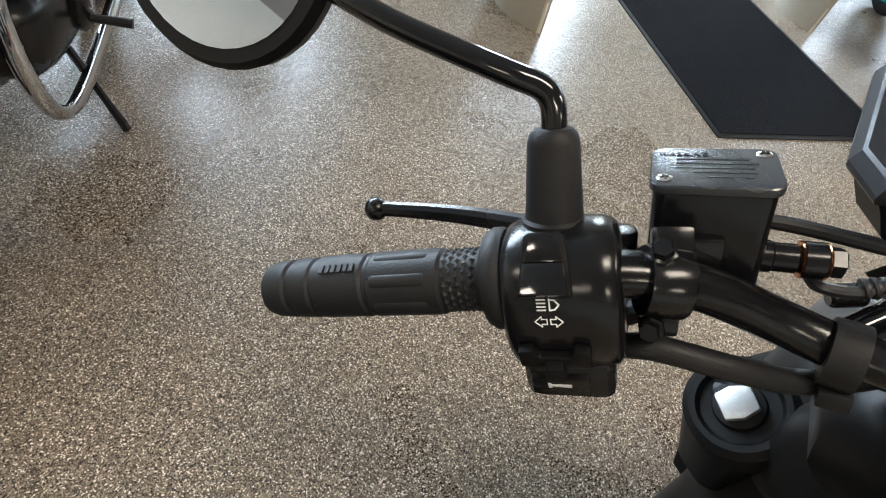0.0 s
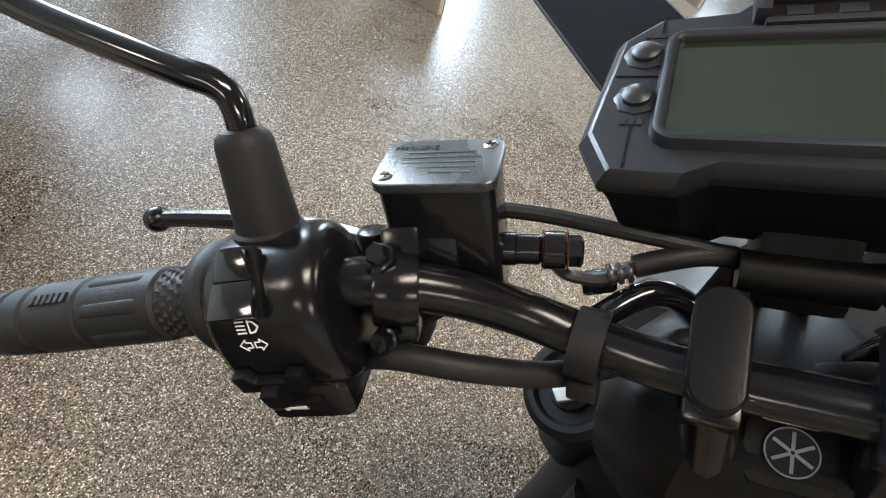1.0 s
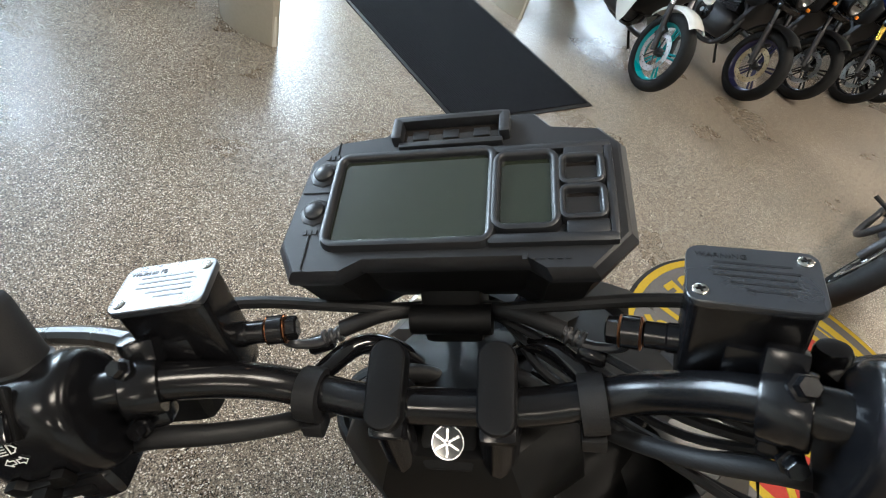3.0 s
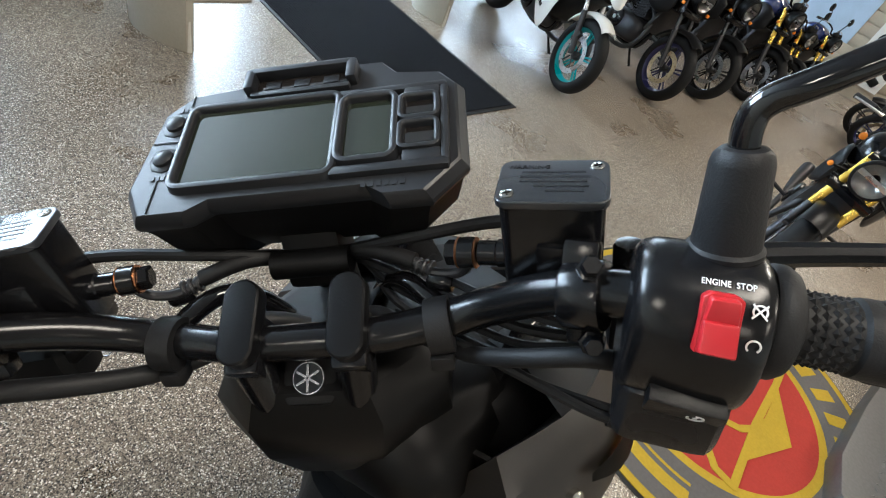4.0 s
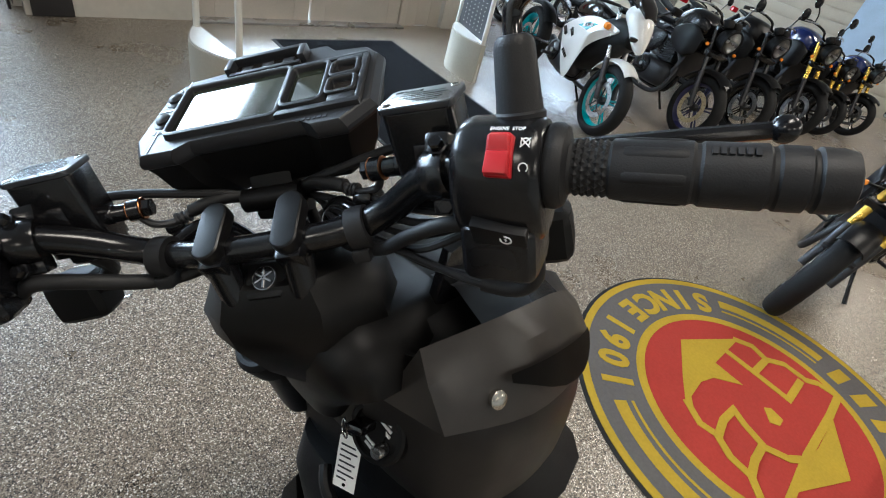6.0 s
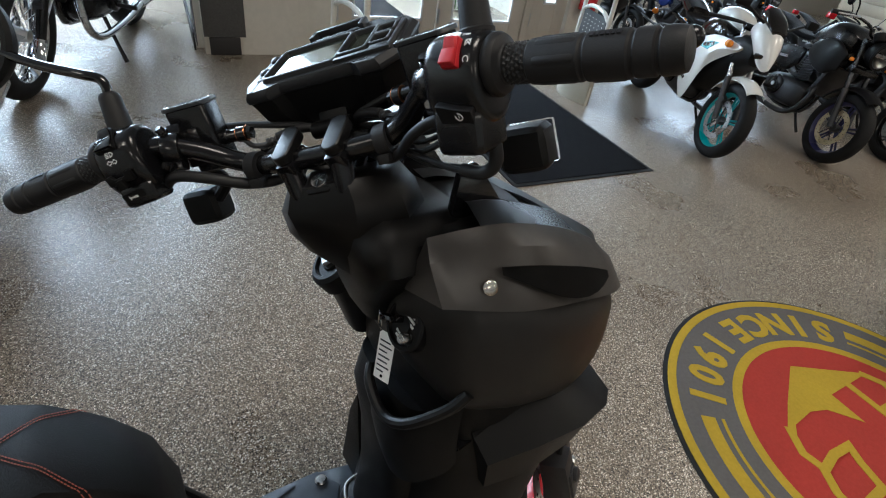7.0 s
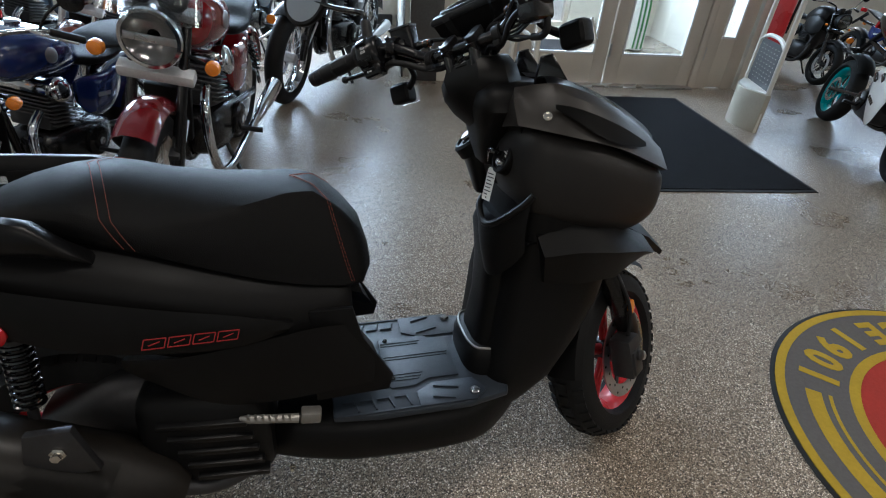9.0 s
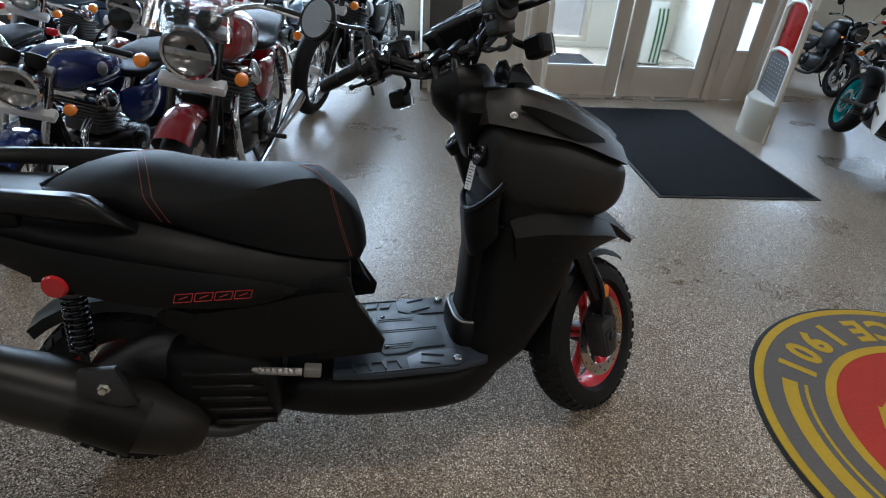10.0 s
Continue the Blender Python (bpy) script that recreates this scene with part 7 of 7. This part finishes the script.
        if style == "naked":
            for s in (-1, 1):
                P("tank_shroud", loft_y(bmnew(), [(0.46, 0.01, 0.66, 0.80, 1, s * 0.15), (0.36, 0.02, 0.60, 0.86, 1, s * 0.185), (0.20, 0.018, 0.64, 0.84, 1, s * 0.18), (0.10, 0.008, 0.70, 0.78, 1, s * 0.16)], p=3, n=16), SATIN)
            P("radiator", box(bmnew(), (0, 0.36, 0.56), (0.28, 0.04, 0.26), rot(-14, 0, 0), bev=0.01), DARKMETAL)
    P("tail_light", box(bmnew(), (0, -0.90 if style == "retro" else -0.84, 0.76 if style == "retro" else 0.88), (0.09, 0.05, 0.06), bev=0.014), REDLENS)
    if guard:
        for s in (-1, 1):
            P("crash_bar", tube(bmnew(), [(s * 0.04, 0.35, 0.62), (s * 0.15, 0.37, 0.60), (s * 0.200, 0.36, 0.51), (s * 0.200, 0.34, 0.34), (s * 0.17, 0.32, 0.23), (s * 0.04, 0.30, 0.22)], 0.011, 12, 4), STEEL, "steel crash bar")
    if screen:
        bm = bmnew()
        rows = []
        for i in range(7):
            z = 0.93 + i * 0.06
            rows.append([(0.17 * math.sin(radians(q)) * (1 - i * 0.035), 0.66 - 0.035 * i + 0.07 * math.cos(radians(q)) - 0.07, z) for q in range(-75, 76, 15)])
        rings(bm, rows, closed=False, caps=False)
        bmesh.ops.solidify(bm, geom=bm.faces[:], thickness=0.003)
        P("screen", bm, GLASS, "clear wind screen").visible_shadow = False
    P("side_stand", tube(bmnew(), [(-0.12, 0.05, 0.26), (-0.20, 0.09, 0.13), (-0.255, 0.12, 0.048)], [0.012, 0.011, 0.014], 8), METALBLK)
    # bars and front wheel turned about the steering head
    if steer:
        hub = Vector((0, 0.455, 0.93))
        turn = Matrix.Translation(hub) @ Matrix.Rotation(radians(steer), 4, Vector((0, -0.245, 0.62))) @ Matrix.Translation(-hub)
        for o in e.children_recursive:
            ys = [v.co.y for v in o.data.vertices]
            if min(ys) > 0.345 or o.name.split(".")[0] in STEERED:
                o.data.transform(turn)
    return e


STEERED = {"handlebar", "grip", "lever", "mirror_stem", "mirror_shell", "mirror_glass", "yoke", "fork_tube", "instrument", "headlight_shell", "front_fender", "fender_stay", "mirror_arm"}


def parked(x, y, rz, k=1.0, lean=9.0):
    """Pose of a parked bike: rz turns its nose from +y, it leans to its left; k is its size."""
    return pose(x, y, 0, 0, 0, rz) @ Matrix.Rotation(radians(-lean), 4, "Y") @ Matrix.Scale(k, 4)


LEFTROW = "classic motorcycles by the windows"
red = moto(parked(-1.07, 1.46, 180, 0.97), "crimson classic motorcycle with chrome pipes and a clear screen", CRIMSON, guard=False, screen=True, fork=METALBLK, group=LEFTROW, steer=5)
blue = moto(parked(-1.62, 1.32, 170, 0.82), "deep blue classic motorcycle with a black seat", BLUEP, group=LEFTROW, steer=20)
copper = moto(parked(-1.86, 2.85, 166, 0.92), "copper red classic motorcycle with a round headlight", COPPERP, group=LEFTROW, steer=26)
slate = moto(parked(-2.65, 3.20, 165, 0.92), "slate blue classic motorcycle with a round headlight", SLATEP, group=LEFTROW, steer=24)
copy_thing(blue, parked(-2.70, 1.90, 168, 0.92))
copy_thing(slate, parked(-1.45, 4.25, 168, 0.92))
copy_thing(copper, parked(-3.45, 2.40, 165, 0.92))
roadster = moto(parked(-0.63, 3.46, 162, 1.04), "black roadster motorcycle with wire wheels", METALBLK, group=LEFTROW, fork=METALBLK, steer=3)
RIGHTROW = "street motorcycles in a row"
K = 0.82
sport = moto(parked(3.14, 2.09, 158, K), "white sport motorcycle with teal rims", WHITEP, "sport", rim=TEALP, wire=False, fork=STEEL, group=RIGHTROW, r=0.288)
nak = moto(parked(3.97, 1.83, 161, K), "black street motorcycle with violet rims", METALBLK, "naked", rim=VIOLETP, wire=False, disc_mat=BRASSD, group=RIGHTROW, front_paint=SATIN, r=0.288)
nak2 = moto(parked(4.66, 1.74, 161, K), "black street motorcycle with dark rims", SATIN, "naked", rim=GLOSS, wire=False, group=RIGHTROW, front_paint=SATIN, r=0.288)
nak3 = moto(parked(5.40, 1.58, 161, K), "black and blue motorcycle with gold fork tubes", BLUEP, "naked", rim=GLOSS, wire=False, fork=GOLD, group=RIGHTROW, front_paint=SATIN, r=0.288)
copy_thing(nak2, parked(5.35, 2.55, 161, K))
copy_thing(nak3, parked(5.90, 1.40, 161, K))
copy_thing(nak3, parked(6.42, 1.28, 161, K))
copy_thing(nak2, parked(4.1, 4.2, 178, K))
copy_thing(nak3, parked(5.0, 4.1, 176, K))
copy_thing(nak2, parked(6.0, 4.0, 172, K))
AISLE = "motorcycles facing the aisle"
gold = moto(parked(2.96, -0.06, 92, 0.8), "black motorcycle with gold fork tubes facing the aisle", METALBLK, "naked", rim=GLOSS, wire=False, fork=GOLD, group=AISLE, front_paint=SATIN)
for i in range(4):
    copy_thing((nak2, nak3, nak)[i % 3], parked(5.16 + i * 0.44, -0.72 + i * 0.145, 12, K))

# ---- round floor mat with a ring of words ----
YEL = surface("yellow_mat_pile", (0.42, 0.28, 0.025), 0.9, bump=0.8, bump_scale=500, var=0.12, spec=0.15)
REDPILE = surface("red_mat_pile", (0.36, 0.040, 0.028), 0.9, bump=0.8, bump_scale=500, var=0.12, spec=0.15)
GREYPILE = surface("grey_mat_pile", (0.115, 0.105, 0.100), 0.9, bump=0.8, bump_scale=500, var=0.12, spec=0.15)
rmat = base("round_mat", Matrix.Translation((1.705, -0.318, 0)) @ Matrix.Diagonal((0.895, 0.895, 1, 1)), "round grey mat with a red and yellow emblem", "mat")
RUP = radians(-58)       # direction of the emblem's top


def disc_band(r0, r1, z0, z1, a0=0.0, a1=2 * math.pi, n=96):
    bm = bmnew()
    full = a1 - a0 > 6.28
    k = n if full else max(4, int(n * (a1 - a0) / 6.283))
    for i in range(k):
        p, q = a0 + (a1 - a0) * i / k, a0 + (a1 - a0) * (i + 1) / k
        vs = [bm.verts.new((r * math.cos(a), r * math.sin(a), z)) for z in (z0, z1) for r, a in ((r0, p), (r1, p), (r1, q), (r0, q))]
        if r0 > 1e-6:
            bm.faces.new(vs[4:8])
            bm.faces.new((vs[0], vs[3], vs[7], vs[4]))
        else:
            bm.faces.new((vs[4], vs[5], vs[6]))
        bm.faces.new((vs[1], vs[5], vs[6], vs[2]))
    bmesh.ops.remove_doubles(bm, verts=bm.verts[:], dist=1e-5)
    return bm


part("rubber_edge", lathe(bmnew(), [(0.76, 0.0), (0.765, 0.003), (0.755, 0.006), (0.70, 0.006)], (0, 0, 0), (0, 0, 1), 96), RUBBER, rmat)
part("outer_ring", disc_band(0.716, 0.748, 0.0065, 0.0095), YEL, rmat)
part("grey_ring", disc_band(0.507, 0.7155, 0.0065, 0.0092), GREYPILE, rmat)
part("inner_ring", disc_band(0.471, 0.507, 0.0065, 0.0095), YEL, rmat)
part("red_disc", disc_band(0.0, 0.4705, 0.0065, 0.0092), REDPILE, rmat)


def on_ring(r, deg, outward):
    a = radians(deg)
    return Matrix.Translation((r * math.cos(a), r * math.sin(a), 0.0098)) @ Matrix.Rotation(a + (-math.pi / 2 if outward else math.pi / 2), 4, "Z")


for i, c in enumerate("SINCE" + "1901"):
    part("letter", join(bmnew(), letters(c, 0.172, 0.0006, 0.0075), on_ring(0.611, 51 + 10.7 * i + (3.5 if i > 4 else 0), False) @ Matrix.Diagonal((0.92, 1, 1, 1))), YEL, rmat, "yellow letter on the grey ring")
# a name of eleven letters, as plain blocks
for i in range(12):
    if i == 5:
        continue
    nb = bmnew()
    box(nb, (0, 0, 0), (0.060, 0.108, 0.0012), bev=0.0)
    part("block", join(bmnew(), nb, on_ring(0.611, -13 - 12.1 * i, True)), YEL, rmat)
for a0, a1 in ((-4, 42), (149, 196)):
    part("arc_stripe", disc_band(0.600, 0.652, 0.0095, 0.0102, radians(a0), radians(a1)), YEL, rmat)
    part("arc_line", disc_band(0.566, 0.578, 0.0095, 0.0102, radians(a0), radians(a1)), YEL, rmat)


def ribbon(pts, w, z1):
    """A flat stripe of one width along a bent line, mitred at the bends."""
    q = [Vector((x, y, 0)) for x, y in pts]
    a, b = [], []
    for k, p in enumerate(q):
        d0 = (p - q[k - 1]).normalized() if k else (q[1] - p).normalized()
        d1 = (q[k + 1] - p).normalized() if k < len(q) - 1 else d0
        m = (d0 + d1).normalized()
        n = Vector((-m.y, m.x, 0)) * (w / 2 / max(0.55, m.dot(d0)))
        e = m * (w * 0.3 if k == len(q) - 1 else -w * 0.3 if k == 0 else 0)
        a.append(p + n + e), b.append(p - n + e)
    bm = bmnew()
    rings(bm, [[(u.x, u.y, 0.0093), (u.x, u.y, z1), (v.x, v.y, z1), (v.x, v.y, 0.0093)] for u, v in zip(a, b)])
    return bm


EMB = Matrix.Diagonal((0.904, 0.904, 1, 1))
for poly in (
    [(0.02, 0.42), (0.355, 0.265), (0.056, 0.245), (0.06, 0.10), (-0.045, 0.20), (-0.13, 0.22), (-0.26, 0.20), (-0.33, 0.14), (-0.31, 0.20), (-0.19, 0.285)],
    [(0.31, -0.235), (0.025, -0.40), (-0.26, -0.285), (-0.10, -0.25), (0.06, -0.255)],
    [(0.03, -0.017), (0.06, -0.038), (0.05, -0.10), (0.0, -0.105), (-0.03, -0.07)],
):
    part("emblem_shape", prism(bmnew(), poly, 0.0093, 0.0104, EMB), YEL, rmat, "bold yellow shape of the emblem")
for k, line in enumerate((
    [(-0.305, 0.195), (-0.353, 0.104), (-0.331, 0.028)],
    [(0.33, 0.27), (0.38, 0.20), (0.36, 0.114), (0.43, 0.048), (0.437, -0.065), (0.48, -0.107), (0.496, -0.20)],
    [(0.195, 0.263), (0.202, 0.103), (0.206, -0.064), (0.393, -0.05)],
    [(0.36, 0.114), (0.196, 0.108)],
    [(0.496, -0.20), (0.318, -0.219), (-0.04, -0.24), (-0.437, -0.292)],
    [(-0.331, 0.028), (-0.234, 0.055), (-0.131, 0.056), (-0.159, -0.006), (-0.186, -0.116), (-0.138, -0.20), (-0.069, -0.244)],
    [(-0.34, 0.024), (-0.38, -0.05), (-0.38, -0.142), (-0.293, -0.117), (-0.202, -0.107)],
    [(-0.38, -0.142), (-0.438, -0.206), (-0.437, -0.292)],
)):
    part("emblem_line", join(bmnew(), ribbon(line, 0.034, 0.0106 + k * 0.00025), EMB), YEL, rmat)

# ---- security pedestals beside the entrance mat ----
CREAMT = surface("cream_tube", (0.66, 0.64, 0.58), 0.35, var=0.05)
FOOTM = surface("beige_laminate", (0.40, 0.37, 0.30), 0.4, var=0.06)
MESHBLK = surface("black_grille", (0.02, 0.02, 0.022), 0.45)


def pedestal(m, label, grilled=True):
    """Two tubes with arched rungs, a solid foot panel and a dotted grille; local y runs along it."""
    e = base("security_pedestal", m, label, "security gate", "gates at the entrance")
    W, Hh = 0.46, 1.55
    for y in (0, W):
        part("post", tube(bmnew(), [(0, y, 0.0), (0, y + (0.02 if y == 0 else -0.02), 0.7), (0, y + (0.05 if y == 0 else -0.05), Hh)], 0.0165, 12, 4), CREAMT, e)
    for z in (0.61, 0.93, 1.25, 1.53):
        k = 0.02 + 0.025 * z
        part("rung", tube(bmnew(), [(0, k, z - 0.03), (0, W * 0.3, z + 0.01), (0, W * 0.7, z + 0.01), (0, W - k, z - 0.03)], 0.014, 10, 4), CREAMT, e)
    lens = [(0.02, -0.012), (0.02, W + 0.012)] + [(-0.015 - 0.105 * math.sin(math.pi * q / 12), W + 0.012 - (W + 0.024) * q / 12) for q in range(13)]
    part("foot_panel", prism(bmnew(), lens, 0.0, 0.275, bev=0.004), FOOTM, e, "beige foot with a bowed face")
    # cream sheet over the beige foot, painting in the light on its flat top
    part("foot_top", prism(bmnew(), [(x * 0.92, 0.23 + (y - 0.23) * 0.95) for x, y in lens], 0.276, 0.281), CREAMT, e, "top of the foot, coloured paler as lit from above")
    if not grilled:
        return e
    bm = bmnew()
    prism(bm, [(0.03, 0.29), (W - 0.03, 0.29), (W - 0.05, 0.59), (0.05, 0.59)], -0.004, 0.004, Matrix(((0, 0, 1, 0), (1, 0, 0, 0), (0, 1, 0, 0), (0, 0, 0, 1))))
    gr = part("grille", bm, MESHBLK, e, "dark dotted grille")
    bm = bmnew()
    for i in range(6):
        for j in range(9):
            for s in (-1, 1):
                box(bm, (s * 0.005, 0.09 + i * 0.054, 0.33 + j * 0.028), (0.003, 0.006, 0.006))
    tagged(part("grille_dots", bm, CREAMT, gr), "pale dots", kind="stuff")
    return e


pedestal(pose(2.55, 2.34, 0, 0, 0, -14), "cream tube security pedestal with a beige foot")
pedestal(pose(0.76, 2.10, 0, 0, 0, 7), "open cream tube security pedestal with a beige foot", False)
thing("cable_strip", box(bmnew(), (1.07, 2.60, 0.006), (0.46, 0.035, 0.012), rot(0, 0, 4), bev=0.004), DOORAL, "flat cable cover from the pedestal to the mat", "cable cover")

# ---- lobby contents ----
bagm = surface("white_woven_sack", (0.72, 0.73, 0.70), 0.6, bump=0.4, bump_scale=160)
GREENS = surface("green_print", (0.05, 0.22, 0.06), 0.6)
sack = base("salt_sack", pose(2.62, 5.05, 0, 0, 0, -12), "white sack with green stripes standing in the lobby", "sack")
bm = bmnew()
rings(bm, [[(x * kx, y * ky, z) for x, y, _ in [(math.copysign(abs(math.cos(a)) ** 0.5, math.cos(a)), math.copysign(abs(math.sin(a)) ** 0.7, math.sin(a)), 0) for a in (2 * math.pi * i / 24 for i in range(24))]] for z, kx, ky in ((0.0, 0.20, 0.10), (0.02, 0.23, 0.13), (0.25, 0.225, 0.14), (0.48, 0.21, 0.11), (0.60, 0.20, 0.05), (0.66, 0.205, 0.012))])
part("sack_body", bm, bagm, sack)
for i in range(3):
    bm = bmnew()
    xs = 0.085 + i * 0.045
    rings(bm, [[(xs, -ky * 1.0 - 0.004 + 0.0, z), (xs + 0.022, -ky * 0.98 - 0.004, z)] for z, ky in ((0.03, 0.130), (0.25, 0.140), (0.48, 0.110), (0.60, 0.05))], closed=False, caps=False)
    bmesh.ops.solidify(bm, geom=bm.faces[:], thickness=0.002)
    part("stripe", bm, GREENS, sack, "green stripe")
ext = base("fire_extinguisher", pose(3.20, 3.37, 0.42), "red fire extinguisher hanging beside the doors", "extinguisher")
part("cylinder", lathe(bmnew(), [(0.06, 0), (0.075, 0.01), (0.075, 0.40), (0.06, 0.45), (0.03, 0.48), (0.03, 0.50)], n=28), REDRIM, ext)
part("valve", box(bmnew(), (0, -0.01, 0.52), (0.05, 0.09, 0.05), bev=0.008), METALBLK, ext)
part("handle", tube(bmnew(), [(0, 0.02, 0.55), (0, -0.05, 0.57), (0, -0.11, 0.565)], 0.008, 8), METALBLK, ext)
part("hose", tube(bmnew(), [(0.03, -0.01, 0.52), (0.09, -0.03, 0.46), (0.092, -0.02, 0.25), (0.085, -0.02, 0.10)], 0.011, 8, 4), RUBBER, ext)
part("card", box(bmnew(), (0.06, -0.085, 0.44), (0.05, 0.002, 0.09), rot(0, 0, 10)), CARD, ext)
part("hanger", box(bmnew(), (0, 0.068, 0.40), (0.03, 0.02, 0.12)), STEEL, ext)

# ---- tread plate stand beside the aisle ----
stand = thing("display_stand", prism(bmnew(), [(1.62, -0.79), (1.80, -0.75), (2.18, -0.765), (2.85, -0.83), (2.85, -2.20), (1.52, -2.20), (1.54, -0.96)], 0.0, 0.085, bev=0.004), DIAM, "low tread plate display stand on the floor", "stand")
bm = bmnew()
i = 0
y = -2.17
while y < -0.86:
    j, x = 0, 1.60 + 0.017 * (i % 2)
    while x < 2.82:
        a = radians(45 if (i + j) % 2 else -45)
        c, s_ = math.cos(a), math.sin(a)
        pts = [(x + u * c - v * s_, y + u * s_ + v * c) for u, v in ((-0.013, 0), (0, -0.0036), (0.013, 0), (0, 0.0036))]
        lo_ = [bm.verts.new((px, py, 0.085)) for px, py in pts]
        hi_ = [bm.verts.new(((px + x) / 2, (py + y) / 2, 0.0875)) for px, py in pts]
        bm.faces.new(hi_)
        for q in range(4):
            bm.faces.new((lo_[q], lo_[(q + 1) % 4], hi_[(q + 1) % 4], hi_[q]))
        x, j = x + 0.034, j + 1
    y, i = y + 0.034, i + 1
tagged(part("lozenges", bm, DIAM, stand, "", 20), "raised lozenges of the tread plate", kind="stuff")

# ---- goods wall at the far end ----
SLAT = surface("tan_slat_wall", (0.42, 0.36, 0.27), 0.5)
SKYP = surface("pale_blue_poster", (0.40, 0.52, 0.66), 0.5)
REDP = surface("dark_red_banner", (0.28, 0.02, 0.03), 0.5)
fx = 8.0
fixture = base("goods_wall", Matrix.Translation((fx, 0, 0)), "slatted goods wall with hanging clothes and posters", "shop fitting")
part("back_panel", box(bmnew(), (0.04, 1.0, 1.2), (0.06, 6.0, 2.4)), SLAT, fixture)
for i in range(17):
    part("slat", box(bmnew(), (0.0, 1.0, 0.15 + i * 0.135), (0.02, 6.0, 0.115), bev=0.003), SLAT, fixture)
part("poster", box(bmnew(), (-0.02, 1.40, 1.05), (0.01, 0.75, 1.15)), SKYP, fixture, "pale blue poster")
part("banner", box(bmnew(), (-0.02, 0.10, 1.20), (0.012, 0.60, 0.14)), REDP, fixture, "dark red banner")
bd = part("glove_board", box(bmnew(), (-0.05, 0.62, 0.58), (0.03, 0.46, 0.80)), WHITEP, fixture, "white board of black gloves")
for i in range(4):
    for j in range(2):
        part("glove", box(bmnew(), (-0.075, 0.51 + j * 0.22, 0.28 + i * 0.20), (0.03, 0.12, 0.09), rot(20, 0, 0), bev=0.03), SATIN, bd)
rail = base("clothes_rack", Matrix.Translation((fx - 0.6, -1.2, 0)), "dark jackets on a rail before the goods wall", "clothes rack")
part("rail", tube(bmnew(), [(0, -0.8, 0), (0, -0.8, 1.5), (0, 0.8, 1.5), (0, 0.8, 0)], 0.018, 10), STEEL, rail)
for i in range(12):
    part("jacket", box(bmnew(), (0.0, -0.7 + i * 0.125, 1.08), (0.48, 0.07, 0.75), rot(0, 0, 8 * ((i * 7) % 3 - 1)), bev=0.03, taper=(0.7, 1)), (SATIN, GREYPL, BLUEP)[i % 3], rail)
